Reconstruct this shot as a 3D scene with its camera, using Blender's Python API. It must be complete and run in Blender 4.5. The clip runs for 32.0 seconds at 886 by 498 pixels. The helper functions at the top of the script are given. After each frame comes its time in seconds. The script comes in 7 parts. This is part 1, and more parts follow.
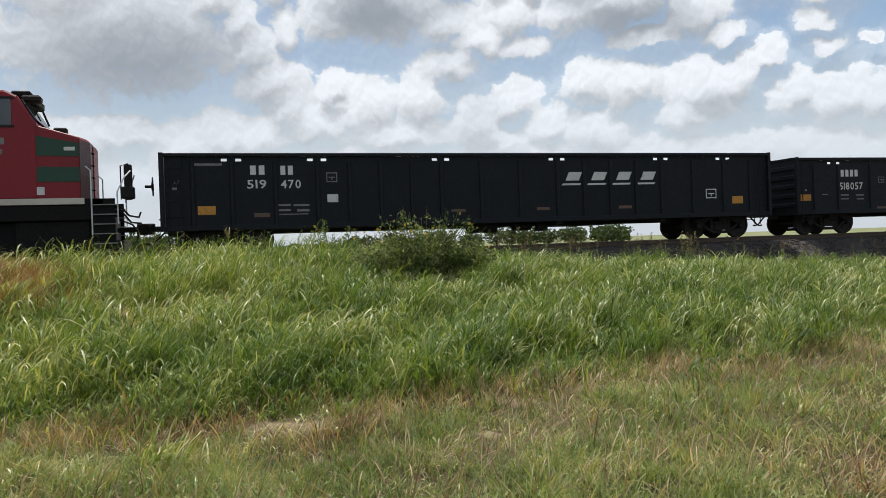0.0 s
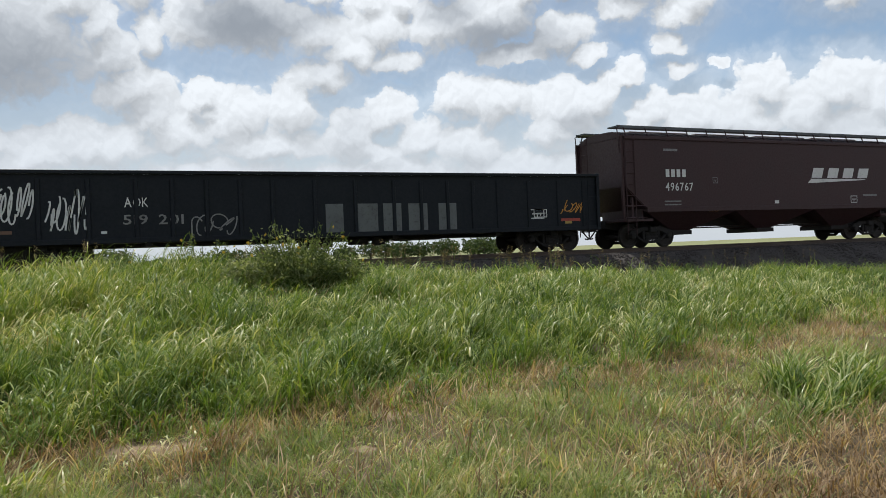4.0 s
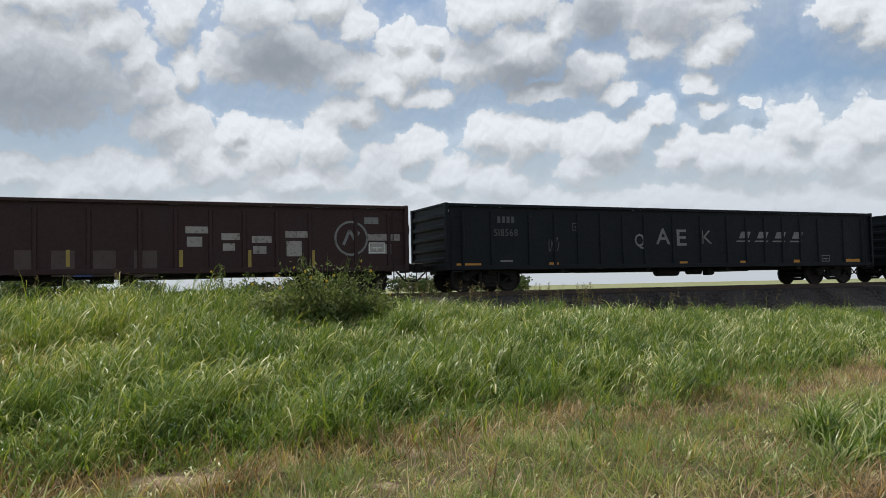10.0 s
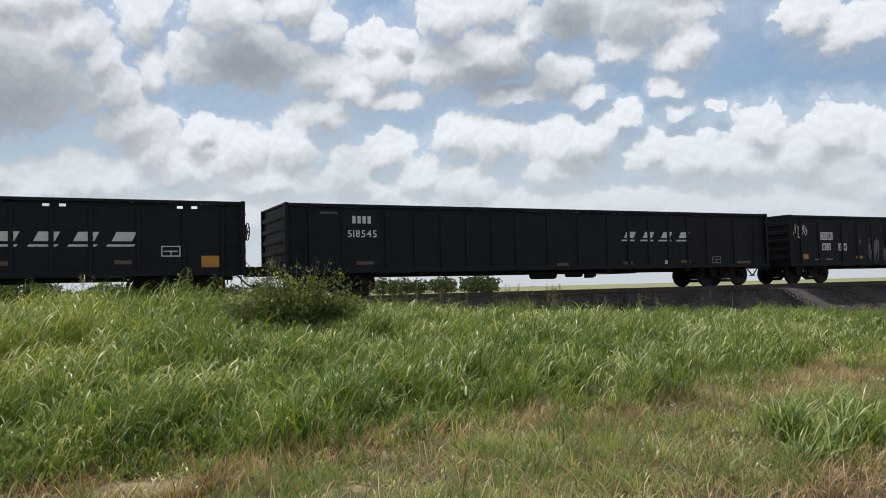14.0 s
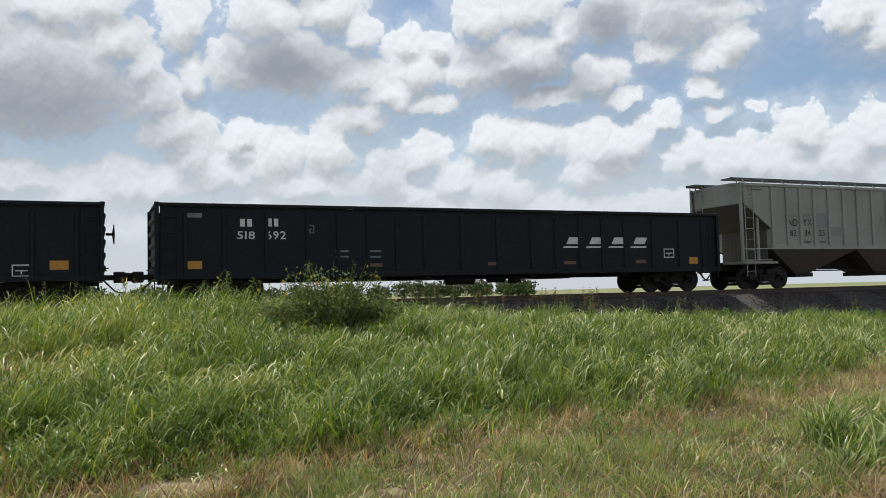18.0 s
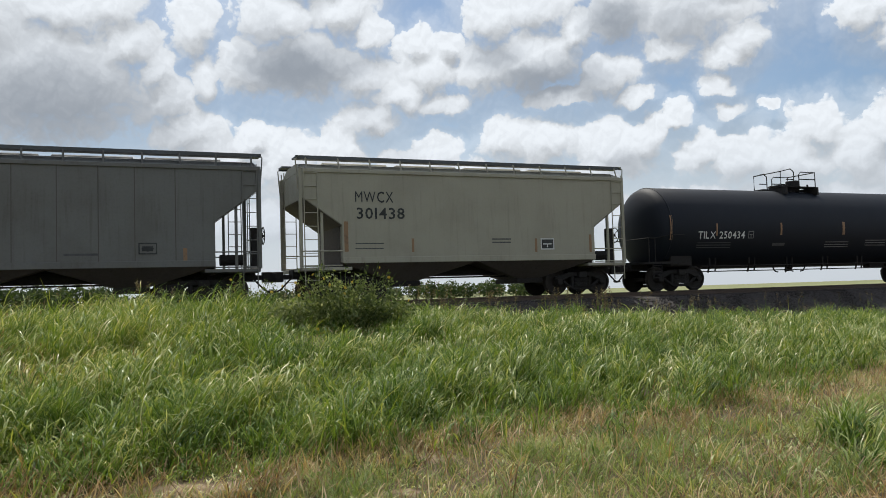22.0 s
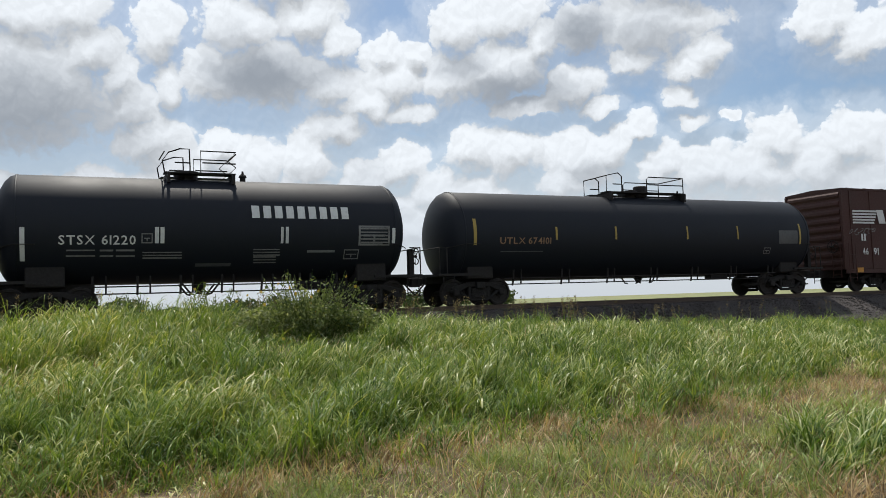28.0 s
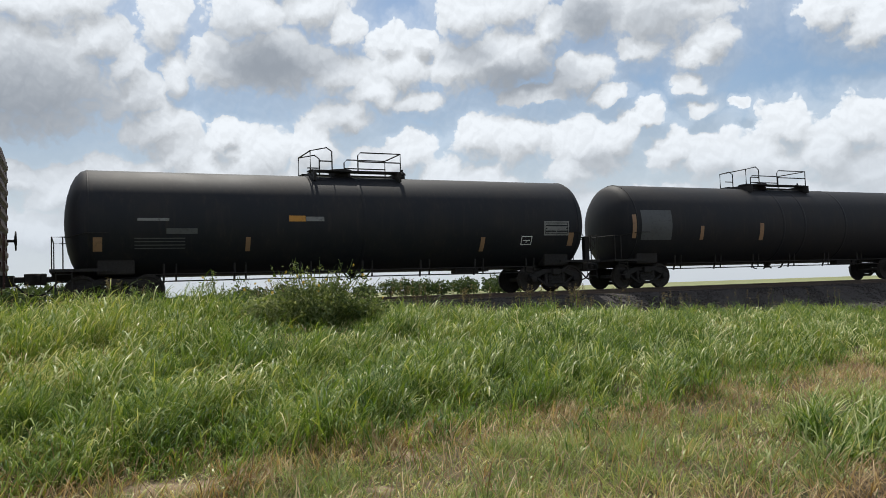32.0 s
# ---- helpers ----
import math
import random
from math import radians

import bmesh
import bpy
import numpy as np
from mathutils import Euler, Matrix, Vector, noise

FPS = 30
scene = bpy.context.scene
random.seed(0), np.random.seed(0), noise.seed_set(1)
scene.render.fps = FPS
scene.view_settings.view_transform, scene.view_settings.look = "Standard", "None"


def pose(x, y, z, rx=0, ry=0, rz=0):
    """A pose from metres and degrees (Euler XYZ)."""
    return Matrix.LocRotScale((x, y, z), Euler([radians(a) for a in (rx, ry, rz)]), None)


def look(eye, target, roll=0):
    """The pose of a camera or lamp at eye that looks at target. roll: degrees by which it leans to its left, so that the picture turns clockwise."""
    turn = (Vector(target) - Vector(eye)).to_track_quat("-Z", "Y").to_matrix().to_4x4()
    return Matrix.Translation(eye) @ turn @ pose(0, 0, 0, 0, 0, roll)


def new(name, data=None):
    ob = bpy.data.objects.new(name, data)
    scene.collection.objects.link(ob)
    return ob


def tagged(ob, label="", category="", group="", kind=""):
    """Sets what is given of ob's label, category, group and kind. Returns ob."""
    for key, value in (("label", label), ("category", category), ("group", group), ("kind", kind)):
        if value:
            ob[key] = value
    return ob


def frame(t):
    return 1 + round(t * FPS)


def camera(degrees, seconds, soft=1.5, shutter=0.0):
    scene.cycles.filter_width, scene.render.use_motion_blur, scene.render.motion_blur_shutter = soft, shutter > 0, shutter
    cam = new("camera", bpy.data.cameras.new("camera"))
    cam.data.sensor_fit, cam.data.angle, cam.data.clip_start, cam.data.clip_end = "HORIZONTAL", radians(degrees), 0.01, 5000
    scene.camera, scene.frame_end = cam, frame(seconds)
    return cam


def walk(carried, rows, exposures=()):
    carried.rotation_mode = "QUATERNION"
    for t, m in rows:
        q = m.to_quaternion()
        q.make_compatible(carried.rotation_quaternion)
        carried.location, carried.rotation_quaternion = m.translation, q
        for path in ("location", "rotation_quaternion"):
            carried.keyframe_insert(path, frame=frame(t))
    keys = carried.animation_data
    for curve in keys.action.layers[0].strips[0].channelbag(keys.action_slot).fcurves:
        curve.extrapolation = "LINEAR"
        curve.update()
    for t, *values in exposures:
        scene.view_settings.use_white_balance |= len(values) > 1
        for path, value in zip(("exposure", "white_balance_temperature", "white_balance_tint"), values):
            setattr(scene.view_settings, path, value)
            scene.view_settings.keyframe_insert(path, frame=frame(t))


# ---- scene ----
# ---- the train's way: metres gone since the middle of the clip ----
def gone(t):
    u = t - 16.0
    return 12.1263 * u + 0.030681 * u * u + -0.00013649 * u ** 3


# ---- camera ----
cam = camera(57.47, 32.0, soft=0.8)
PATH = [
    (0.0, 89.510, 1.937, -16.978),
    (0.5, 89.603, 1.651, -19.084),
    (1.0, 89.413, 1.608, -21.275),
    (1.5, 89.156, 1.850, -22.808),
    (2.0, 88.978, 1.787, -23.790),
    (2.5, 88.957, 2.016, -24.701),
    (3.0, 89.170, 1.915, -25.635),
    (3.5, 89.775, 2.198, -26.063),
    (5.5, 90.715, 2.091, -24.260),
    (6.0, 91.330, 2.073, -23.407),
    (6.5, 91.995, 1.727, -22.448),
    (7.0, 92.316, 1.589, -21.531),
    (7.5, 92.368, 1.499, -20.923),
    (8.0, 92.305, 1.370, -20.916),
    (8.5, 92.308, 1.399, -21.494),
    (9.0, 92.324, 1.320, -22.098),
    (9.5, 92.400, 1.199, -22.678),
    (10.0, 92.711, 1.211, -23.973),
    (10.5, 92.816, 1.298, -25.342),
    (11.0, 92.444, 1.344, -26.092),
    (11.5, 92.097, 1.426, -26.436),
    (12.0, 91.757, 1.498, -26.828),
    (12.5, 91.683, 1.592, -27.154),
    (13.0, 91.968, 1.784, -26.856),
    (13.5, 92.499, 1.802, -26.362),
    (14.0, 92.797, 1.471, -26.096),
    (14.5, 92.902, 1.391, -25.962),
    (16.5, 93.132, 1.570, -24.991),
    (17.0, 92.888, 1.606, -24.536),
    (17.5, 92.850, 1.530, -23.959),
    (18.0, 93.078, 1.436, -23.542),
    (18.5, 93.359, 1.406, -23.153),
    (19.0, 93.644, 1.320, -22.889),
    (19.5, 93.641, 1.220, -22.949),
    (20.0, 93.791, 1.341, -22.815),
    (20.5, 93.809, 1.087, -22.262),
    (21.0, 93.515, 1.304, -22.128),
    (21.5, 93.325, 1.301, -22.161),
    (22.0, 93.148, 1.817, -22.672),
    (22.5, 93.340, 1.546, -23.226),
    (23.0, 93.596, 1.453, -23.685),
    (23.5, 93.799, 1.505, -23.727),
    (24.0, 93.595, 1.509, -23.636),
    (24.5, 93.246, 1.584, -23.808),
    (25.0, 92.898, 1.754, -23.925),
    (25.5, 92.640, 1.675, -24.019),
    (27.5, 93.194, 1.831, -24.703),
    (28.0, 93.707, 1.932, -25.019),
    (28.5, 94.222, 1.808, -25.282),
    (29.0, 94.294, 1.838, -25.221),
    (29.5, 94.150, 1.659, -24.533),
    (30.0, 93.969, 1.779, -23.964),
    (30.5, 93.863, 1.944, -23.736),
    (31.0, 93.537, 1.866, -23.906),
    (31.5, 93.119, 1.902, -24.253),
    (32.0, 92.896, 1.937, -24.501),
]
EYE_Z = 0.179
walk(cam, [(t, pose(0, 0, EYE_Z, a, b, c)) for t, a, b, c in PATH],
     [(0.0, -0.06), (3.0, -0.06), (6.0, -0.06), (8.0, -0.10), (9.0, -0.24), (12.0, -0.15), (14.0, -0.14), (17.0, -0.14), (19.0, -0.12), (21.0, -0.12), (24.0, -0.06), (28.0, -0.05), (32.0, -0.08)])

TRACK_Y = 25.85      # middle of the track; rail head at z = 0

# ---- sun and sky ----
SUN_AZ, SUN_EL = 8.0, 60.0
sun = new("sun", bpy.data.lights.new("sun", "SUN"))
sun.data.energy, sun.data.angle, sun.data.color = 4.6, radians(0.6), (1.0, 0.95, 0.86)
sd = Vector((math.sin(radians(SUN_AZ)) * math.cos(radians(SUN_EL)), math.cos(radians(SUN_AZ)) * math.cos(radians(SUN_EL)), math.sin(radians(SUN_EL))))
sun.matrix_world = look(sd * 50, (0, 0, 0))


class Nodes:
    """Short notation for node trees."""

    def __init__(self, tree):
        self.tree = tree

    def add(self, kind, **values):
        n = self.tree.nodes.new(kind)
        for k, v in values.items():
            setattr(n, k, v)
        return n

    def link(self, a, b):
        self.tree.links.new(a, b)

    def feed(self, socket, v):
        if hasattr(v, "links"):
            self.link(v, socket)
        elif v is not None:
            socket.default_value = v

    def math(self, op, a, b=None, c=None, clamp=False):
        n = self.add("ShaderNodeMath", operation=op, use_clamp=clamp)
        for s, v in zip(n.inputs, (a, b, c)):
            self.feed(s, v)
        return n.outputs[0]

    def vec(self, op, a, b=None):
        n = self.add("ShaderNodeVectorMath", operation=op)
        for s, v in zip(n.inputs, (a, b)):
            self.feed(s, v)
        return n.outputs["Value"] if op == "LENGTH" else n.outputs[0]

    def smooth(self, v, lo, hi, a=0.0, b=1.0):
        n = self.add("ShaderNodeMapRange", interpolation_type="SMOOTHSTEP")
        for s, x in zip(n.inputs, (v, lo, hi, a, b)):
            self.feed(s, x)
        return n.outputs[0]

    def mix(self, f, a, b, blend="MIX"):
        n = self.add("ShaderNodeMix", data_type="RGBA", blend_type=blend)
        self.feed(n.inputs[0], f)
        for s, v in ((n.inputs[6], a), (n.inputs[7], b)):
            self.feed(s, (*v, 1) if isinstance(v, tuple) and len(v) == 3 else v)
        return n.outputs[2]

    def noise(self, vector, scale, detail=4.0, rough=0.55):
        n = self.add("ShaderNodeTexNoise")
        self.feed(n.inputs["Vector"], vector)
        n.inputs["Scale"].default_value, n.inputs["Detail"].default_value, n.inputs["Roughness"].default_value = scale, detail, rough
        return n


world = bpy.data.worlds.new("sky")
scene.world = world
world.use_nodes = True
N = Nodes(world.node_tree)
out = [n for n in world.node_tree.nodes if n.type == "OUTPUT_WORLD"][0]
bg = [n for n in world.node_tree.nodes if n.type == "BACKGROUND"][0]
air = N.add("ShaderNodeTexSky", sky_type="NISHITA", sun_disc=False)
air.sun_elevation, air.sun_rotation = radians(SUN_EL), radians(SUN_AZ)
air.air_density, air.dust_density, air.ozone_density = 1.0, 1.6, 1.2

# clouds lie in degrees of bearing and height: lobes of bearing, height, half width, half height; shades have a weight too
CLOUD_GREAT = [
    (-4.1, 14.3, 10, 5.6), (0.6, 19.3, 2.6, 2.4), (1.6, 16.9, 2.3, 2.3), (3.3, 15.4, 1.6, 1.7),
    (5.3, 11.5, 3.1, 2.3), (-2.5, 18.9, 4.8, 2.2), (4.2, 13.5, 2.2, 2.2), (-7.9, 17.5, 5.9, 4.4),
    (5.8, 18.3, 1.7, 2.6), (6.5, 15.1, 1.2, 1.9),
]
CLOUD_WEST = [
    (13.3, 16.1, 5.9, 3.1), (11.4, 19, 3.3, 2.7), (15.8, 19.8, 3, 2.3), (18, 18.2, 1.8, 1.8),
    (9.8, 15.6, 3.1, 2.5), (17.3, 15.4, 3.1, 2), (17.9, 12.4, 2.8, 1.9), (14.2, 22, 4.4, 1.9),
]
CLOUD_BRIDGE = [
    (22.2, 15.7, 3.1, 2.4), (21.4, 17.6, 1.6, 1.3), (19.9, 14, 2.8, 1.8), (23, 13.4, 2.6, 1.1),
    (23.5, 17.4, 1.3, 1.1),
]
CLOUD_MIDDLE = [
    (29.1, 16, 5, 3.1), (26.8, 19, 2.2, 2.4), (30.1, 19.5, 3.5, 2.3), (32.6, 17.7, 1.7, 1.7),
    (34.8, 14.7, 2.9, 1.8), (25.9, 15.6, 2.4, 2.2), (31.2, 13.4, 3.7, 1), (36.7, 13.1, 1.7, 0.8),
]
CLOUD_EAST = [
    (40.5, 18.2, 5.7, 3), (35.6, 18.4, 2.3, 2.1), (43.8, 16, 1.8, 1.7), (38.9, 16, 2.3, 1.4),
    (42.6, 15.3, 2.1, 1.3), (42.2, 13.4, 1.5, 1), (42.6, 11.7, 1.2, 0.7), (39.2, 11.6, 1.3, 1),
    (45.3, 11.6, 0.6, 0.3), (51.2, 17, 2.2, 2), (53.4, 15.6, 2.8, 1.8), (41.8, 20.9, 5.9, 2.2),
]
CLOUD_ROW_WEST = [
    (2.3, 7.9, 4.6, 1.5), (-0.3, 6.8, 3.3, 1.1), (9.4, 10.7, 1.2, 1), (11.2, 9.4, 2.7, 1.9),
    (15.6, 10.1, 2.3, 2), (13.5, 7.9, 4.6, 1.5), (6.5, 10, 2, 2.2), (22.1, 9.7, 2.1, 1.4),
    (24.5, 8, 1.8, 1.5), (21.2, 7.3, 2.6, 1), (19.7, 8.3, 1.9, 2.2),
]
CLOUD_ROW_MIDDLE = [
    (27.4, 10.7, 1.8, 1.7), (30.2, 10.4, 2.3, 2.1), (28.1, 7.4, 2.4, 2), (35.1, 9.6, 3, 2.3),
    (33.9, 8.3, 1.9, 1.6), (37.3, 10.3, 1.5, 1.8), (39.1, 11.3, 1.3, 0.8), (40.9, 8.9, 1.7, 1.6),
    (43.3, 8.3, 2.3, 1.7), (45.3, 8, 1.7, 1.3), (39.9, 6, 3.5, 0.9), (33.2, 6, 2, 0.7),
]
CLOUD_ROW_EAST = [
    (47.9, 9.9, 1.6, 1.5), (47, 7.9, 2.3, 1.9), (52.2, 9.4, 2.1, 1.7), (50.4, 8, 2.3, 1.9),
    (53.2, 7, 3.1, 1.6), (48.6, 5.5, 4.6, 1.2), (55.2, 8.1, 2, 2), (54.6, 5.8, 3.1, 1.6),
    (57.4, 6.6, 3, 2.6),
]
CLOUD_ROW_FAR_WEST = [
    (12, 10, 2.8, 1.9), (15.6, 10.7, 2, 1.5), (8.4, 8.7, 3.3, 1.7), (3.3, 7.9, 4.1, 1.5),
    (-0.4, 7.4, 2.6, 0.9), (9.7, 11.6, 1.1, 0.8), (-9.6, 7.2, 5.9, 1.9), (-5, 8.1, 4.4, 1.1),
]
CLOUD_LOW = [
    (-11.7, 5.1, 9.7, 2.4),
    (-1.0, 4.6, 9.5, 2.0),
    (11.0, 5.4, 7.7, 2.0),
    (22.0, 5.3, 7.9, 2.2),
    (31.6, 5.2, 8.6, 2.0),
    (42.2, 4.9, 7.5, 2.0),
    (51.6, 4.2, 7.7, 2.2),
    (58.5, 4.2, 6.4, 3.1),
]
CLOUD_SHADE = [
    (-3.1, 12.2, 8.5, 4.2, 1.15), (-4.8, 15.2, 5.6, 4.1, 0.55), (2.4, 16.6, 2.2, 2.2, 0.35), (12.8, 15.7, 4.4, 1.9, 1.35),
    (15.7, 15.9, 3, 1.6, 0.9), (10.6, 17.8, 2.2, 1.9, 0.55), (30.7, 14.4, 4.3, 1.5, 1.3), (27.1, 16.3, 2.4, 1.3, 0.9),
    (34, 13.4, 2.4, 0.7, 0.8), (35.6, 18, 2.4, 1.9, 1.2), (39.9, 17.6, 3.3, 2, 0.7), (41.3, 19, 3.3, 1.3, 0.6),
    (17.9, 12.8, 2.6, 1.9, 0.45), (22.1, 12.8, 3.3, 1.1, 0.4), (35.7, 8.6, 2.4, 1, 0.6), (19.7, 8.9, 2, 2.6, 0.45),
    (45.1, 7.4, 2.4, 0.7, 0.4), (52.7, 7.3, 3, 1.1, 0.45), (3, 10.1, 5.6, 1.3, 0.6),
]

way = N.add("ShaderNodeTexCoord").outputs["Generated"]
sep = N.add("ShaderNodeSeparateXYZ")
N.link(way, sep.inputs[0])
bearing = N.math("MULTIPLY", N.math("ARCTAN2", sep.outputs[0], sep.outputs[1]), 57.2958)
height = N.math("MULTIPLY", N.math("ARCSINE", sep.outputs[2]), 57.2958)
flat = N.add("ShaderNodeCombineXYZ")
N.link(bearing, flat.inputs[0]), N.link(height, flat.inputs[1])
P0 = flat.outputs[0]
away = N.math("ABSOLUTE", N.math("SUBTRACT", bearing, 20.0))
elsewhere = N.math("MAXIMUM", N.smooth(away, 38.0, 48.0), N.smooth(height, 21.0, 26.0))
ROWS = [(a, e - 0.1, 1.22 * ra, 1.2 * re) for a, e, ra, re in CLOUD_ROW_WEST + CLOUD_ROW_MIDDLE + CLOUD_ROW_EAST + CLOUD_ROW_FAR_WEST]
LOBES = CLOUD_GREAT + CLOUD_WEST + CLOUD_BRIDGE + CLOUD_MIDDLE + CLOUD_EAST + ROWS + CLOUD_LOW


def nearest_lobe(lobes, at):
    """1 in the middle of the lobe that reaches furthest, 0 at its rim, less outside."""
    least = None
    for a, e, ra, re in lobes:
        n = N.add("ShaderNodeVectorMath", operation="MULTIPLY_ADD")
        N.link(at, n.inputs[0])
        n.inputs[1].default_value, n.inputs[2].default_value = (1 / ra, 1 / re, 0.0), (-a / ra, -e / re, 0.0)
        d = N.vec("LENGTH", n.outputs[0])
        least = d if least is None else N.math("MINIMUM", least, d)
    return N.math("SUBTRACT", 1.0, least)


def heads(at, scale):
    """Round cauliflower heads, 0 in the creases and 1 on top."""
    v = N.add("ShaderNodeTexVoronoi", voronoi_dimensions="2D", feature="SMOOTH_F1")
    N.link(at, v.inputs["Vector"])
    v.inputs["Scale"].default_value, v.inputs["Smoothness"].default_value = scale, 0.25
    return N.smooth(v.outputs["Distance"], 0.78, 0.0)


def billows(at):
    """The sky bent a little, and small heads on it."""
    bent = N.vec("ADD", at, N.vec("MULTIPLY", N.vec("SUBTRACT", N.noise(at, 0.60, 5.0, 0.52).outputs["Color"], (0.5, 0.5, 0.5)), (2.2, 1.9, 0.0)))
    small = N.math("ADD", N.math("MULTIPLY", heads(bent, 0.46), 0.50), N.math("ADD", N.math("MULTIPLY", heads(bent, 1.15), 0.34), N.math("MULTIPLY", heads(bent, 2.9), 0.16)))
    return bent, small


def pile(bent):
    """How thick the large clouds stand."""
    rest = N.math("MULTIPLY", N.math("SUBTRACT", N.noise(bent, 0.05, 6.0, 0.6).outputs["Fac"], 0.50), 4.0)
    return N.math("MAXIMUM", nearest_lobe(LOBES, bent), N.math("SUBTRACT", rest, N.math("MULTIPLY", N.math("SUBTRACT", 1.0, elsewhere), 3.0)))


bent, small = billows(P0)
big = pile(bent)
big_above = pile(N.vec("ADD", bent, (-0.2, 1.3, 0.0)))
small_above = billows(N.vec("ADD", P0, (-0.08, 0.34, 0.0)))[1]
# tops that face up are bright and crisp, the underside of each head is greyer and softer
big_side = N.math("SUBTRACT", N.math("MINIMUM", big, 0.8), N.math("MINIMUM", big_above, 0.8))
small_side = N.math("SUBTRACT", small, small_above)
fray = N.math("ADD", N.math("ADD", big, N.math("MULTIPLY", N.math("SUBTRACT", small, 0.20), 0.50)), N.math("MULTIPLY", N.math("SUBTRACT", N.noise(P0, 2.4, 6.0, 0.62).outputs["Fac"], 0.5), 0.30))
soft_rim = N.smooth(big_side, -0.3, 0.2, 0.75, 0.24)
mask = N.math("MAXIMUM", N.smooth(fray, -0.04, soft_rim), N.math("MULTIPLY", N.smooth(fray, -0.9, 0.1), 0.34))
lit = N.math("ADD", N.smooth(big_side, -0.50, 0.40, 0.56, 1.0), N.smooth(small_side, -0.30, 0.30, -0.045, 0.045))
base = None
for a, e, ra, re, w in CLOUD_SHADE:
    n = N.add("ShaderNodeVectorMath", operation="MULTIPLY_ADD")
    N.link(bent, n.inputs[0])
    n.inputs[1].default_value, n.inputs[2].default_value = (1 / ra, 1 / re, 0.0), (-a / ra, -e / re, 0.0)
    v = N.smooth(N.vec("LENGTH", n.outputs[0]), 1.75, 0.0, 0.0, w)
    base = v if base is None else N.math("MAXIMUM", base, v)
base = N.math("MAXIMUM", base, N.math("MULTIPLY", N.math("MULTIPLY", N.smooth(big, 0.1, 0.9), elsewhere), 0.6))
base = N.math("MULTIPLY", base, N.math("SUBTRACT", 1.10, N.math("MULTIPLY", small, 0.22)))
white = N.mix(N.smooth(height, 11.5, 3.0, 0.0, 0.75), N.mix(1.0, (0.895, 0.945, 1.0), lit, "MULTIPLY"), (0.66, 0.725, 0.80))
cloud = N.mix(N.smooth(base, 0.0, 1.40, 0.0, 1.0), white, (0.335, 0.375, 0.43))
blue = N.vec("MULTIPLY", air.outputs[0], (0.086, 0.097, 0.103))
haze = N.smooth(height, 14.0, 1.0, 0.0, 0.85)
thin = N.smooth(N.noise(P0, 0.12, 5.0, 0.5).outputs["Fac"], 0.42, 0.78, 0.0, 0.25)
clear = N.mix(haze, N.mix(thin, blue, (0.60, 0.69, 0.78)), (0.70, 0.76, 0.83))
N.link(N.mix(mask, clear, cloud), bg.inputs["Color"])
bg.inputs["Strength"].default_value = 1.0


# ---- materials ----
def material(name):
    m = bpy.data.materials.new(name)
    m.use_nodes = True
    n = Nodes(m.node_tree)
    return m, n, m.node_tree.nodes["Principled BSDF"]


def paint(name, colour, dirt, amount=0.5, rough=0.55, metal=0.0, streak=True, gloss=0.4, spots=0.0, relief=0.25):
    """Weathered paint: broad fading, run-down streaks, fine grime and a little relief."""
    m, n, b = material(name)
    co = n.add("ShaderNodeTexCoord").outputs["Object"]
    pick = n.add("ShaderNodeObjectInfo").outputs["Random"]
    at = n.vec("ADD", co, n.vec("MULTIPLY", n.add("ShaderNodeObjectInfo").outputs["Location"], (0.0, 0.0, 0.0)))
    broad = n.noise(at, 0.7, 4.0).outputs["Fac"]
    fine = n.noise(at, 14.0, 5.0, 0.65).outputs["Fac"]
    runs = n.noise(n.vec("MULTIPLY", at, (5.0, 5.0, 0.35)), 1.6, 5.0, 0.6).outputs["Fac"]
    f = n.smooth(broad, 0.35, 0.75, 0.0, amount * 0.7)
    f = n.math("ADD", f, n.smooth(fine, 0.5, 0.8, 0.0, amount * (0.35 if relief else 0.12)))
    if streak:
        f = n.math("ADD", f, n.smooth(runs, 0.5, 0.8, 0.0, amount * 0.8))
    col = n.mix(n.math("MINIMUM", f, 0.95), colour, dirt)
    if spots:
        col = n.mix(n.smooth(n.noise(at, 2.6, 6.0, 0.7).outputs["Fac"], 0.62, 0.70, 0.0, spots), col, (0.10, 0.045, 0.02))
    n.link(n.mix(n.math("MULTIPLY", pick, 0.18), col, dirt), b.inputs["Base Color"])
    n.link(n.smooth(fine if relief else broad, 0.2, 0.8, rough - 0.1 if relief else rough + 0.02, rough + (0.2 if relief else 0.10)), b.inputs["Roughness"])
    b.inputs["Metallic"].default_value, b.inputs["Specular IOR Level"].default_value = metal, gloss
    bump = n.add("ShaderNodeBump")
    bump.inputs["Strength"].default_value, bump.inputs["Distance"].default_value = relief, 0.01
    n.link(n.math("ADD", n.math("MULTIPLY", broad, 2.0), fine), bump.inputs["Height"])
    n.link(bump.outputs[0], b.inputs["Normal"])
    return m


def ink(name, colour, wear=0.35, base=(0.03, 0.03, 0.032)):
    m, n, b = material(name)
    co = n.add("ShaderNodeTexCoord").outputs["Object"]
    f = n.smooth(n.noise(co, 9.0, 6.0, 0.7).outputs["Fac"], 0.5, 0.72, 0.0, wear)
    f = n.math("ADD", f, n.smooth(n.noise(co, 1.3, 3.0).outputs["Fac"], 0.4, 0.8, 0.0, wear * 0.6))
    n.link(n.mix(f, colour, base), b.inputs["Base Color"])
    b.inputs["Roughness"].default_value = 0.6
    return m


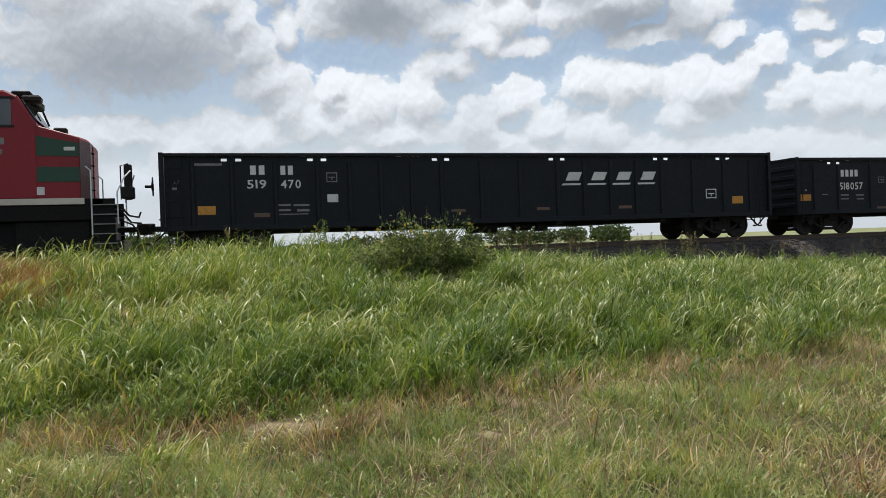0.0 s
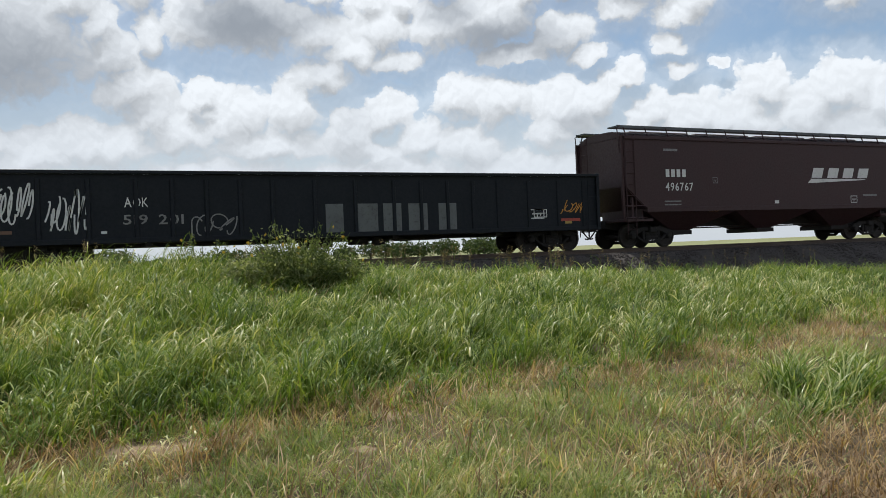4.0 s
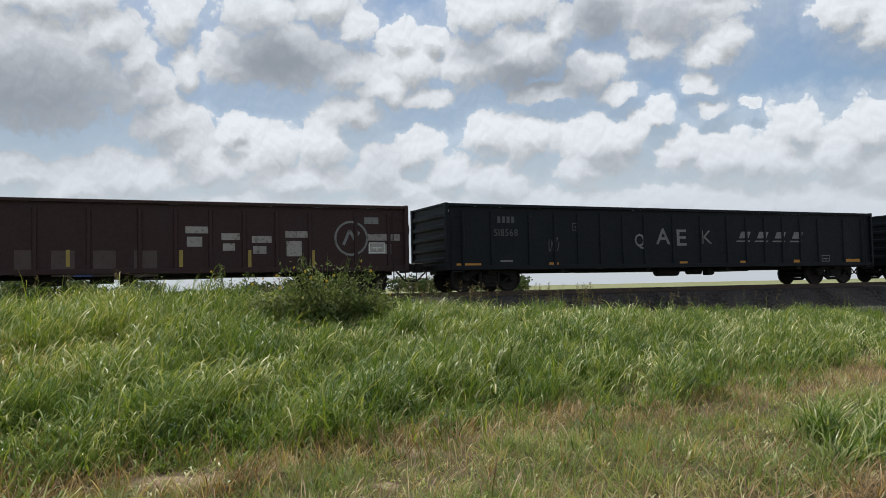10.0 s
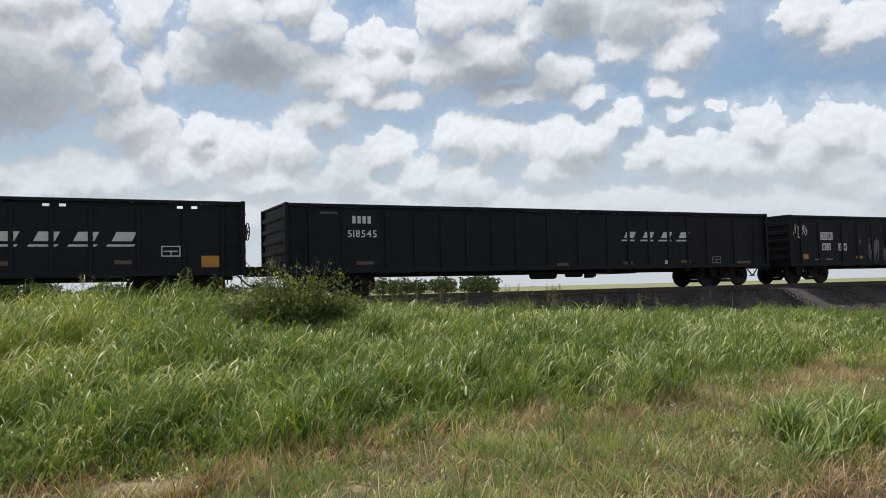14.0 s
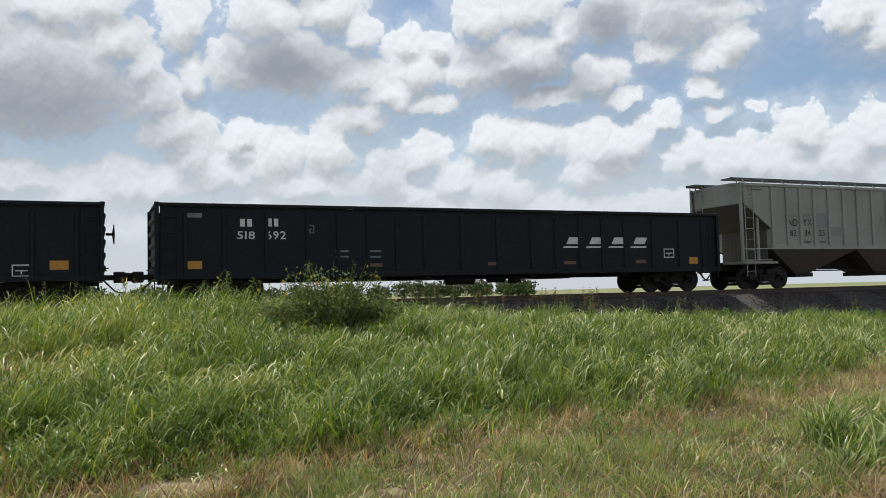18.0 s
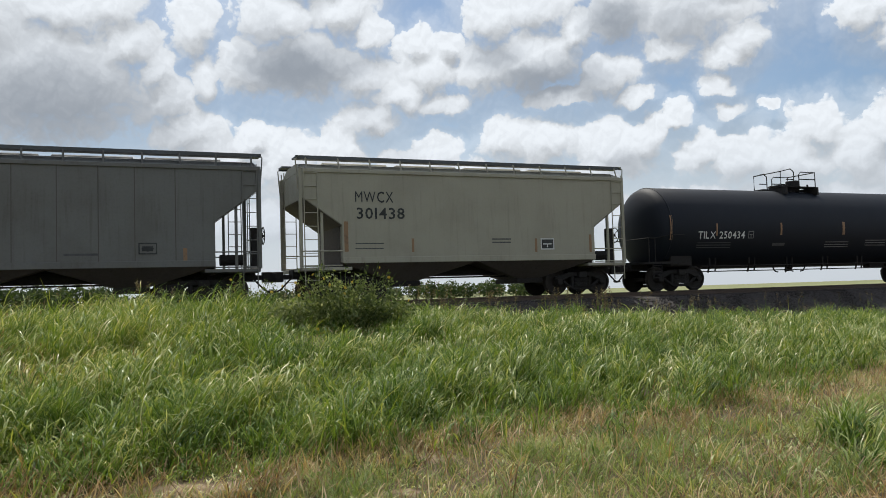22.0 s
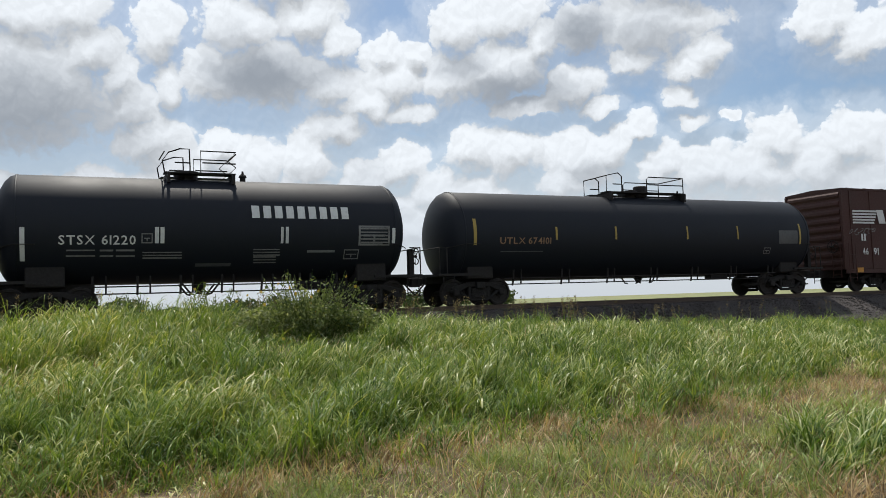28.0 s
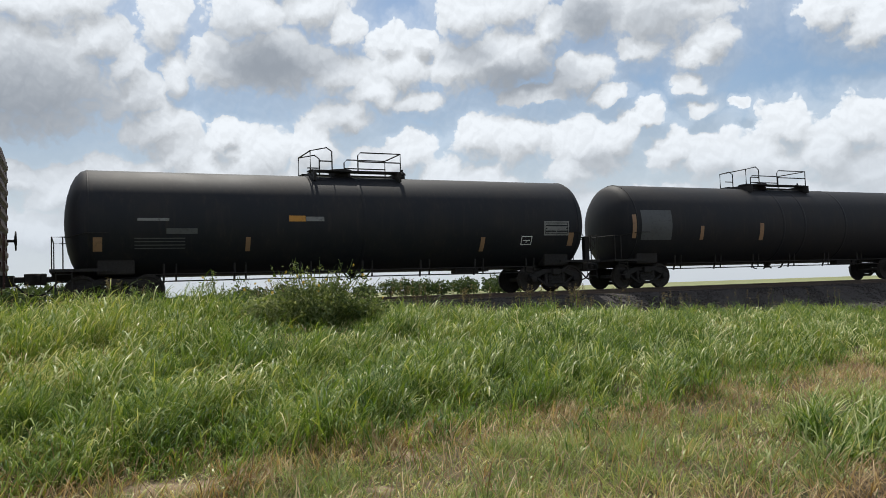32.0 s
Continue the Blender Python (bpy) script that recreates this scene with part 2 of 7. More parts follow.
GREEN_BLACK = paint("green_black_paint", (0.0060, 0.0088, 0.0135), (0.012, 0.015, 0.019), 0.5, 0.6, gloss=0.25)
BLACK_PAINT = paint("black_tank_paint", (0.0068, 0.0098, 0.0165), (0.013, 0.0145, 0.019), 0.45, 0.55, gloss=0.26, relief=0.0)
DUSTY_TANK = paint("dusty_tank_paint", (0.0085, 0.0105, 0.0155), (0.030, 0.026, 0.024), 0.7, 0.58, gloss=0.26, relief=0.0)
BROWN = paint("brown_paint", (0.037, 0.0115, 0.0125), (0.028, 0.018, 0.016), 0.6, 0.6)
HOPPER_BROWN = paint("hopper_brown_paint", (0.040, 0.015, 0.017), (0.027, 0.017, 0.017), 0.4, 0.55)
BOX_RED = paint("box_red_paint", (0.054, 0.0185, 0.0145), (0.034, 0.0175, 0.0145), 0.6, 0.65)
GREY_GREEN = paint("grey_green_paint", (0.31, 0.325, 0.29), (0.19, 0.175, 0.145), 0.55, 0.6, spots=0.9)
GREY_HOPPER = paint("mid_grey_paint", (0.148, 0.150, 0.143), (0.088, 0.081, 0.070), 0.6, 0.6)
SEAM = paint("grimy_seam", (0.085, 0.078, 0.07), (0.11, 0.10, 0.09), 0.6, 0.7)
WALKWAY = paint("galvanised_grid", (0.10, 0.11, 0.12), (0.05, 0.048, 0.045), 0.6, 0.5, metal=0.3, streak=False)
CREAM_GREY = paint("cream_grey_paint", (0.36, 0.345, 0.275), (0.22, 0.20, 0.16), 0.5, 0.6)
TAUPE = paint("taupe_bay_paint", (0.11, 0.092, 0.080), (0.06, 0.05, 0.045), 0.7, 0.75)
IRON = paint("truck_iron", (0.011, 0.010, 0.010), (0.024, 0.019, 0.016), 0.7, 0.75, streak=False)
WHEEL_STEEL = paint("wheel_steel", (0.018, 0.016, 0.015), (0.035, 0.026, 0.021), 0.6, 0.7, metal=0.0, streak=False)
LOCO_RED = paint("locomotive_red", (0.23, 0.012, 0.022), (0.14, 0.02, 0.022), 0.35, 0.45, gloss=0.35)
LOCO_BLACK = paint("locomotive_black", (0.0055, 0.0055, 0.006), (0.012, 0.010, 0.009), 0.5, 0.7, streak=False, gloss=0.2)
NOSE_PINK = paint("greyish_pink_nose_paint", (0.135, 0.060, 0.062), (0.115, 0.095, 0.090), 0.8, 0.5)
LOCO_GREEN = paint("locomotive_green", (0.012, 0.060, 0.035), (0.03, 0.05, 0.04), 0.4, 0.45)
LOCO_WHITE = paint("locomotive_white", (0.60, 0.56, 0.50), (0.35, 0.28, 0.22), 0.5, 0.5)
RAIL_STEEL = paint("rail_steel", (0.10, 0.075, 0.06), (0.06, 0.04, 0.03), 0.6, 0.5, metal=0.5, streak=False)
TIE_WOOD = paint("tie_wood", (0.09, 0.075, 0.06), (0.05, 0.04, 0.035), 0.7, 0.85, streak=False)
WHITE_INK = ink("white_lettering", (0.62, 0.63, 0.62), 0.25)
FADED_INK = ink("faded_lettering", (0.20, 0.20, 0.20), 0.6)
DIM_INK = ink("dim_lettering", (0.075, 0.078, 0.08), 0.6)
BLACK_INK = ink("black_lettering", (0.018, 0.020, 0.022), 0.3, (0.15, 0.15, 0.14))
ORANGE_TAPE = ink("orange_tape", (0.52, 0.24, 0.03), 0.35)
YELLOW_TAPE = ink("yellow_tape", (0.38, 0.27, 0.06), 0.3)
FADED_ORANGE = ink("faded_orange_tape", (0.27, 0.16, 0.085), 0.4)
RUST_TAPE = ink("rust_tape", (0.14, 0.075, 0.045), 0.6)
RED_INK = ink("red_spray", (0.35, 0.05, 0.03), 0.5)
BLUE_INK = ink("blue_decal", (0.06, 0.10, 0.28), 0.4)
WHITE_PLATE = ink("white_plate", (0.60, 0.61, 0.60), 0.15)
GREY_PATCH = ink("grey_patch", (0.11, 0.12, 0.12), 0.6)
DULL_PATCH = ink("dull_patch", (0.075, 0.052, 0.048), 0.8, (0.05, 0.022, 0.022))
DULL_GREY = ink("dull_grey_patch", (0.07, 0.075, 0.08), 0.6)
WORN_WHITE = ink("worn_white", (0.34, 0.32, 0.30), 0.85, (0.06, 0.025, 0.025))
GRAFFITI = ink("grey_green_spray", (0.042, 0.051, 0.052), 0.7, (0.036, 0.022, 0.019))
GRAFFITI_LINE = ink("dark_spray", (0.018, 0.015, 0.015), 0.5)
CYAN_PATCH = ink("patch_grey", (0.20, 0.215, 0.205), 0.4, (0.25, 0.25, 0.23))


def glass():
    m, n, b = material("cab_glass")
    b.inputs["Base Color"].default_value = (0.03, 0.04, 0.045, 1)
    b.inputs["Roughness"].default_value, b.inputs["Specular IOR Level"].default_value = 0.05, 0.8
    return m


GLASS = glass()


def blade_material(name, tones, glow=0.38, rough=0.50, west=0.0, gloss=0.2):
    """Grass or leaf: several tones picked blade by blade, patches by place, light through the blade."""
    m, n, b = material(name)
    geo = n.add("ShaderNodeNewGeometry")
    ramp = n.add("ShaderNodeValToRGB")
    for i, (p, c) in enumerate(tones):
        e = ramp.color_ramp.elements[i] if i < 2 else ramp.color_ramp.elements.new(p)
        e.position, e.color = p, (*c, 1)
    patch = n.noise(geo.outputs["Position"], 0.55, 4.0, 0.6).outputs["Fac"]
    clump = n.noise(geo.outputs["Position"], 3.2, 3.0, 0.5).outputs["Fac"]
    pick = n.math("ADD", n.math("MULTIPLY", geo.outputs["Random Per Island"], 0.55), n.math("ADD", n.smooth(patch, 0.3, 0.7, -0.06, 0.28), n.smooth(clump, 0.3, 0.7, -0.08, 0.24)))
    if west:
        spot = n.add("ShaderNodeSeparateXYZ")
        n.link(geo.outputs["Position"], spot.inputs[0])
        pick = n.math("ADD", pick, n.smooth(spot.outputs[0], 3.6, -0.5, 0.0, west))
    n.link(pick, ramp.inputs[0])
    n.link(ramp.outputs[0], b.inputs["Base Color"])
    b.inputs["Roughness"].default_value, b.inputs["Specular IOR Level"].default_value = rough, gloss
    tr = n.add("ShaderNodeBsdfTranslucent")
    n.link(n.mix(1.0, ramp.outputs[0], (1.25, 1.2, 0.6), "MULTIPLY"), tr.inputs["Color"])
    mixer = n.add("ShaderNodeMixShader")
    mixer.inputs[0].default_value = glow
    end = [k for k in m.node_tree.nodes if k.type == "OUTPUT_MATERIAL"][0]
    n.link(b.outputs[0], mixer.inputs[1]), n.link(tr.outputs[0], mixer.inputs[2]), n.link(mixer.outputs[0], end.inputs[0])
    return m


TALL = blade_material("tall_grass_blade", ((0.0, (0.020, 0.050, 0.010)), (0.35, (0.084, 0.156, 0.024)), (0.7, (0.205, 0.275, 0.050)), (0.93, (0.36, 0.38, 0.10)), (1.0, (0.50, 0.45, 0.19))), west=0.14)
LAWN = blade_material("lawn_blade", ((0.0, (0.058, 0.098, 0.026)), (0.4, (0.172, 0.240, 0.068)), (0.75, (0.34, 0.375, 0.135)), (1.0, (0.56, 0.49, 0.27))))
# pale straw tones, raised so that the colour carries sunlit glints
PALE = blade_material("pale_blade", ((0.0, (0.14, 0.22, 0.058)), (0.4, (0.33, 0.39, 0.14)), (0.75, (0.55, 0.55, 0.27)), (1.0, (0.76, 0.70, 0.46))), 0.32, 0.40, west=0.12, gloss=0.4)
DRY = blade_material("dry_blade", ((0.0, (0.085, 0.050, 0.026)), (0.35, (0.24, 0.155, 0.082)), (0.7, (0.47, 0.345, 0.195)), (1.0, (0.74, 0.62, 0.42))), 0.35)
SCORCHED = blade_material("scorched_blade", ((0.0, (0.09, 0.045, 0.020)), (0.4, (0.23, 0.12, 0.055)), (0.8, (0.40, 0.24, 0.12)), (1.0, (0.52, 0.38, 0.20))), 0.35)
LEAF = blade_material("bush_leaf", ((0.0, (0.034, 0.060, 0.022)), (0.45, (0.125, 0.165, 0.060)), (0.8, (0.25, 0.29, 0.15)), (1.0, (0.48, 0.50, 0.34))), 0.42, 0.55)
SEED = blade_material("seed_head", ((0.0, (0.10, 0.08, 0.045)), (0.6, (0.20, 0.16, 0.10)), (1.0, (0.30, 0.25, 0.17))), 0.35)
FAR_LEAF = blade_material("far_leaf", ((0.0, (0.030, 0.055, 0.022)), (0.5, (0.06, 0.09, 0.035)), (1.0, (0.10, 0.13, 0.05))), 0.3)
PETAL = ink("yellow_petal", (0.62, 0.42, 0.03), 0.1, (0.4, 0.25, 0.02))


SOIL_SPOTS = ((0.6, 7.5, 0.30), (1.0, 7.25, 0.24), (2.9, 7.3, 0.22), (4.4, 7.5, 0.2), (2.2, 6.2, 0.16), (8.6, 8.6, 0.25))   # bare soil: x, y, radius


def ground_material():
    m, n, b = material("soil_and_field")
    at = n.add("ShaderNodeNewGeometry").outputs["Position"]
    sep2 = n.add("ShaderNodeSeparateXYZ")
    n.link(at, sep2.inputs[0])
    big = n.noise(at, 0.35, 5.0, 0.6).outputs["Fac"]
    fine = n.noise(at, 11.0, 6.0, 0.7).outputs["Fac"]
    near = n.mix(n.smooth(big, 0.35, 0.7), (0.078, 0.055, 0.034), (0.185, 0.134, 0.088))
    near = n.mix(n.smooth(fine, 0.4, 0.75), near, (0.055, 0.06, 0.025))
    torn = n.vec("ADD", at, n.vec("MULTIPLY", n.vec("SUBTRACT", n.noise(at, 3.0, 5.0, 0.65).outputs["Color"], (0.5, 0.5, 0.5)), (0.9, 0.9, 0.0)))
    for sx_, sy_, sr in SOIL_SPOTS:
        far_off = n.vec("LENGTH", n.vec("MULTIPLY", n.vec("SUBTRACT", torn, (sx_, sy_, 0.0)), (1 / sr, 1 / sr, 0.0)))
        near = n.mix(n.smooth(far_off, 1.3, 0.3, 0.0, 0.85), near, n.mix(fine, (0.22, 0.145, 0.085), (0.42, 0.33, 0.24)))
    wide = n.noise(n.vec("MULTIPLY", at, (0.02, 0.006, 0.02)), 1.0, 5.0).outputs["Fac"]
    far = n.mix(n.smooth(wide, 0.35, 0.65), (0.17, 0.19, 0.085), (0.24, 0.245, 0.125))
    n.link(n.mix(n.smooth(sep2.outputs[1], 28.0, 33.0), near, far), b.inputs["Base Color"])
    b.inputs["Roughness"].default_value, b.inputs["Specular IOR Level"].default_value = 0.9, 0.15
    bump = n.add("ShaderNodeBump")
    bump.inputs["Strength"].default_value, bump.inputs["Distance"].default_value = 0.6, 0.04
    n.link(fine, bump.inputs["Height"])
    n.link(bump.outputs[0], b.inputs["Normal"])
    return m


SOIL = ground_material()


def ballast_material():
    m, n, b = material("ballast_stone")
    geo = n.add("ShaderNodeNewGeometry")
    at = geo.outputs["Position"]
    fine = n.noise(at, 20.0, 4.0, 0.6).outputs["Fac"]
    cell = n.add("ShaderNodeTexVoronoi")
    n.link(at, cell.inputs["Vector"])
    cell.inputs["Scale"].default_value = 16.0
    tone = n.mix(geo.outputs["Random Per Island"], (0.020, 0.017, 0.017), (0.064, 0.055, 0.052))
    tone = n.mix(n.smooth(cell.outputs["Distance"], 0.05, 0.5, 0.6, 0.0), tone, (0.05, 0.042, 0.038))
    n.link(n.mix(n.smooth(fine, 0.45, 0.75), tone, (0.075, 0.062, 0.055)), b.inputs["Base Color"])
    b.inputs["Roughness"].default_value = 0.9
    bump = n.add("ShaderNodeBump")
    bump.inputs["Strength"].default_value, bump.inputs["Distance"].default_value = 0.8, 0.03
    n.link(cell.outputs["Distance"], bump.inputs["Height"])
    n.link(bump.outputs[0], b.inputs["Normal"])
    return m


BALLAST = ballast_material()


# ---- mesh tools ----
def box(bm, x0, x1, y0, y1, z0, z1):
    v = [bm.verts.new(p) for p in ((x0, y0, z0), (x1, y0, z0), (x1, y1, z0), (x0, y1, z0), (x0, y0, z1), (x1, y0, z1), (x1, y1, z1), (x0, y1, z1))]
    for f in ((3, 2, 1, 0), (4, 5, 6, 7), (0, 1, 5, 4), (1, 2, 6, 5), (2, 3, 7, 6), (3, 0, 4, 7)):
        bm.faces.new([v[i] for i in f])


def prism(bm, outline, y0, y1):
    """An outline in x and z, pushed from y0 to y1."""
    a = [bm.verts.new((x, y0, z)) for x, z in outline]
    b = [bm.verts.new((x, y1, z)) for x, z in outline]
    bm.faces.new(a), bm.faces.new(b[::-1])
    for i in range(len(a)):
        j = (i + 1) % len(a)
        bm.faces.new((a[j], a[i], b[i], b[j]))


def loft(bm, rings, caps=True, closed=True):
    rows = [[bm.verts.new(p) for p in r] for r in rings]
    for r, s in zip(rows, rows[1:]):
        for i in range(len(r) if closed else len(r) - 1):
            j = (i + 1) % len(r)
            bm.faces.new((r[i], r[j], s[j], s[i]))
    if caps:
        bm.faces.new(rows[0][::-1]), bm.faces.new(rows[-1])


def disc_x(x, r, n, cy=0.0, cz=0.0):
    return [(x, cy + r * math.cos(2 * math.pi * i / n), cz + r * math.sin(2 * math.pi * i / n)) for i in range(n)]


def disc_y(y, r, n, cx=0.0, cz=0.0):
    return [(cx + r * math.cos(2 * math.pi * i / n), y, cz + r * math.sin(2 * math.pi * i / n)) for i in range(n)]


def disc_z(z, r, n, cx=0.0, cy=0.0):
    return [(cx + r * math.cos(2 * math.pi * i / n), cy + r * math.sin(2 * math.pi * i / n), z) for i in range(n)]


def rod(bm, points, r, n=6):
    """A round bar through the points."""
    pts = [Vector(p) for p in points]
    rings = []
    for i, p in enumerate(pts):
        d = (pts[min(i + 1, len(pts) - 1)] - pts[max(i - 1, 0)]).normalized()
        side = d.cross(Vector((0, 0, 1)) if abs(d.z) < 0.9 else Vector((1, 0, 0))).normalized()
        up = side.cross(d)
        rings.append([p + (side * math.cos(2 * math.pi * k / n) + up * math.sin(2 * math.pi * k / n)) * r for k in range(n)])
    loft(bm, rings)


def finish(bm, name, mat, bevel=0.0, smooth=False):
    bmesh.ops.recalc_face_normals(bm, faces=bm.faces)
    if bevel:
        bmesh.ops.bevel(bm, geom=[e for e in bm.edges if e.is_manifold and e.calc_face_angle() > 0.6], offset=bevel, segments=1, affect="EDGES", clamp_overlap=True)
    me = bpy.data.meshes.new(name)
    bm.to_mesh(me)
    bm.free()
    me.materials.append(mat)
    if smooth:
        me.polygons.foreach_set("use_smooth", [True] * len(me.polygons))
        me.set_sharp_from_angle(angle=radians(40))
    return me


def part(name, bm, mat, parent, label="", at=None, bevel=0.0, smooth=False):
    """One mesh object under a thing or under a part; bm may be a finished mesh."""
    ob = new(name, bm if isinstance(bm, bpy.types.Mesh) else finish(bm, name, mat, bevel, smooth))
    ob.parent = parent
    if at:
        ob.location = at
    return tagged(ob, label) if label else ob


def boxes(*list_of):
    bm = bmesh.new()
    for b in list_of:
        box(bm, *b)
    return bm


def rods(r, *lines, n=6):
    bm = bmesh.new()
    for line in lines:
        rod(bm, line, r, n)
    return bm


def thing(name, label, category, group="", kind=""):
    ob = new(name)
    ob.empty_display_size = 0.5
    return tagged(ob, label, category, group, kind)


# ---- letters of the built-in font, as flat outlines ----
def glyph_set(letters):
    made = {}
    for ch in letters:
        cu = bpy.data.curves.new("glyph", "FONT")
        cu.body, cu.size, cu.resolution_u = ch, 1.0, 2
        cu.offset = 0.0 if ch in "MWNKX" else 0.012
        ob = new("glyph", cu)
        dg = bpy.context.evaluated_depsgraph_get()
        me = bpy.data.meshes.new_from_object(ob.evaluated_get(dg))
        vs = [(v.co.x, v.co.y) for v in me.vertices]
        fs = [tuple(p.vertices) for p in me.polygons]
        made[ch] = (vs, fs, min(v[0] for v in vs), max(v[0] for v in vs))
        bpy.data.objects.remove(ob)
        bpy.data.meshes.remove(me), bpy.data.curves.remove(cu)
    return made


GLYPHS = glyph_set("0123456789ABCDEHIJKLMNOPQRSTUWXY")


# ---- markings: c is (thing, depth of its side at a height) ----
def put_flat(name, c, bm, mat, label=""):
    me = bpy.data.meshes.new(name)
    bm.to_mesh(me)
    bm.free()
    me.materials.append(mat)
    ob = new(name, me)
    ob.parent = c[0]
    return tagged(ob, label) if label else ob


LIFT = [0.004]


def on_side(c, x, z):
    return (x, c[1](z) - LIFT[0], z)


def patch(bm, c, corners, thick=0.0):
    """A flat or rolled quad; corners bottom left, bottom right, top right, top left."""
    (x0, z0), (x1, z1), (x2, z2), (x3, z3) = corners
    steps = max(1, int(abs(z2 - z1) / 0.12))
    rows = []
    for i in range(steps + 1):
        f = i / steps
        rows.append((bm.verts.new(on_side(c, x0 + (x3 - x0) * f, z0 + (z3 - z0) * f)), bm.verts.new(on_side(c, x1 + (x2 - x1) * f, z1 + (z2 - z1) * f))))
    for a, b in zip(rows, rows[1:]):
        bm.faces.new((a[0], a[1], b[1], b[0]))


def lifted():
    LIFT[0] = 0.004 + (LIFT[0] + 0.0013 - 0.004) % 0.006


def bar(c, x0, x1, z0, z1, mat):
    lifted()
    bm = bmesh.new()
    patch(bm, c, ((x0, z0), (x1, z0), (x1, z1), (x0, z1)))
    tape = mat in (ORANGE_TAPE, YELLOW_TAPE, FADED_ORANGE, RUST_TAPE)
    put_flat("reflector" if tape else "marking", c, bm, mat, "reflective tape strip" if tape else "")


def wedge(c, x0, x1, z0, z1, mat):
    """A slanted underline that thins out along the car."""
    LIFT[0] = 0.010
    bm = bmesh.new()
    patch(bm, c, ((x0, z0), (x1 - 0.3, z1 - 0.05), (x1, z1), (x0 + 0.22, z1)))
    put_flat("emblem_bar", c, bm, mat)


def words(c, text, x0, x1, z0, z1, mat):
    LIFT[0] = 0.011
    bm = bmesh.new()
    pen, placed = 0.0, []
    for ch in text:
        if ch == " ":
            pen += 0.35
            continue
        vs, fs, a, b = GLYPHS[ch]
        placed.append((pen - a, vs, fs))
        pen += b - a + 0.12
    width = pen - 0.12
    for off, vs, fs in placed:
        made = [bm.verts.new(on_side(c, x0 + (x1 - x0) * (v[0] + off) / width, z0 + (z1 - z0) * v[1] / 0.70)) for v in vs]
        for f in fs:
            bm.faces.new([made[i] for i in f])
    put_flat("lettering", c, bm, mat)


def blocks(c, count, x0, x1, z0, z1, mat, slant):
    """Plain letter-sized shapes in a row."""
    LIFT[0] = 0.010
    pitch = (x1 - x0) / count
    s = slant * (z1 - z0)
    for i in range(count):
        bm = bmesh.new()
        a, b = x0 + (i + 0.08) * pitch, x0 + (i + 0.74) * pitch
        patch(bm, c, ((a, z0), (b, z0), (b + s, z1), (a + s, z1)))
        put_flat("emblem_block", c, bm, mat)


def spaced_logo(c, x0, x1, z0, z1, mat):
    """Four slanted plain shapes with a bar beneath each."""
    LIFT[0] = 0.010
    pitch = (x1 - x0 + 0.30) / 4
    zb = z0 + (z1 - z0) * 0.36
    for i in range(4):
        a = x0 + i * pitch
        b = a + pitch - 0.36
        bm = bmesh.new()
        patch(bm, c, ((a + 0.09, zb), (b, zb), (b + 0.13, z1), (a + 0.22, z1)))
        put_flat("emblem_block", c, bm, mat)
        bm = bmesh.new()
        patch(bm, c, ((a - 0.06, z0), (b + 0.04, z0), (b + 0.09, z0 + 0.06), (a - 0.01, z0 + 0.06)))
        put_flat("emblem_bar", c, bm, mat)


def stencil_box(c, x0, x1, z0, z1, mat):
    LIFT[0] = 0.010
    bm = bmesh.new()
    t = min(x1 - x0, z1 - z0) * 0.10
    for q in ((x0, x1, z0, z0 + t), (x0, x1, z1 - t, z1), (x0, x0 + t, z0 + t, z1 - t), (x1 - t, x1, z0 + t, z1 - t),
              (x0 + 2.5 * t, x1 - 2.5 * t, (z0 + z1) / 2 - t / 2, (z0 + z1) / 2 + t / 2), ((x0 + x1) / 2 - t / 2, (x0 + x1) / 2 + t / 2, z0 + 2 * t, (z0 + z1) / 2 - t / 2)):
        patch(bm, c, ((q[0], q[2]), (q[1], q[2]), (q[1], q[3]), (q[0], q[3])))
    put_flat("stencil", c, bm, mat)


def stroke(bm, c, pts, w):
    for (ax, az), (bx, bz) in zip(pts, pts[1:]):
        dx, dz = bx - ax, bz - az
        n = math.hypot(dx, dz) or 1
        ox, oz = -dz / n * w / 2, dx / n * w / 2
        v = [bm.verts.new(on_side(c, *q)) for q in ((ax - ox, az - oz), (bx - ox, bz - oz), (bx + ox, bz + oz), (ax + ox, az + oz))]
        bm.faces.new(v)


def scrawl(c, x0, x1, z0, z1, mat, count):
    """Sprayed lines with no meaning."""
    LIFT[0] = 0.012
    rnd = random.Random(int((x0 + 30) * 977 + z0 * 131))
    bm = bmesh.new()
    w = min(0.045, (z1 - z0) * 0.06)
    for i in range(count):
        cx, cz = x0 + (x1 - x0) * (i + 0.5) / count, z0 + (z1 - z0) * rnd.uniform(0.35, 0.65)
        rx, rz = (x1 - x0) / count * rnd.uniform(0.6, 1.3), (z1 - z0) * rnd.uniform(0.25, 0.5)
        a0, turn = rnd.uniform(0, 6.3), rnd.uniform(2.5, 6.5)
        pts = [(min(max(cx + rx * math.cos(a0 + turn * k / 11) * (1 - 0.4 * k / 11), x0), x1), min(max(cz + rz * math.sin(a0 * 1.3 + turn * k / 11), z0), z1)) for k in range(12)]
        stroke(bm, c, pts, w)
        LIFT[0] += 0.0006
    put_flat("graffiti", c, bm, mat, "sprayed graffiti lines")


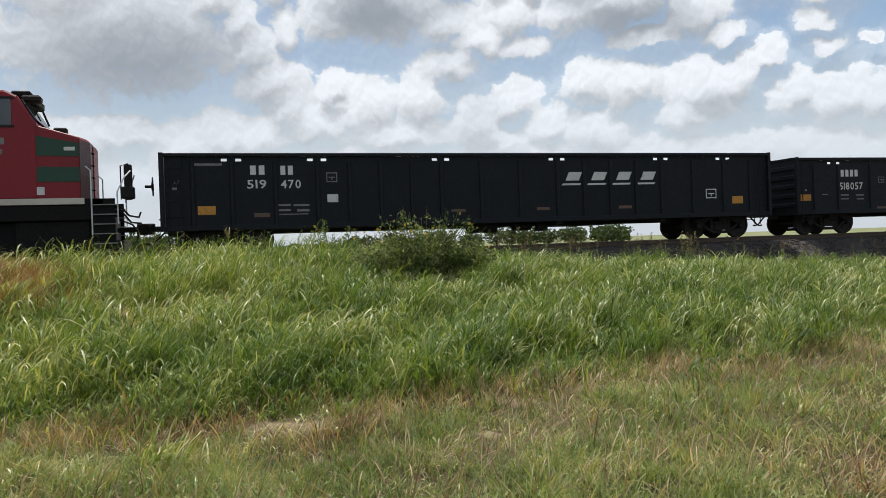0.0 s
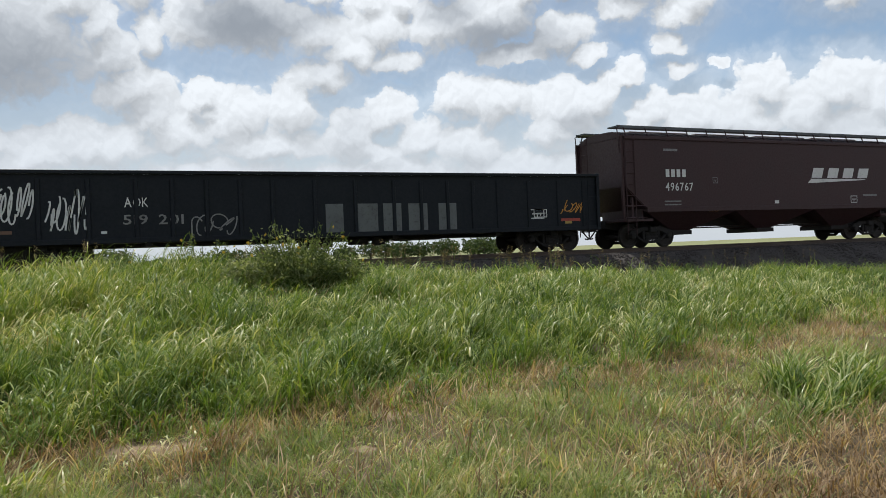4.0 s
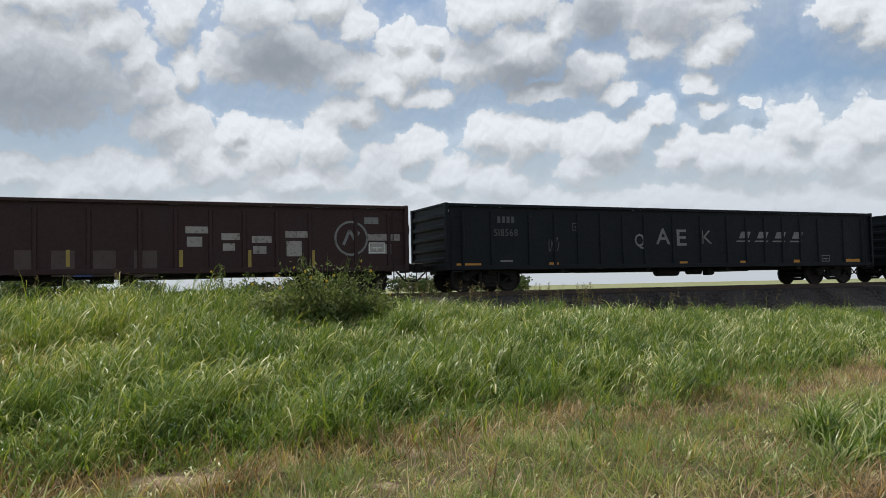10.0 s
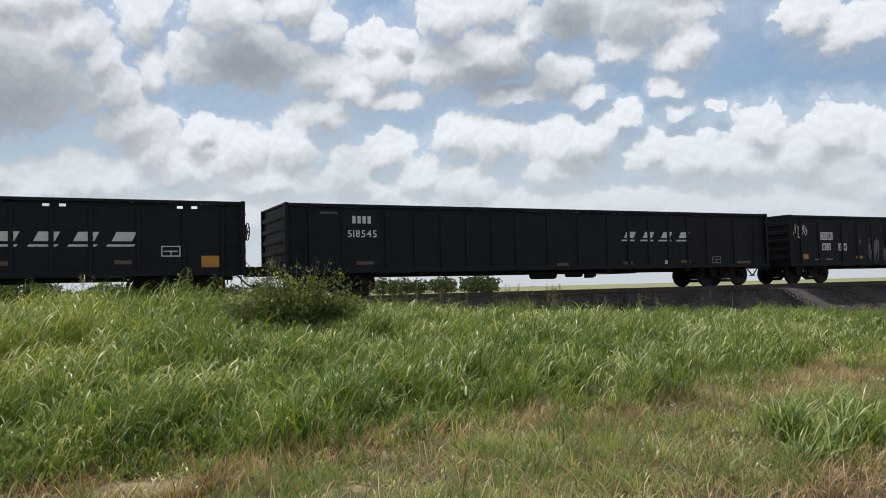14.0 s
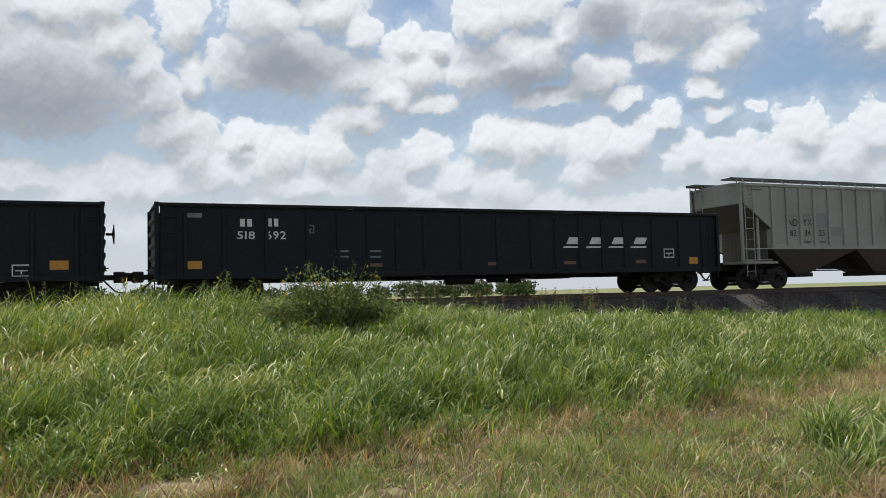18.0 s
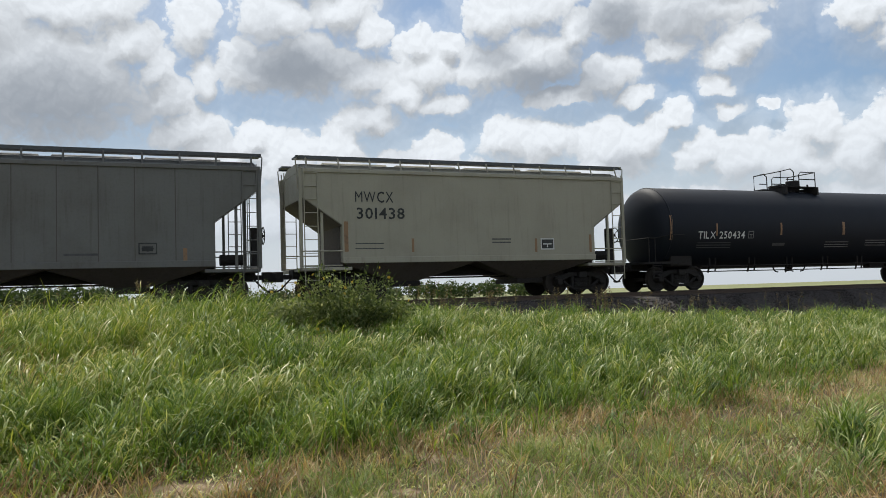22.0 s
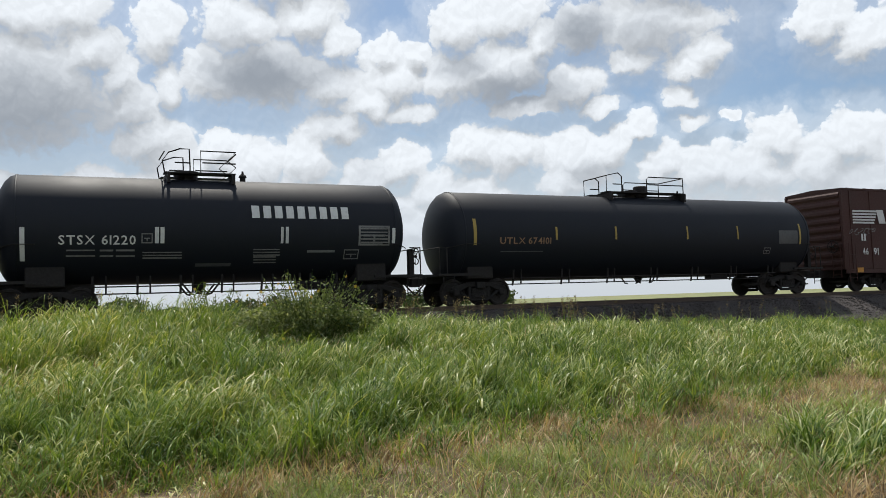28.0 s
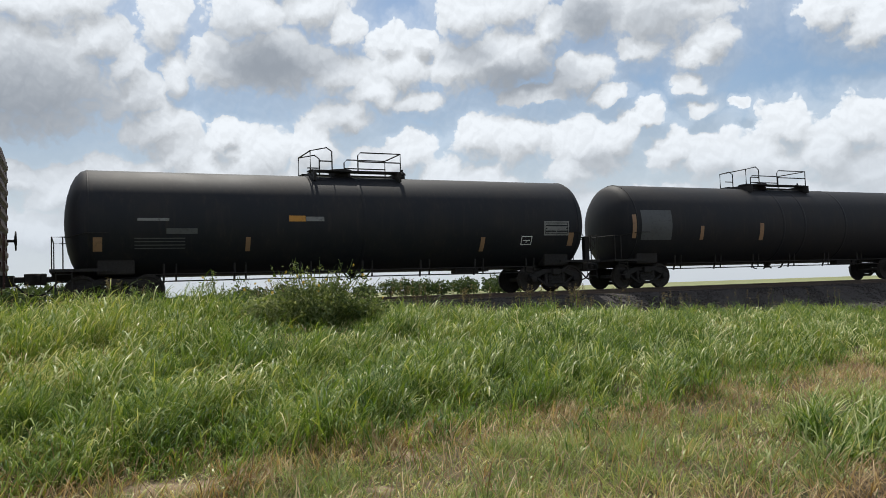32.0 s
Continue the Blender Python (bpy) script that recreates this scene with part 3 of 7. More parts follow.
FAT = {
    "J": [[(-0.05, 0.12), (0.30, 0.06), (0.62, 0.22), (0.66, 0.55), (0.64, 1.0)]],
    "U": [[(0.16, 1.0), (0.14, 0.45), (0.28, 0.12), (0.60, 0.10), (0.82, 0.42), (0.84, 1.0)]],
    "S": [[(0.92, 0.82), (0.55, 0.96), (0.20, 0.76), (0.45, 0.55), (0.80, 0.36), (0.60, 0.10), (0.10, 0.14)]],
    "T": [[(0.0, 0.90), (1.0, 0.94)], [(0.52, 0.86), (0.56, 0.0)]],
    "O": [[(0.5, 0.98), (0.16, 0.80), (0.12, 0.35), (0.45, 0.06), (0.86, 0.25), (0.88, 0.75), (0.52, 0.98)]],
    "R": [[(0.18, 0.0), (0.20, 0.98), (0.72, 0.92), (0.80, 0.64), (0.34, 0.48), (0.90, 0.02)]],
    "E": [[(0.92, 0.94), (0.22, 0.90), (0.18, 0.08), (0.96, 0.10)], [(0.25, 0.50), (0.82, 0.52)]],
}


def ribbon(bm, c, pts, w):
    """One joined band along the points, each step a hair above the last."""
    rows = []
    for k, p in enumerate(pts):
        q, r = pts[max(k - 1, 0)], pts[min(k + 1, len(pts) - 1)]
        dx, dz = r[0] - q[0], r[1] - q[1]
        n = math.hypot(dx, dz) or 1
        ox, oz = -dz / n * w / 2, dx / n * w / 2
        rows.append([bm.verts.new(on_side(c, p[0] + s * ox, p[1] + s * oz)) for s in (-1, 1)])
        LIFT[0] += 0.0001
    for u, v in zip(rows, rows[1:]):
        bm.faces.new((u[0], v[0], v[1], u[1]))


def fat_scrawl(c, x0, x1, z0, z1, mat, text):
    """Swollen sprayed block letters with a dark edge."""
    w = (x1 - x0) / len(text)
    for i, ch in enumerate(text):
        for thick, lift, m2 in ((0.50, 0.007, GRAFFITI_LINE), (0.37, 0.011, mat)):
            for k, line in enumerate(FAT[ch]):
                LIFT[0] = lift + 0.002 * k
                bm = bmesh.new()
                pts = [(x0 + w * (i + u), z0 + (z1 - z0) * (0.08 + 0.84 * h) + 0.03 * math.sin(i * 2.1)) for u, h in line]
                fine = [(p[0] + (q[0] - p[0]) * s / 4, p[1] + (q[1] - p[1]) * s / 4) for p, q in zip(pts, pts[1:]) for s in range(4)] + [pts[-1]]
                ribbon(bm, c, fine, thick * w)
                put_flat("graffiti", c, bm, m2, "fat grey sprayed letters")


def painted_line(c, x0, x1, z, mat):
    LIFT[0] = 0.013
    bm = bmesh.new()
    pts = [(x0 + (x1 - x0) * k / 60, z + 0.015 * math.sin(k * 0.9) + 0.012 * math.sin(k * 0.37)) for k in range(61)]
    stroke(bm, c, pts, 0.022)
    put_flat("graffiti", c, bm, mat, "thin sprayed line")


def ring(c, x, z, r, mat):
    LIFT[0] = 0.010
    bm = bmesh.new()
    pts = [(x + r * math.cos(k * math.pi / 14), z + r * math.sin(k * math.pi / 14)) for k in range(29)]
    stroke(bm, c, pts, 0.07)
    stroke(bm, c, [(x - r * 0.5, z - r * 0.4), (x - r * 0.1, z + r * 0.5), (x + r * 0.2, z - r * 0.1), (x + r * 0.5, z + r * 0.4)], 0.09)
    put_flat("emblem", c, bm, mat)


# ---- lie of the land ----
def ease(v, lo, hi):
    f = np.clip((np.asarray(v, float) - lo) / (hi - lo), 0, 1)
    return f * f * (3 - 2 * f)


def land(x, y):
    """Height of the ground: a low verge that rises to the foot of the line, then flat fields."""
    x, y = np.asarray(x, float), np.asarray(y, float)
    crest = np.interp(x, (-6, 2, 6, 9, 13, 19, 32), (-0.40, -0.36, -0.56, -0.76, -0.90, -1.08, -1.20))
    z = -1.42 + (crest + 1.42) * ease(y, 8.5, 17.5)
    z = z + 0.05 * np.sin(x * 0.9 + 1.3) * np.sin(y * 0.7) * ease(y, 2, 5) + 0.03 * np.sin(x * 2.3 + y * 1.7)
    bed = -0.75 + 0 * x
    z = z + (np.minimum(z, bed) - z) * ease(y, 20.0, 22.0)
    far = np.interp(x, (-60, 0, 30, 120), (-1.0, -0.95, -0.75, -0.6))
    return z + (far - z) * ease(y, 27.5, 31.0)


def sheet():
    xs = np.concatenate((np.linspace(-3000, -80, 14), np.linspace(-70, -12, 14), np.linspace(-10, 36, 93), np.linspace(40, 120, 12), np.linspace(200, 3500, 12)))
    ys = np.concatenate((np.linspace(-2500, -60, 10), np.linspace(-50, -4, 10), np.linspace(-2, 34, 73), np.linspace(40, 150, 12), np.linspace(250, 4000, 14)))
    gx, gy = np.meshgrid(xs, ys)
    gz = land(gx, gy)
    w = len(xs)
    verts = np.stack((gx, gy, gz), -1).reshape(-1, 3)
    faces = [(r * w + k, r * w + k + 1, (r + 1) * w + k + 1, (r + 1) * w + k) for r in range(len(ys) - 1) for k in range(w - 1)]
    me = bpy.data.meshes.new("ground")
    me.from_pydata(verts.tolist(), [], faces)
    me.materials.append(SOIL)
    me.polygons.foreach_set("use_smooth", [True] * len(faces))
    return tagged(new("ground", me), "grassy verge and wide pale green field under haze", "ground", kind="structure")


sheet()


# ---- the line: ballast bed, sleepers, rails ----
def ballast_bed():
    bm = bmesh.new()
    rnd = random.Random(3)
    outline = ((-6.0, -1.95), (-4.3, -1.15), (-3.1, -0.62), (-2.15, -0.23), (-1.6, -0.19), (0.0, -0.22), (1.6, -0.19), (2.3, -0.25), (4.3, -1.15), (5.6, -1.7))
    rows = []
    for k in range(301):
        x = -60 + k * 0.6 if k < 220 else 72 + (k - 220) * 6.0
        rows.append([bm.verts.new((x, TRACK_Y + y + rnd.uniform(-0.05, 0.05), z + rnd.uniform(-0.03, 0.03))) for y, z in outline])
    for a, b in zip(rows, rows[1:]):
        for i in range(len(a) - 1):
            bm.faces.new((a[i], b[i], b[i + 1], a[i + 1]))
    me = finish(bm, "ballast", BALLAST)
    tagged(new("ballast", me), "grey-brown crushed stone bed under the rails", "ballast", kind="structure")


def loose_stones():
    """Stones that lie proud of the bed, joined as one."""
    rng = np.random.default_rng(5)
    n = 26000
    x = rng.uniform(-8, 75, n)
    d = rng.uniform(-4.2, -1.3, n)
    z = np.interp(d, (-4.3, -3.1, -2.15, -1.6), (-1.15, -0.62, -0.23, -0.19))
    s = rng.uniform(0.025, 0.06, n)
    base = np.array(((1, 0, 0), (0, 1, 0), (-1, 0, 0), (0, -1, 0), (0.2, 0.1, 0.9), (0, 0, -0.8)))
    v = base[None] * s[:, None, None] * rng.uniform(0.7, 1.3, (n, 6, 1))
    a = rng.uniform(0, 6.28, n)
    ca, sa = np.cos(a)[:, None], np.sin(a)[:, None]
    vx, vy = v[..., 0] * ca - v[..., 1] * sa, v[..., 0] * sa + v[..., 1] * ca
    v = np.stack((vx + x[:, None], vy + (TRACK_Y + d)[:, None], v[..., 2] + z[:, None]), -1).reshape(-1, 3)
    tri = np.array(((0, 1, 4), (1, 2, 4), (2, 3, 4), (3, 0, 4), (1, 0, 5), (2, 1, 5), (3, 2, 5), (0, 3, 5)))
    f = (tri[None] + 6 * np.arange(n)[:, None, None]).reshape(-1, 3)
    me = mesh_of("ballast_stones", v, f, BALLAST)
    tagged(new("ballast_stones", me), "loose angular stones on the ballast shoulder", "stones", kind="stuff")


def mesh_of(name, verts, faces, mat):
    """A mesh from arrays, all faces with the same number of corners."""
    me = bpy.data.meshes.new(name)
    k = faces.shape[1]
    me.vertices.add(len(verts)), me.loops.add(faces.size), me.polygons.add(len(faces))
    me.vertices.foreach_set("co", np.ascontiguousarray(verts, np.float32).ravel())
    me.loops.foreach_set("vertex_index", np.ascontiguousarray(faces, np.int32).ravel())
    me.polygons.foreach_set("loop_start", np.arange(0, faces.size, k, dtype=np.int32))
    me.materials.append(mat)
    me.update(calc_edges=True)
    return me


def rails_and_sleepers():
    line = thing("railway_track", "worn steel rails spiked to dark wooden sleepers", "track", kind="structure")
    for side in (-0.757, 0.757):
        bm = bmesh.new()
        prof = ((-0.07, -0.18), (0.07, -0.18), (0.07, -0.165), (0.01, -0.14), (0.01, -0.045), (0.036, -0.035), (0.036, 0.0), (-0.036, 0.0), (-0.036, -0.035), (-0.01, -0.045), (-0.01, -0.14), (-0.07, -0.165))
        rings = [[(x, TRACK_Y + side + y, z) for y, z in prof] for x in (-600, -60, 100, 900)]
        loft(bm, rings)
        part("rail", bm, RAIL_STEEL, line)
    me = finish(boxes((-0.115, 0.115, TRACK_Y - 1.3, TRACK_Y + 1.3, -0.36, -0.182)), "sleeper", TIE_WOOD, bevel=0.015)
    for k in range(200):
        ob = new("sleeper", me)
        ob.parent, ob.location = line, (-15 + k * 0.54, random.uniform(-0.03, 0.03), random.uniform(-0.01, 0.004))


ballast_bed()
loose_stones()
rails_and_sleepers()

# ---- rolling stock: shared pieces ----
WHEEL_R = 0.457


def wheelset_mesh(r=WHEEL_R):
    bm = bmesh.new()
    for s in (-1, 1):
        prof = ((0.66, 0.10), (0.67, r - 0.08), (0.685, r + 0.026), (0.715, r + 0.024), (0.725, r), (0.80, r - 0.008), (0.805, r - 0.07), (0.765, r - 0.09), (0.75, 0.16), (0.80, 0.13), (0.80, 0.09))
        loft(bm, [disc_y(s * y, q, 22) for y, q in prof])
    loft(bm, [disc_y(y, 0.085, 10) for y in (-0.98, 0.98)])
    # chalk-like casting pads on the plate, so that the turning shows
    for s in (-1, 1):
        for a in (0.3, 2.4, 4.5):
            box(bm, 0.22 * math.cos(a) - 0.04, 0.22 * math.cos(a) + 0.04, s * 0.765 - 0.012, s * 0.765 + 0.012, 0.22 * math.sin(a) - 0.04, 0.22 * math.sin(a) + 0.04)
    return finish(bm, "wheelset", WHEEL_STEEL, smooth=True)


def sideframe_mesh():
    bm = bmesh.new()
    h = 0.889
    top = ((-h - 0.20, 0.55), (-h - 0.16, 0.64), (-0.45, 0.80), (0.45, 0.80), (h + 0.16, 0.64), (h + 0.20, 0.55), (h - 0.16, 0.50), (0.42, 0.64), (-0.42, 0.64), (-h + 0.16, 0.50))
    prism(bm, top, -0.07, 0.07)
    low = ((-h + 0.13, 0.55), (-0.36, 0.27), (0.36, 0.27), (h - 0.13, 0.55), (h - 0.15, 0.42), (0.33, 0.16), (-0.33, 0.16), (-h + 0.15, 0.42))
    prism(bm, low, -0.06, 0.06)
    for s in (-1, 1):
        box(bm, s * 0.36 - 0.06, s * 0.36 + 0.06, -0.06, 0.06, 0.24, 0.68)
    return finish(bm, "side_frame", IRON, bevel=0.02)


def spring_mesh():
    bm = bmesh.new()
    rings = []
    for k in range(6):
        z = 0.28 + k * 0.055
        for d, q in ((0.0, 1.0), (0.03, 1.0), (0.035, 0.86), (0.05, 0.86)):
            rings.append([(px * q, py * q, z + d) for px, py in ((-0.30, -0.08), (-0.2, -0.11), (0.2, -0.11), (0.30, -0.08), (0.30, 0.08), (0.2, 0.11), (-0.2, 0.11), (-0.30, 0.08))])
    loft(bm, rings)
    return finish(bm, "spring_pack", IRON)


def bolster_mesh():
    return finish(boxes((-0.16, 0.16, -1.18, 1.18, 0.58, 0.80), (-0.2, 0.2, -0.35, 0.35, 0.80, 0.90)), "bolster", IRON, bevel=0.02)


def cap_mesh():
    bm = bmesh.new()
    loft(bm, [disc_y(-0.10, 0.06, 12), disc_y(-0.08, 0.12, 12), disc_y(0.08, 0.13, 12)])
    return finish(bm, "bearing_cap", IRON)


def shoe_mesh():
    return finish(boxes((-0.05, 0.05, -0.82, -0.68, 0.30, 0.62), (-0.05, 0.05, 0.68, 0.82, 0.30, 0.62), (-0.05, 0.05, -0.68, 0.68, 0.40, 0.50)), "brake_beam", IRON)


TRUCK_MESHES = [wheelset_mesh(), sideframe_mesh(), spring_mesh(), bolster_mesh(), cap_mesh(), shoe_mesh()]
WHEELSETS = {-1: [], 1: []}      # by the end of the truck that they turn in
BASE = 0.889


def truck(car, x):
    wheel, frame_, spring, bol, cap, shoe = TRUCK_MESHES
    t = part("truck", bol, IRON, car, "cast iron wheel truck", (x, 0, 0))
    for s in (-1, 1):
        ws = part("wheelset", wheel, WHEEL_STEEL, t, "steel wheels on an axle", (s * BASE, 0, WHEEL_R))
        WHEELSETS[s].append(ws)
        part("side_frame", frame_, IRON, t, at=(0, s * 0.98, 0))
        part("spring_pack", spring, IRON, t, at=(0, s * 0.98, 0))
        part("brake_beam", shoe, IRON, t, at=(s * 0.36, 0, 0))
        for q in (-1, 1):
            c = part("bearing_cap", cap, IRON, t, at=(q * BASE, s * 1.0, WHEEL_R))
            c.rotation_euler[2] = 0 if s < 0 else math.pi
    return t


def coupler_mesh():
    bm = bmesh.new()
    box(bm, 0.0, 0.62, -0.07, 0.07, 0.78, 0.94)
    prism(bm, ((0.55, 0.70), (0.86, 0.70), (0.90, 0.76), (0.90, 0.98), (0.86, 1.03), (0.55, 1.03)), -0.16, 0.10)
    prism(bm, ((0.72, 0.74), (0.98, 0.74), (0.98, 1.0), (0.72, 1.0)), -0.16, -0.07)
    return finish(bm, "coupler", IRON, bevel=0.02)


def hose_mesh():
    pts = [(0.25, -0.28, 0.80), (0.42, -0.30, 0.62), (0.58, -0.30, 0.46), (0.72, -0.28, 0.40), (0.88, -0.22, 0.42)]
    return finish(rods(0.028, pts), "brake_hose", IRON)


def brake_wheel_mesh():
    bm = bmesh.new()
    n = 18
    rod(bm, [(0.0, 0.27 * math.cos(2 * math.pi * k / n), 0.27 * math.sin(2 * math.pi * k / n)) for k in range(n + 1)], 0.018, 5)
    for k in range(5):
        a = 2 * math.pi * k / 5
        rod(bm, [(-0.04, 0, 0), (0, 0.27 * math.cos(a), 0.27 * math.sin(a))], 0.014, 5)
    rod(bm, [(-0.22, 0, 0), (0.03, 0, 0)], 0.04, 8)
    return finish(bm, "brake_wheel", IRON)


COUPLER, HOSE, BRAKE_WHEEL = coupler_mesh(), hose_mesh(), brake_wheel_mesh()


def ends(car, half, ):
    for s in (-1, 1):
        for name, me in (("coupler", COUPLER), ("brake_hose", HOSE)):
            o = part(name, me, IRON, car, at=(s * (half - 0.25), 0, 0))
            o.rotation_euler[2] = 0 if s > 0 else math.pi


def brake_gear(car, span, z=0.72):
    """Pipes, reservoir, cylinder and levers that hang under the floor."""
    bm = rods(0.03, [(-span, -0.55, z - 0.08), (span, -0.55, z - 0.08)], [(-span * 0.7, 0.4, z - 0.1), (span * 0.8, 0.4, z - 0.1)])
    part("brake_pipe", bm, IRON, car)
    bm = bmesh.new()
    loft(bm, [disc_x(-1.0, 0.05, 12, -0.75, z - 0.12), disc_x(-0.95, 0.19, 12, -0.75, z - 0.12), disc_x(0.05, 0.19, 12, -0.75, z - 0.12), disc_x(0.1, 0.05, 12, -0.75, z - 0.12)])
    part("air_reservoir", bm, IRON, car, smooth=True)
    bm = bmesh.new()
    loft(bm, [disc_x(0.7, 0.14, 12, -0.6, z - 0.12), disc_x(1.35, 0.14, 12, -0.6, z - 0.12)])
    box(bm, 1.5, 1.72, -0.9, -0.6, z - 0.3, z - 0.02)
    box(bm, 1.72, 1.9, -0.8, -0.65, z - 0.26, z - 0.1)
    part("brake_cylinder", bm, IRON, car)
    bm = rods(0.018, [(1.35, -0.6, z - 0.12), (2.2, -0.5, z - 0.16), (span * 0.75, -0.3, z - 0.14)], [(2.2, -0.9, z - 0.05), (2.2, 0.2, z - 0.2)])
    part("brake_lever", bm, IRON, car)


def ladder(car, x, y, z0, z1, width=0.42, along="x", mat=None, rungs=None, label=""):
    rungs = rungs or max(2, int((z1 - z0) / 0.38))
    bm = bmesh.new()
    for s in (-1, 1):
        d = s * width / 2
        p = (x + d, y) if along == "x" else (x, y + d)
        rod(bm, [(*p, z0), (*p, z1)], 0.018, 5)
    for k in range(rungs):
        z = z0 + (z1 - z0) * (k + 0.5) / rungs
        a, b = ((x - width / 2, y, z), (x + width / 2, y, z)) if along == "x" else ((x, y - width / 2, z), (x, y + width / 2, z))
        rod(bm, [a, b], 0.013, 5)
    part("ladder", bm, mat or IRON, car, label)


def grab_iron(car, pts, mat, r=0.013):
    part("grab_iron", rods(r, pts), mat, car)


# ---- gondolas ----
RIBS = (0.67, 2.0, 2.97, 3.95, 4.92, 5.9, 8.4, 9.5)


def gondola(label, length, top, mat, holes, outer=7.15, group="coupled gondola cars", brake=1):
    car = thing("gondola_car", label, "gondola", group)
    half, w, floor = length / 2, 1.47, 0.74
    for s in (-1, 1):
        bm = bmesh.new()
        y0, y1 = (-w, -w + 0.03) if s < 0 else (w - 0.03, w)
        gap0, gap1 = top - 0.235, top - 0.155
        box(bm, -half + 0.06, half - 0.06, y0, y1, floor + 0.15, gap0)
        cuts = sorted([h for h in holes] + [-h for h in holes]) if s < 0 else []
        marks = [-half + 0.06]
        for h in cuts:
            marks += [h - 0.29, h - 0.12, h + 0.12, h + 0.29]
        marks.append(half - 0.06)
        for k in range(0, len(marks) - 1, 2):
            box(bm, marks[k], marks[k + 1], y0, y1, gap0, gap1)
        box(bm, -half + 0.06, half - 0.06, y0, y1, gap1, top - 0.10)
        part("side_sheet", bm, mat, car)
        bm = boxes((-half, half, s * (w + 0.035) - 0.065, s * (w + 0.035) + 0.045, top - 0.10, top))
        part("top_chord", bm, mat, car, bevel=0.012)
        bm = boxes((-half, half, s * (w + 0.02) - 0.05, s * (w + 0.02) + 0.03, floor, floor + 0.15))
        part("side_sill", bm, mat, car, bevel=0.01)
        me = None
        for r in (*RIBS, outer):
            for q in (-1, 1):
                if r > half - 0.3:
                    continue
                if me is None:
                    bm = bmesh.new()
                    base, h1 = s * w, s * 0.055
                    for a, b, z0, z1 in ((-0.07, 0.07, floor + 0.15, top - 0.26),):
                        v = [bm.verts.new(p) for p in ((a, base, z0), (b, base, z0), (b - 0.025, base + h1, z0), (a + 0.025, base + h1, z0), (a, base, z1), (b, base, z1), (b - 0.025, base + h1 * 0.7, z1), (a + 0.025, base + h1 * 0.7, z1))]
                        for f in ((0, 1, 2, 3), (7, 6, 5, 4), (0, 4, 5, 1), (1, 5, 6, 2), (2, 6, 7, 3), (3, 7, 4, 0)):
                            bm.faces.new([v[i] for i in f])
                    me = finish(bm, "side_post", mat)
                part("side_post", me, mat, car, at=(q * r, 0, 0))
    for s in (-1, 1):
        bm = boxes(*[(a, b, -w, w, floor, top - 0.04) for a, b in [(s * half - (0.04 if s > 0 else 0), s * half + (0 if s > 0 else 0.04))]])
        part("end_wall", bm, mat, car)
        for k in range(5):
            z = floor + 0.35 + k * (top - floor - 0.5) / 4.6
            bm = bmesh.new()
            prism(bm, ((s * half, z - 0.11), (s * (half + 0.07), z - 0.05), (s * (half + 0.07), z + 0.05), (s * half, z + 0.11)), -w + 0.05, w - 0.05)
            part("end_rib", bm, mat, car)
        for q in (-1, 1):
            part("corner_post", boxes((s * half - 0.09, s * half + 0.03, q * (w + 0.02) - 0.07, q * (w + 0.02) + 0.07, floor, top + 0.02)), mat, car, bevel=0.01)
        part("end_chord", boxes((s * half - 0.06, s * half + 0.05, -w, w, top - 0.04, top + 0.02)), mat, car)
        for side in (-1, 1):
            ladder(car, s * (half - 0.32), side * (w + 0.12), 0.45, top - 0.2, 0.4, mat=mat, rungs=5)
            grab_iron(car, [(s * (half + 0.05), side * 1.2, 1.1), (s * (half + 0.14), side * 1.2, 1.1), (s * (half + 0.14), side * 0.75, 1.1), (s * (half + 0.05), side * 0.75, 1.1)], mat)
    bw = part("brake_wheel", BRAKE_WHEEL, IRON, car, at=(brake * (half + 0.30), -0.62, 2.1))
    part("floor", boxes((-half + 0.05, half - 0.05, -w + 0.03, w - 0.03, floor, floor + 0.07)), mat, car)
    part("centre_sill", boxes((-half + 0.1, half - 0.1, -0.28, 0.28, 0.62, floor)), IRON, car)
    for x in (-half * 0.55, -half * 0.18, half * 0.2, half * 0.58):
        part("crossbearer", boxes((x - 0.1, x + 0.1, -w + 0.05, w - 0.05, floor - 0.10, floor)), IRON, car)
    brake_gear(car, half * 0.55, floor)
    for s in (-1, 1):
        truck(car, s * (half - 1.78))
    ends(car, half)
    return car, (lambda z: -w)


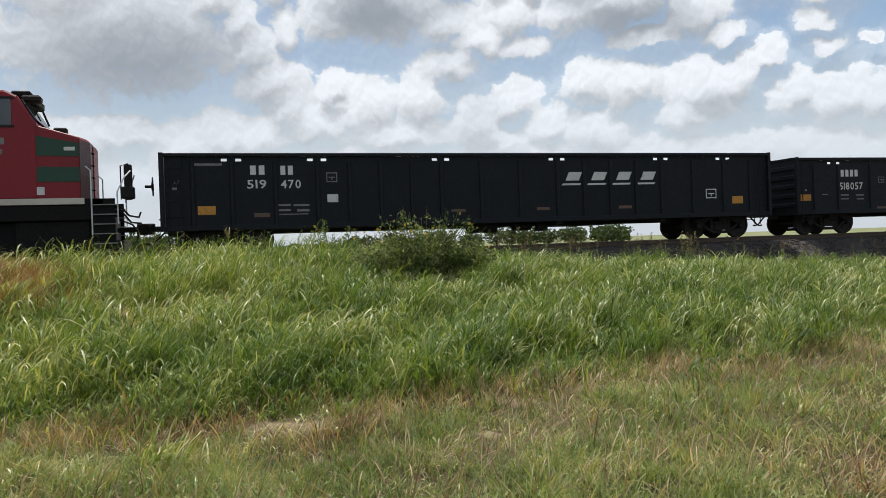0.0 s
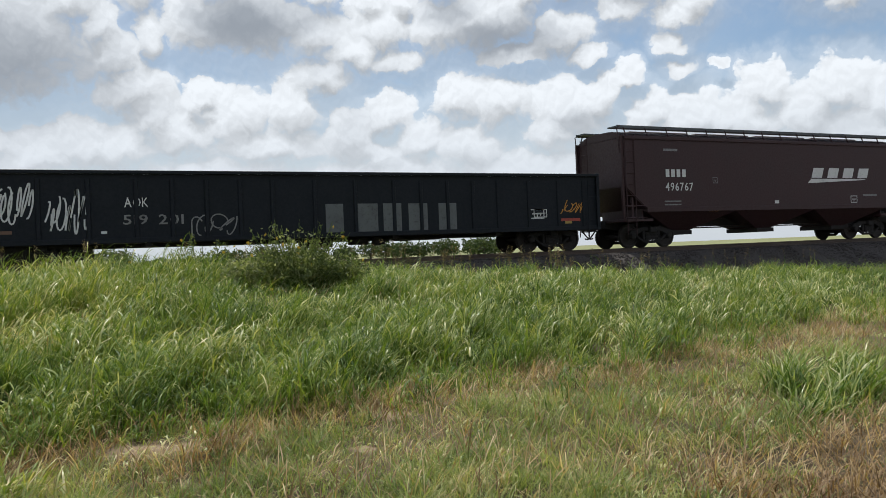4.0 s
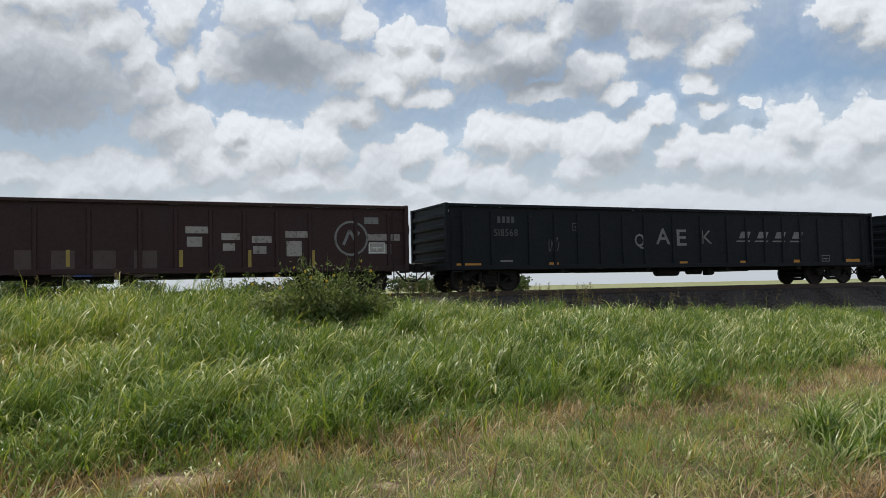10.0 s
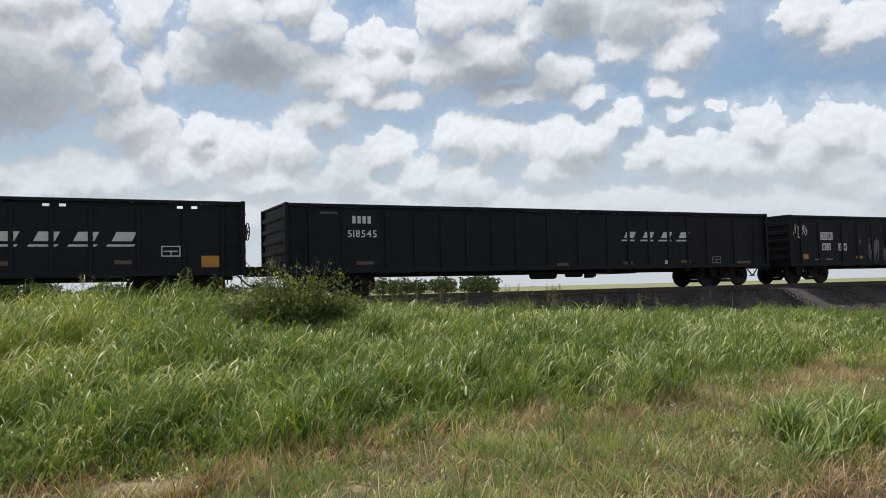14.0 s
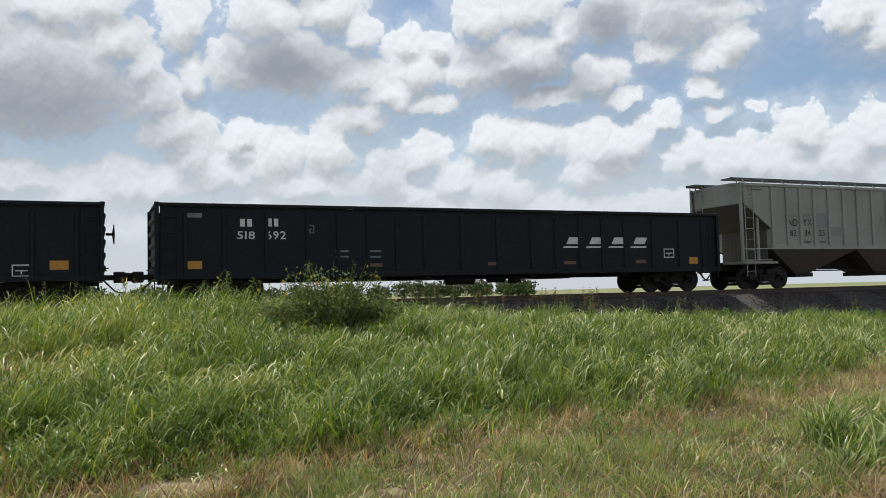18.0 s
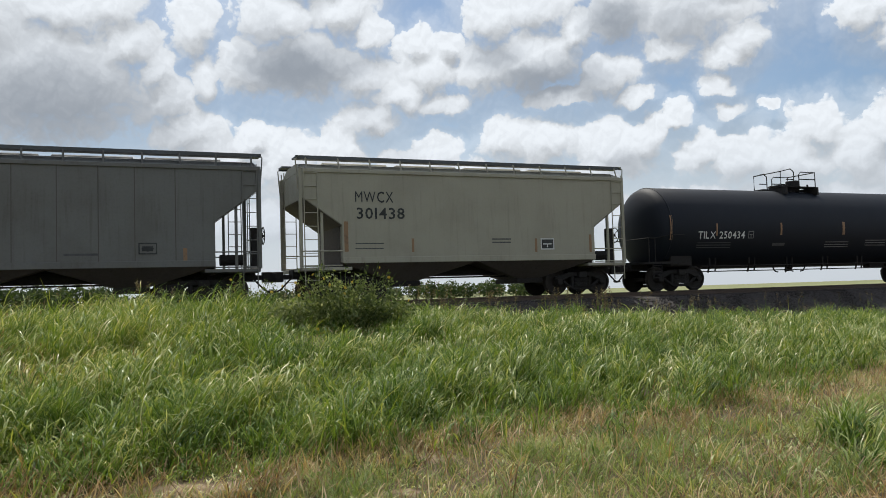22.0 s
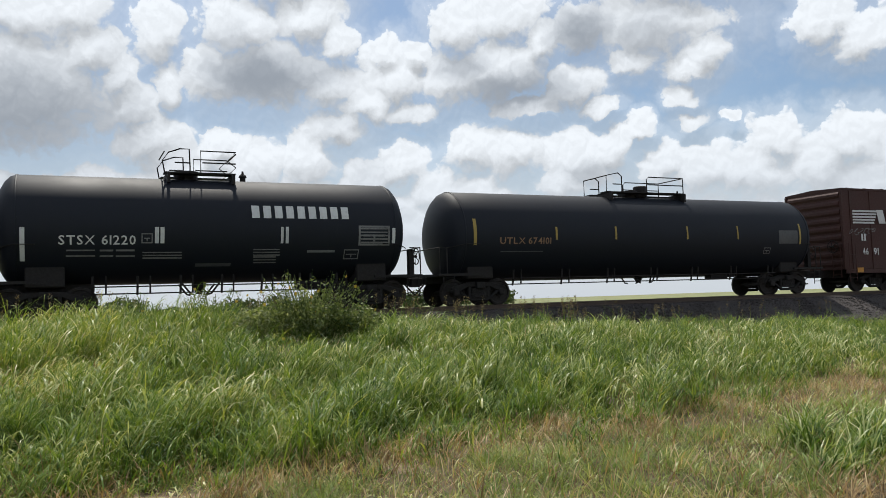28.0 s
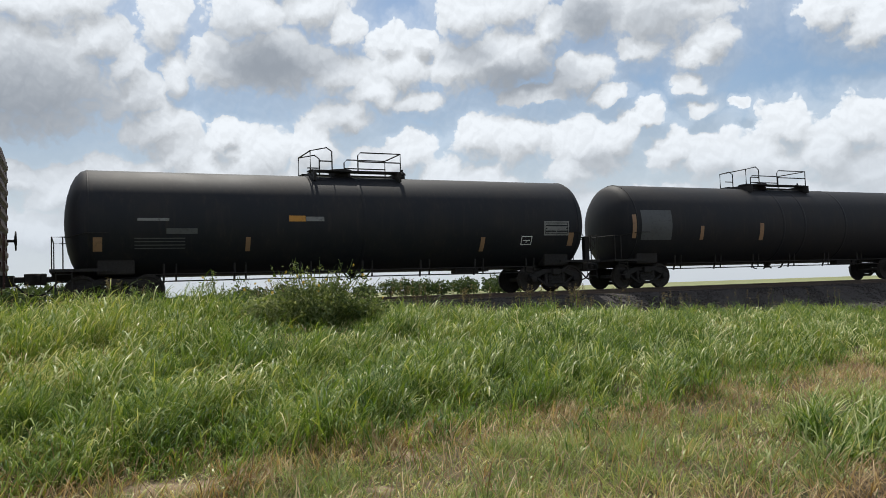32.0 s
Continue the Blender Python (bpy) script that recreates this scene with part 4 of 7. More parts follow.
# ---- covered hoppers ----
def hopper(label, length, low, zb, zm, zd, zt, mat, bays, ribs=(), walkway=0.44, taupe=None, platform=1.1, seams=()):
    car = thing("covered_hopper_car", label, "hopper car", "coupled hopper cars")
    half, w = length / 2, 1.5
    taupe = taupe or mat
    over = 0.42 if ribs else 0.16
    outline = [(-low, zb), (low, zb), (low, zm), (half, zd), (half, zt), (-half, zt), (-half, zd), (-low, zm)]
    bm = bmesh.new()
    prism(bm, outline, -w, w)
    part("body", bm, mat, car, bevel=0.015)
    bm = bmesh.new()
    rise = walkway - 0.14
    roof = ((-w - 0.02, zt), (-w + 0.02, zt + 0.03), (-w + 0.70, zt + rise * 0.92), (-0.40, zt + rise), (0.40, zt + rise), (w - 0.70, zt + rise * 0.92), (w - 0.02, zt + 0.03), (w + 0.02, zt))
    loft(bm, [[(x, y, z) for y, z in roof] for x in (-half, half)])
    part("roof", bm, mat, car)
    for s in (-1, 1):
        part("top_rail", boxes((-half, half, s * (w + 0.022) - 0.027, s * (w + 0.022) + 0.027, zt - 0.09, zt + 0.03)), mat, car, bevel=0.012)
        part("side_sill", boxes((-low, low, s * (w + 0.018) - 0.027, s * (w + 0.018) + 0.027, zb - 0.03, zb + 0.16)), mat, car, bevel=0.01)
    # hatches and running board
    for k in range(4):
        x = (k - 1.5) * length / 4.6
        part("hatch_cover", boxes((x - length / 10.5, x + length / 10.5, -0.34, 0.34, zt + walkway - 0.14, zt + walkway - 0.03)), mat, car, bevel=0.03)
    for s in (-1, 1):
        rb = part("running_board", boxes((-half - over, half + over, s * 1.02 - 0.26, s * 1.02 + 0.26, zt + walkway - 0.05, zt + walkway)), WALKWAY, car, "dark open-grid walkway")
        part("board_edge", boxes((-half - over, half + over, s * 1.30 - 0.02, s * 1.30 + 0.02, zt + walkway - 0.09, zt + walkway + 0.02)), WALKWAY, car)
        n = int(length / 1.05)
        for k in range(n + 1):
            x = -half + 0.15 + (length - 0.3) * k / n
            bm = rods(0.03, [(x, s * 1.46, zt + 0.02), (x, s * 1.31, zt + walkway - 0.05)], n=4)
            part("board_bracket", bm, mat, car)
    for x in ribs:
        for s in (-1, 1):
            part("side_post", boxes((x - 0.055, x + 0.055, s * w - 0.02 if s > 0 else s * w - 0.07, s * w + 0.07 if s > 0 else s * w + 0.02, zb + 0.1, zt - 0.09)), mat, car, bevel=0.012)
    for x in seams:
        part("panel_seam", boxes((x - 0.012, x + 0.012, -w - 0.006, -w + 0.01, zb + 0.16, zt - 0.09)), SEAM, car)
    # funnels
    for k in range(bays):
        pitch = 2 * low / bays
        x = -low + pitch * (k + 0.5)
        bm = bmesh.new()
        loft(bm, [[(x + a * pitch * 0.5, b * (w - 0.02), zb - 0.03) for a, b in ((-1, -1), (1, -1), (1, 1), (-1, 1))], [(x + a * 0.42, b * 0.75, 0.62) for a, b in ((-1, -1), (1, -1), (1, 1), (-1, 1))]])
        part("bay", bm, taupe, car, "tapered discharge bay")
        part("outlet_gate", boxes((x - 0.5, x + 0.5, -0.85, 0.85, 0.46, 0.63), (x + 0.5, x + 0.62, -0.2, 0.2, 0.47, 0.60)), IRON, car)
    part("centre_sill", boxes((-half - 0.1, half + 0.1, -0.3, 0.3, 0.78, 1.08)), IRON, car)
    part("sill_hood", boxes((-low, low, -0.36, 0.36, 1.08, zb)), IRON, car)
    for s in (-1, 1):
        e = s * (half + 0.06)
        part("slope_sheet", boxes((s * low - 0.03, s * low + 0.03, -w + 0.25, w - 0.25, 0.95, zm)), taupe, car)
        # thin taupe plate just below the sloped end of the body
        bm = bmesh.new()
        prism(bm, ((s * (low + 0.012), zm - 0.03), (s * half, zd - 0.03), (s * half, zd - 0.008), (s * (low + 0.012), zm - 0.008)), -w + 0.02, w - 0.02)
        part("slope_plate", bm, taupe, car, "taupe underside of the end slope")
        x0, x1 = sorted((s * (low - 0.3), e))
        part("end_platform", boxes((x0, x1, -w, w, platform - 0.10, platform)), mat, car, bevel=0.01)
        for q in (-1, 1):
            part("corner_post", boxes((e - 0.05, e + 0.05, q * (w - 0.08) - 0.05, q * (w - 0.08) + 0.05, platform, zt + 0.05)), mat, car)
            part("inner_post", boxes((s * (low + 0.62) - 0.04, s * (low + 0.62) + 0.04, q * (w - 0.1) - 0.04, q * (w - 0.1) + 0.04, platform, zm + (zd - zm) * 0.5)), mat, car)
            ladder(car, e - s * 0.30, q * (w + 0.03), 0.5, zt + 0.1, 0.42, mat=mat, rungs=9)
            bm = rods(0.022, [(s * low, q * w, platform + 0.5), (e, q * w, platform + 0.5)], [(s * low, q * w, platform + 0.05), (e, q * w, platform + 0.05)])
            part("platform_rail", bm, mat, car)
        ladder(car, e + s * 0.05, 0.9, platform, zt + 0.2, 0.42, "y", mat)
        bm = rods(0.02, [(e, -1.35, zt + walkway), (e + s * 0.12, -1.35, zt + walkway - 0.1), (e + s * 0.05, -1.35, zt - 0.6)], [(e, 1.35, zt + walkway), (e + s * 0.12, 1.35, zt + walkway - 0.1), (e + s * 0.05, 1.35, zt - 0.6)])
        part("roof_grab", bm, mat, car)
    part("brake_wheel", BRAKE_WHEEL, IRON, car, at=(half + 0.32, -0.5, 2.15))
    part("brake_stand", boxes((half - 0.05, half + 0.16, -0.62, -0.38, 1.0, 2.4)), IRON, car)
    bm = bmesh.new()
    loft(bm, [disc_x(low + 0.2, 0.17, 10, -0.9, platform + 0.28), disc_x(low + 0.9, 0.17, 10, -0.9, platform + 0.28)])
    part("air_reservoir", bm, IRON, car)
    part("brake_pipe", rods(0.03, [(-half, -0.5, 0.75), (-low * 0.6, -0.5, 0.72), (low * 0.6, -0.5, 0.72), (half, -0.5, 0.75)]), IRON, car)
    for s in (-1, 1):
        truck(car, s * (half - 1.55))
    ends(car, half + 0.05)
    return car, (lambda z: -w - 0.003)


# ---- tank cars ----
def tank_car(label, length, top, mat, dome, cage=0, bands=(), bonnet=True):
    car = thing("tank_car", label, "tank car", "coupled tank cars")
    half, r = length / 2, 1.60
    zc = top - r
    bm = bmesh.new()
    rings = []
    n = 56
    for k in range(7):
        a = k / 6 * math.pi / 2
        rings.append((-half - 0.62 * math.cos(a), max(r * math.sin(a), 0.02)))
    rings += [(x, r) for x in np.linspace(-half + 1.5, half - 1.5, 6)]
    for k in range(7):
        a = (1 - k / 6) * math.pi / 2
        rings.append((half + 0.62 * math.cos(a), max(r * math.sin(a), 0.02)))
    loft(bm, [disc_x(x, q, n, 0, zc) for x, q in rings])
    part("tank", bm, mat, car, smooth=True)
    for x in (-half, half, *bands):
        bm = bmesh.new()
        wide = 0.03 if abs(x) > half - 0.1 else 0.06
        loft(bm, [disc_x(x - wide, r + 0.002, n, 0, zc), disc_x(x - wide * 0.6, r + 0.012, n, 0, zc), disc_x(x + wide * 0.6, r + 0.012, n, 0, zc), disc_x(x + wide, r + 0.002, n, 0, zc)])
        part("weld_band", bm, mat, car, smooth=True)
    # dome fittings and railed platform
    x0, x1 = dome
    mid = (x0 + x1) / 2
    part("platform", boxes((x0, x1, -0.75, -0.30, top + 0.10, top + 0.14), (x0, x1, 0.30, 0.75, top + 0.10, top + 0.14)), IRON, car)
    for x in (x0 + 0.1, x1 - 0.1):
        part("platform_support", boxes((x - 0.04, x + 0.04, -0.95, 0.95, top - 0.22, top + 0.10)), IRON, car)
    h = 0.62
    for s in (-1, 1):
        y = s * 0.74
        z = top + 0.12
        lines = [[(x0, y, z), (x0, y, z + h), (x0 + 0.55, y, z + h + 0.12), (x0 + 0.72, y, z + h), (x0 + 0.72, y, z)],
                 [(x1, y, z), (x1, y, z + h), (mid + 0.15, y, z + h), (mid + 0.05, y, z + h - 0.1), (mid + 0.05, y, z)],
                 [(x0 + 0.3, y, z + 0.3), (x0 + 0.72, y, z + 0.3)], [(mid + 0.05, y, z + 0.32), (x1, y, z + 0.32)]]
        if cage == 2:
            lines[0] = [(x0, y, z), (x0 - 0.06, y, z + 0.35), (x0 + 0.12, y, z + 0.6), (x0 + 0.45, y, z + 0.72), (x0 + 0.72, y, z + 0.72), (x0 + 0.74, y, z)]
            lines[1] = [(mid, y, z), (mid, y, z + 0.68), (x1, y, z + 0.68), (x1 - 0.25, y, z + 0.4), (x1, y, z + 0.2), (x1 - 0.2, y, z)]
        for line in lines:
            part("hand_rail", rods(0.022, line), IRON, car)
    for x in (x0, x1):
        part("hand_rail", rods(0.022, [(x, -0.74, top + 0.12 + h), (x, 0.74, top + 0.12 + h)]), IRON, car)
    bm = bmesh.new()
    loft(bm, [disc_z(top - 0.1, 0.36, 18, mid - 0.35), disc_z(top + 0.16, 0.36, 18, mid - 0.35), disc_z(top + 0.18, 0.42, 18, mid - 0.35), disc_z(top + 0.24, 0.40, 18, mid - 0.35)])
    part("manway", bm, IRON, car, "round bolted manway lid")
    bx = mid + 0.45 if cage == 0 else mid - 0.75 if cage == 3 else mid + 0.3
    if bonnet:
        bm = bmesh.new()
        loft(bm, [disc_z(top - 0.1, 0.27, 16, bx), disc_z(top + 0.44, 0.27, 16, bx), disc_z(top + 0.47, 0.24, 16, bx)])
        part("valve_bonnet", bm, IRON, car, "round valve housing")
    bm = bmesh.new()
    vx = x1 + 0.35
    loft(bm, [disc_z(top - 0.05, 0.09, 10, vx), disc_z(top + 0.13, 0.09, 10, vx), disc_z(top + 0.14, 0.13, 10, vx), disc_z(top + 0.20, 0.11, 10, vx), disc_z(top + 0.26, 0.04, 10, vx), disc_z(top + 0.34, 0.03, 10, vx)])
    part("safety_valve", bm, IRON, car)
    # stub sills, saddles, end gear
    tc = half - 0.72
    for s in (-1, 1):
        a, b = sorted((s * (half - 2.0), s * (half + 0.95)))
        part("stub_sill", boxes((a, b, -0.32, 0.32, 0.80, 1.12)), IRON, car)
        part("saddle", boxes((s * tc - 0.5, s * tc + 0.5, -1.15, 1.15, 0.92, zc - r * 0.66)), IRON, car, bevel=0.03)
        a, b = sorted((s * (half + 0.30), s * (half + 0.98)))
        part("end_platform", boxes((a, b, -1.42, 1.42, 1.02, 1.10), (s * (half - 0.2) - 0.5, s * (half - 0.2) + 0.5, -1.42, -1.34, 1.02, 1.10)), IRON, car)
        e = s * (half + 0.92)
        lines = [[(e, y, 1.1), (e, y, 1.98), (s * (half + 0.55), y, 1.98)] for y in (-1.38, 1.38)] + [[(e, -1.38, 1.98), (e, 1.38, 1.98)], [(e - s * 0.28, -1.38, 1.1), (e - s * 0.28, -1.38, 1.98)]]
        part("end_rail", rods(0.02, *lines), IRON, car)
        ladder(car, s * (half + 0.62), -1.44, 0.40, 1.06, 0.40, rungs=3)
        part("grab_line", rods(0.015, [(s * (half + 0.55), -1.05, 1.98), (s * (half + 0.05), -r - 0.06, 2.08), (s * (half - 0.5), -r - 0.05, 2.08)]), IRON, car)
    part("brake_wheel", BRAKE_WHEEL, IRON, car, at=(half + 1.02, -0.8, 1.72))
    part("brake_stand", boxes((half + 0.72, half + 0.9, -0.9, -0.7, 1.1, 1.95)), IRON, car)
    # running pipes below the shell
    part("side_pipe", rods(0.022, [(-half + 1.6, -1.22, 0.90), (half - 1.6, -1.22, 0.90)], [(-half + 1.6, -1.10, 0.70), (half - 1.6, -1.10, 0.70)]), IRON, car)
    for k in range(7):
        x = (k - 3) * (half - 1.8) / 3.1
        part("pipe_hanger", rods(0.035, [(x, -1.22, 1.2), (x, -1.20, 0.92), (x, -1.10, 0.66)]), IRON, car)
        part("pipe_hanger", rods(0.028, [(x + 0.35, -1.16, 1.2), (x + 0.35, -1.10, 0.70)]), IRON, car)
    bm = bmesh.new()
    loft(bm, [disc_z(zc - r + 0.05, 0.22, 12, mid), disc_z(0.86, 0.20, 12, mid), disc_z(0.72, 0.10, 12, mid), disc_z(0.66, 0.10, 12, mid)])
    for s in (-1, 1):
        rod(bm, [(mid + s * 0.55, -0.45, 0.98), (mid + s * 0.3, -0.45, 0.66), (mid + s * 0.2, -0.4, 0.64)], 0.03, 5)
        rod(bm, [(mid + s * 0.55, 0.45, 0.98), (mid + s * 0.3, 0.45, 0.66), (mid + s * 0.2, 0.4, 0.64)], 0.03, 5)
    part("outlet_valve", bm, IRON, car)
    bm = boxes((half * 0.45, half * 0.45 + 0.9, -0.5, -0.15, 0.72, 1.02), (half * 0.45 + 1.0, half * 0.45 + 1.3, -0.5, -0.2, 0.78, 1.0))
    part("brake_cylinder", bm, IRON, car)
    for s in (-1, 1):
        truck(car, s * tc)
    ends(car, half + 0.78)

    def skin(z):
        return -math.sqrt(max(0.02, (r + 0.002) ** 2 - (z - zc) ** 2))
    return car, skin


# ---- boxcar ----
def boxcar(label, length, top, mat):
    car = thing("boxcar", label, "boxcar")
    half, w, floor = length / 2, 1.5, 0.98
    part("body", boxes((-half, half, -w, w, floor, top - 0.14)), mat, car, bevel=0.012)
    bm = bmesh.new()
    roof = ((-w - 0.03, top - 0.16), (-w - 0.03, top - 0.08), (0.0, top), (w + 0.03, top - 0.08), (w + 0.03, top - 0.16))
    loft(bm, [[(x, y, z) for y, z in roof] for x in (-half, half)])
    part("roof", bm, mat, car)
    for k in range(17):
        x = -half + 0.4 + (length - 0.8) * k / 16
        bm = bmesh.new()
        loft(bm, [[(x - 0.05, y, z + d) for y, z, d in ((-w, top - 0.09, 0), (0, top, 0), (w, top - 0.09, 0))] + [(x - 0.05, w, top - 0.06), (x - 0.05, 0, top + 0.035), (x - 0.05, -w, top - 0.06)], [(x + 0.05, y, z + d) for y, z, d in ((-w, top - 0.09, 0), (0, top, 0), (w, top - 0.09, 0))] + [(x + 0.05, w, top - 0.06), (x + 0.05, 0, top + 0.035), (x + 0.05, -w, top - 0.06)]])
        part("roof_rib", bm, mat, car)
    # low side sill, deepest under the doors
    for s in (-1, 1):
        bm = bmesh.new()
        prism(bm, ((-half, floor), (-half, floor - 0.18), (-half + 2.4, floor - 0.18), (-half + 3.2, floor - 0.42), (half - 3.2, floor - 0.42), (half - 2.4, floor - 0.18), (half, floor - 0.18), (half, floor)), s * w - 0.03, s * w + 0.03)
        part("side_sill", bm, mat, car)
        for k in range(15):
            x = -half + 0.5 + (length - 1.0) * k / 14
            if -2.25 < x < 2.25:
                continue
            part("side_post", boxes((x - 0.06, x + 0.06, s * w - 0.025, s * w + 0.025, floor, top - 0.2)), mat, car)
        for dx in (-2.15, 0.02):
            d = part("door", boxes((dx, dx + 2.12, s * (w + 0.02) - 0.025, s * (w + 0.02) + 0.025, floor + 0.04, top - 0.42)), mat, car, "brown plug door panel", bevel=0.01)
            for z in (floor + 0.5, floor + 1.2, floor + 2.2, top - 0.75):
                part("door_brace", boxes((dx + 0.08, dx + 2.04, s * (w + 0.055) - 0.012, s * (w + 0.055) + 0.012, z - 0.06, z + 0.06)), mat, d)
            for x in (dx + 0.55, dx + 1.55):
                part("lock_bar", rods(0.022, [(x, s * (w + 0.09), floor), (x, s * (w + 0.09), top - 0.45)]), mat, d)
            part("door_crank", rods(0.016, [(dx + 1.05 + 0.2 * math.cos(k), s * (w + 0.09), floor + 1.25 + 0.2 * math.sin(k)) for k in np.linspace(0, 6.2832, 13)]), FADED_INK, d, "pale worn crank wheel")
        part("door_track", boxes((-4.2, 4.2, s * (w + 0.05) - 0.04, s * (w + 0.05) + 0.04, top - 0.42, top - 0.34), (-4.2, 4.2, s * (w + 0.05) - 0.04, s * (w + 0.05) + 0.04, floor - 0.04, floor + 0.03)), mat, car)
    for s in (-1, 1):
        for k in range(9):
            z = floor + 0.28 + k * (top - floor - 0.5) / 8.4
            bm = bmesh.new()
            prism(bm, ((s * half, z - 0.15), (s * (half + 0.07), z - 0.05), (s * (half + 0.07), z + 0.05), (s * half, z + 0.15)), -w + 0.12, w - 0.12)
            part("end_rib", bm, mat, car)
        for q in (-1, 1):
            part("corner_post", boxes((s * half - 0.06, s * half + 0.03, q * (w - 0.03) - 0.05, q * (w - 0.03) + 0.05, floor, top - 0.16)), mat, car)
            ladder(car, s * (half - 0.34), q * (w + 0.09), 0.45, 2.1, 0.42, mat=mat, rungs=5)
        ladder(car, s * (half + 0.12), -1.15, 0.6, 2.1, 0.42, "y", mat, 5)
    part("brake_wheel", BRAKE_WHEEL, IRON, car, at=(half + 0.32, 0.4, 2.0))
    part("brake_wheel", BRAKE_WHEEL, IRON, car, at=(-half - 0.12, -1.0, 2.0))
    part("centre_sill", boxes((-half - 0.3, half + 0.3, -0.32, 0.32, 0.66, floor)), IRON, car)
    brake_gear(car, half * 0.6, 0.66)
    for s in (-1, 1):
        truck(car, s * (half - 2.45))
    ends(car, half + 0.25)
    return car, (lambda z: -w - 0.052)


# ---- locomotive, nose to the train ----
def locomotive():
    car = thing("diesel_locomotive", "red diesel locomotive with green stripes and pale sill", "locomotive")
    part("frame", boxes((-22.0, -0.62, -1.5, 1.5, 1.12, 1.55)), LOCO_BLACK, car, bevel=0.02)
    part("sill_stripe", boxes((-22.0, -0.80, -1.535, -1.50, 1.57, 1.74), (-22.0, -0.80, 1.50, 1.535, 1.57, 1.74)), LOCO_WHITE, car)
    part("deck", boxes((-22.0, -0.32, -1.5, 1.5, 1.55, 1.72)), LOCO_BLACK, car)
    bm = bmesh.new()
    plan = ((-2.25, -1.46, 3.86), (-0.88, -1.46, 3.46), (-0.68, -0.95, 3.42), (-0.68, 0.95, 3.42), (-0.88, 1.46, 3.46), (-2.25, 1.46, 3.86))
    loft(bm, [[(x, y, 1.72) for x, y, _ in plan], [(x, y, z - 0.06) for x, y, z in plan], [(x - 0.05, y * 0.96, z) for x, y, z in plan]])
    part("short_hood", bm, LOCO_RED, car, bevel=0.03)
    # greyish pink plates over the red corners and front of the nose
    for s in (-1, 1):
        bm = bmesh.new()
        loft(bm, [[(-0.885, s * 1.468, 1.75), (-0.672, s * 0.925, 1.75), (-0.666, s * 0.925, 1.75), (-0.875, s * 1.47, 1.75)], [(-0.885, s * 1.468, 3.36), (-0.672, s * 0.925, 3.33), (-0.666, s * 0.925, 3.33), (-0.875, s * 1.47, 3.36)]])
        part("nose_panel", bm, NOSE_PINK, car, "greyish pink corner panel of the nose")
    part("front_plate", boxes((-0.68, -0.668, -0.90, 0.90, 1.75, 3.34)), NOSE_PINK, car)
    for z in (2.0, 2.35, 2.7, 3.05):
        part("nose_step", rods(0.014, [(-0.67, -0.86, z), (-0.60, -0.86, z), (-0.60, -0.60, z), (-0.67, -0.60, z)]), LOCO_BLACK, car)
    bm = bmesh.new()
    prism(bm, ((-4.6, 1.72), (-1.95, 1.72), (-1.95, 3.80), (-2.40, 4.55), (-2.7, 4.70), (-4.6, 4.74)), -1.5, 1.5)
    part("cab", bm, LOCO_RED, car, bevel=0.05)
    for s in (-1, 1):
        bm = bmesh.new()
        y = s * 1.47
        prism(bm, ((-2.15, 2.20), (-0.90, 2.20), (-0.90, 2.60), (-2.15, 2.62)), y - 0.008, y + 0.008)
        part("stripe", bm, LOCO_GREEN, car, "dark green stripe")
        bm = bmesh.new()
        prism(bm, ((-2.15, 2.92), (-0.90, 2.90), (-0.90, 3.27), (-2.15, 3.50)), y - 0.008, y + 0.008)
        part("stripe", bm, LOCO_GREEN, car, "dark green stripe")
        part("side_window", boxes((-3.4, -2.55, s * 1.50 - 0.015, s * 1.50 + 0.015, 3.75, 4.45)), GLASS, car)
        for z in (3.68, 4.45):
            part("window_frame", boxes((-3.46, -2.49, s * 1.505 - 0.012, s * 1.505 + 0.012, z, z + 0.07)), IRON, car)
        part("step_well", boxes((-0.62, -0.02, s * 1.45 - 0.05, s * 1.45 + 0.05, 0.45, 1.72)), LOCO_BLACK, car)
        for k in range(5):
            z = 0.45 + k * 0.27
            part("step", boxes((-0.58, 0.02, s * 1.42 - 0.16, s * 1.42 + 0.16, z, z + 0.03)), FADED_INK, car)
        part("hand_rail", rods(0.022, [(-0.62, s * 1.52, 0.7), (-0.62, s * 1.52, 2.5), (-0.75, s * 1.52, 2.62)], [(0.06, s * 1.52, 1.0), (0.05, s * 1.52, 1.9), (0.25, s * 1.3, 2.35), (0.36, s * 0.8, 2.55)]), WHITE_INK, car, "white hand rail")
    part("windshield", [b for b in [bmesh.new()] if not prism(b, ((-1.99, 3.92), (-1.95, 3.92), (-2.30, 4.50), (-2.34, 4.50)), -1.25, 1.25)][0], GLASS, car)
    part("number_box", boxes((-2.62, -2.12, -1.10, 1.10, 4.52, 4.76)), LOCO_BLACK, car, bevel=0.04)
    part("air_horn", boxes((-2.35, -1.85, -1.25, -0.85, 4.42, 4.62)), IRON, car, bevel=0.05)
    part("wiper", rods(0.02, [(-2.28, -1.2, 4.52), (-2.0, -1.15, 4.15), (-1.92, -0.9, 3.95)]), IRON, car)
    # added dark box, fills the see-through gap behind the steps with darkness
    part("battery_box", boxes((-2.6, -0.68, -1.38, -1.05, 0.30, 1.13)), LOCO_BLACK, car, bevel=0.04)
    part("mirror", rods(0.03, [(-2.2, -1.5, 4.3), (-1.75, -1.6, 4.1), (-1.6, -1.6, 3.7)]), IRON, car)
    part("nose_light", boxes((-1.60, -1.25, -1.0, -0.7, 3.58, 3.76)), IRON, car, bevel=0.03)
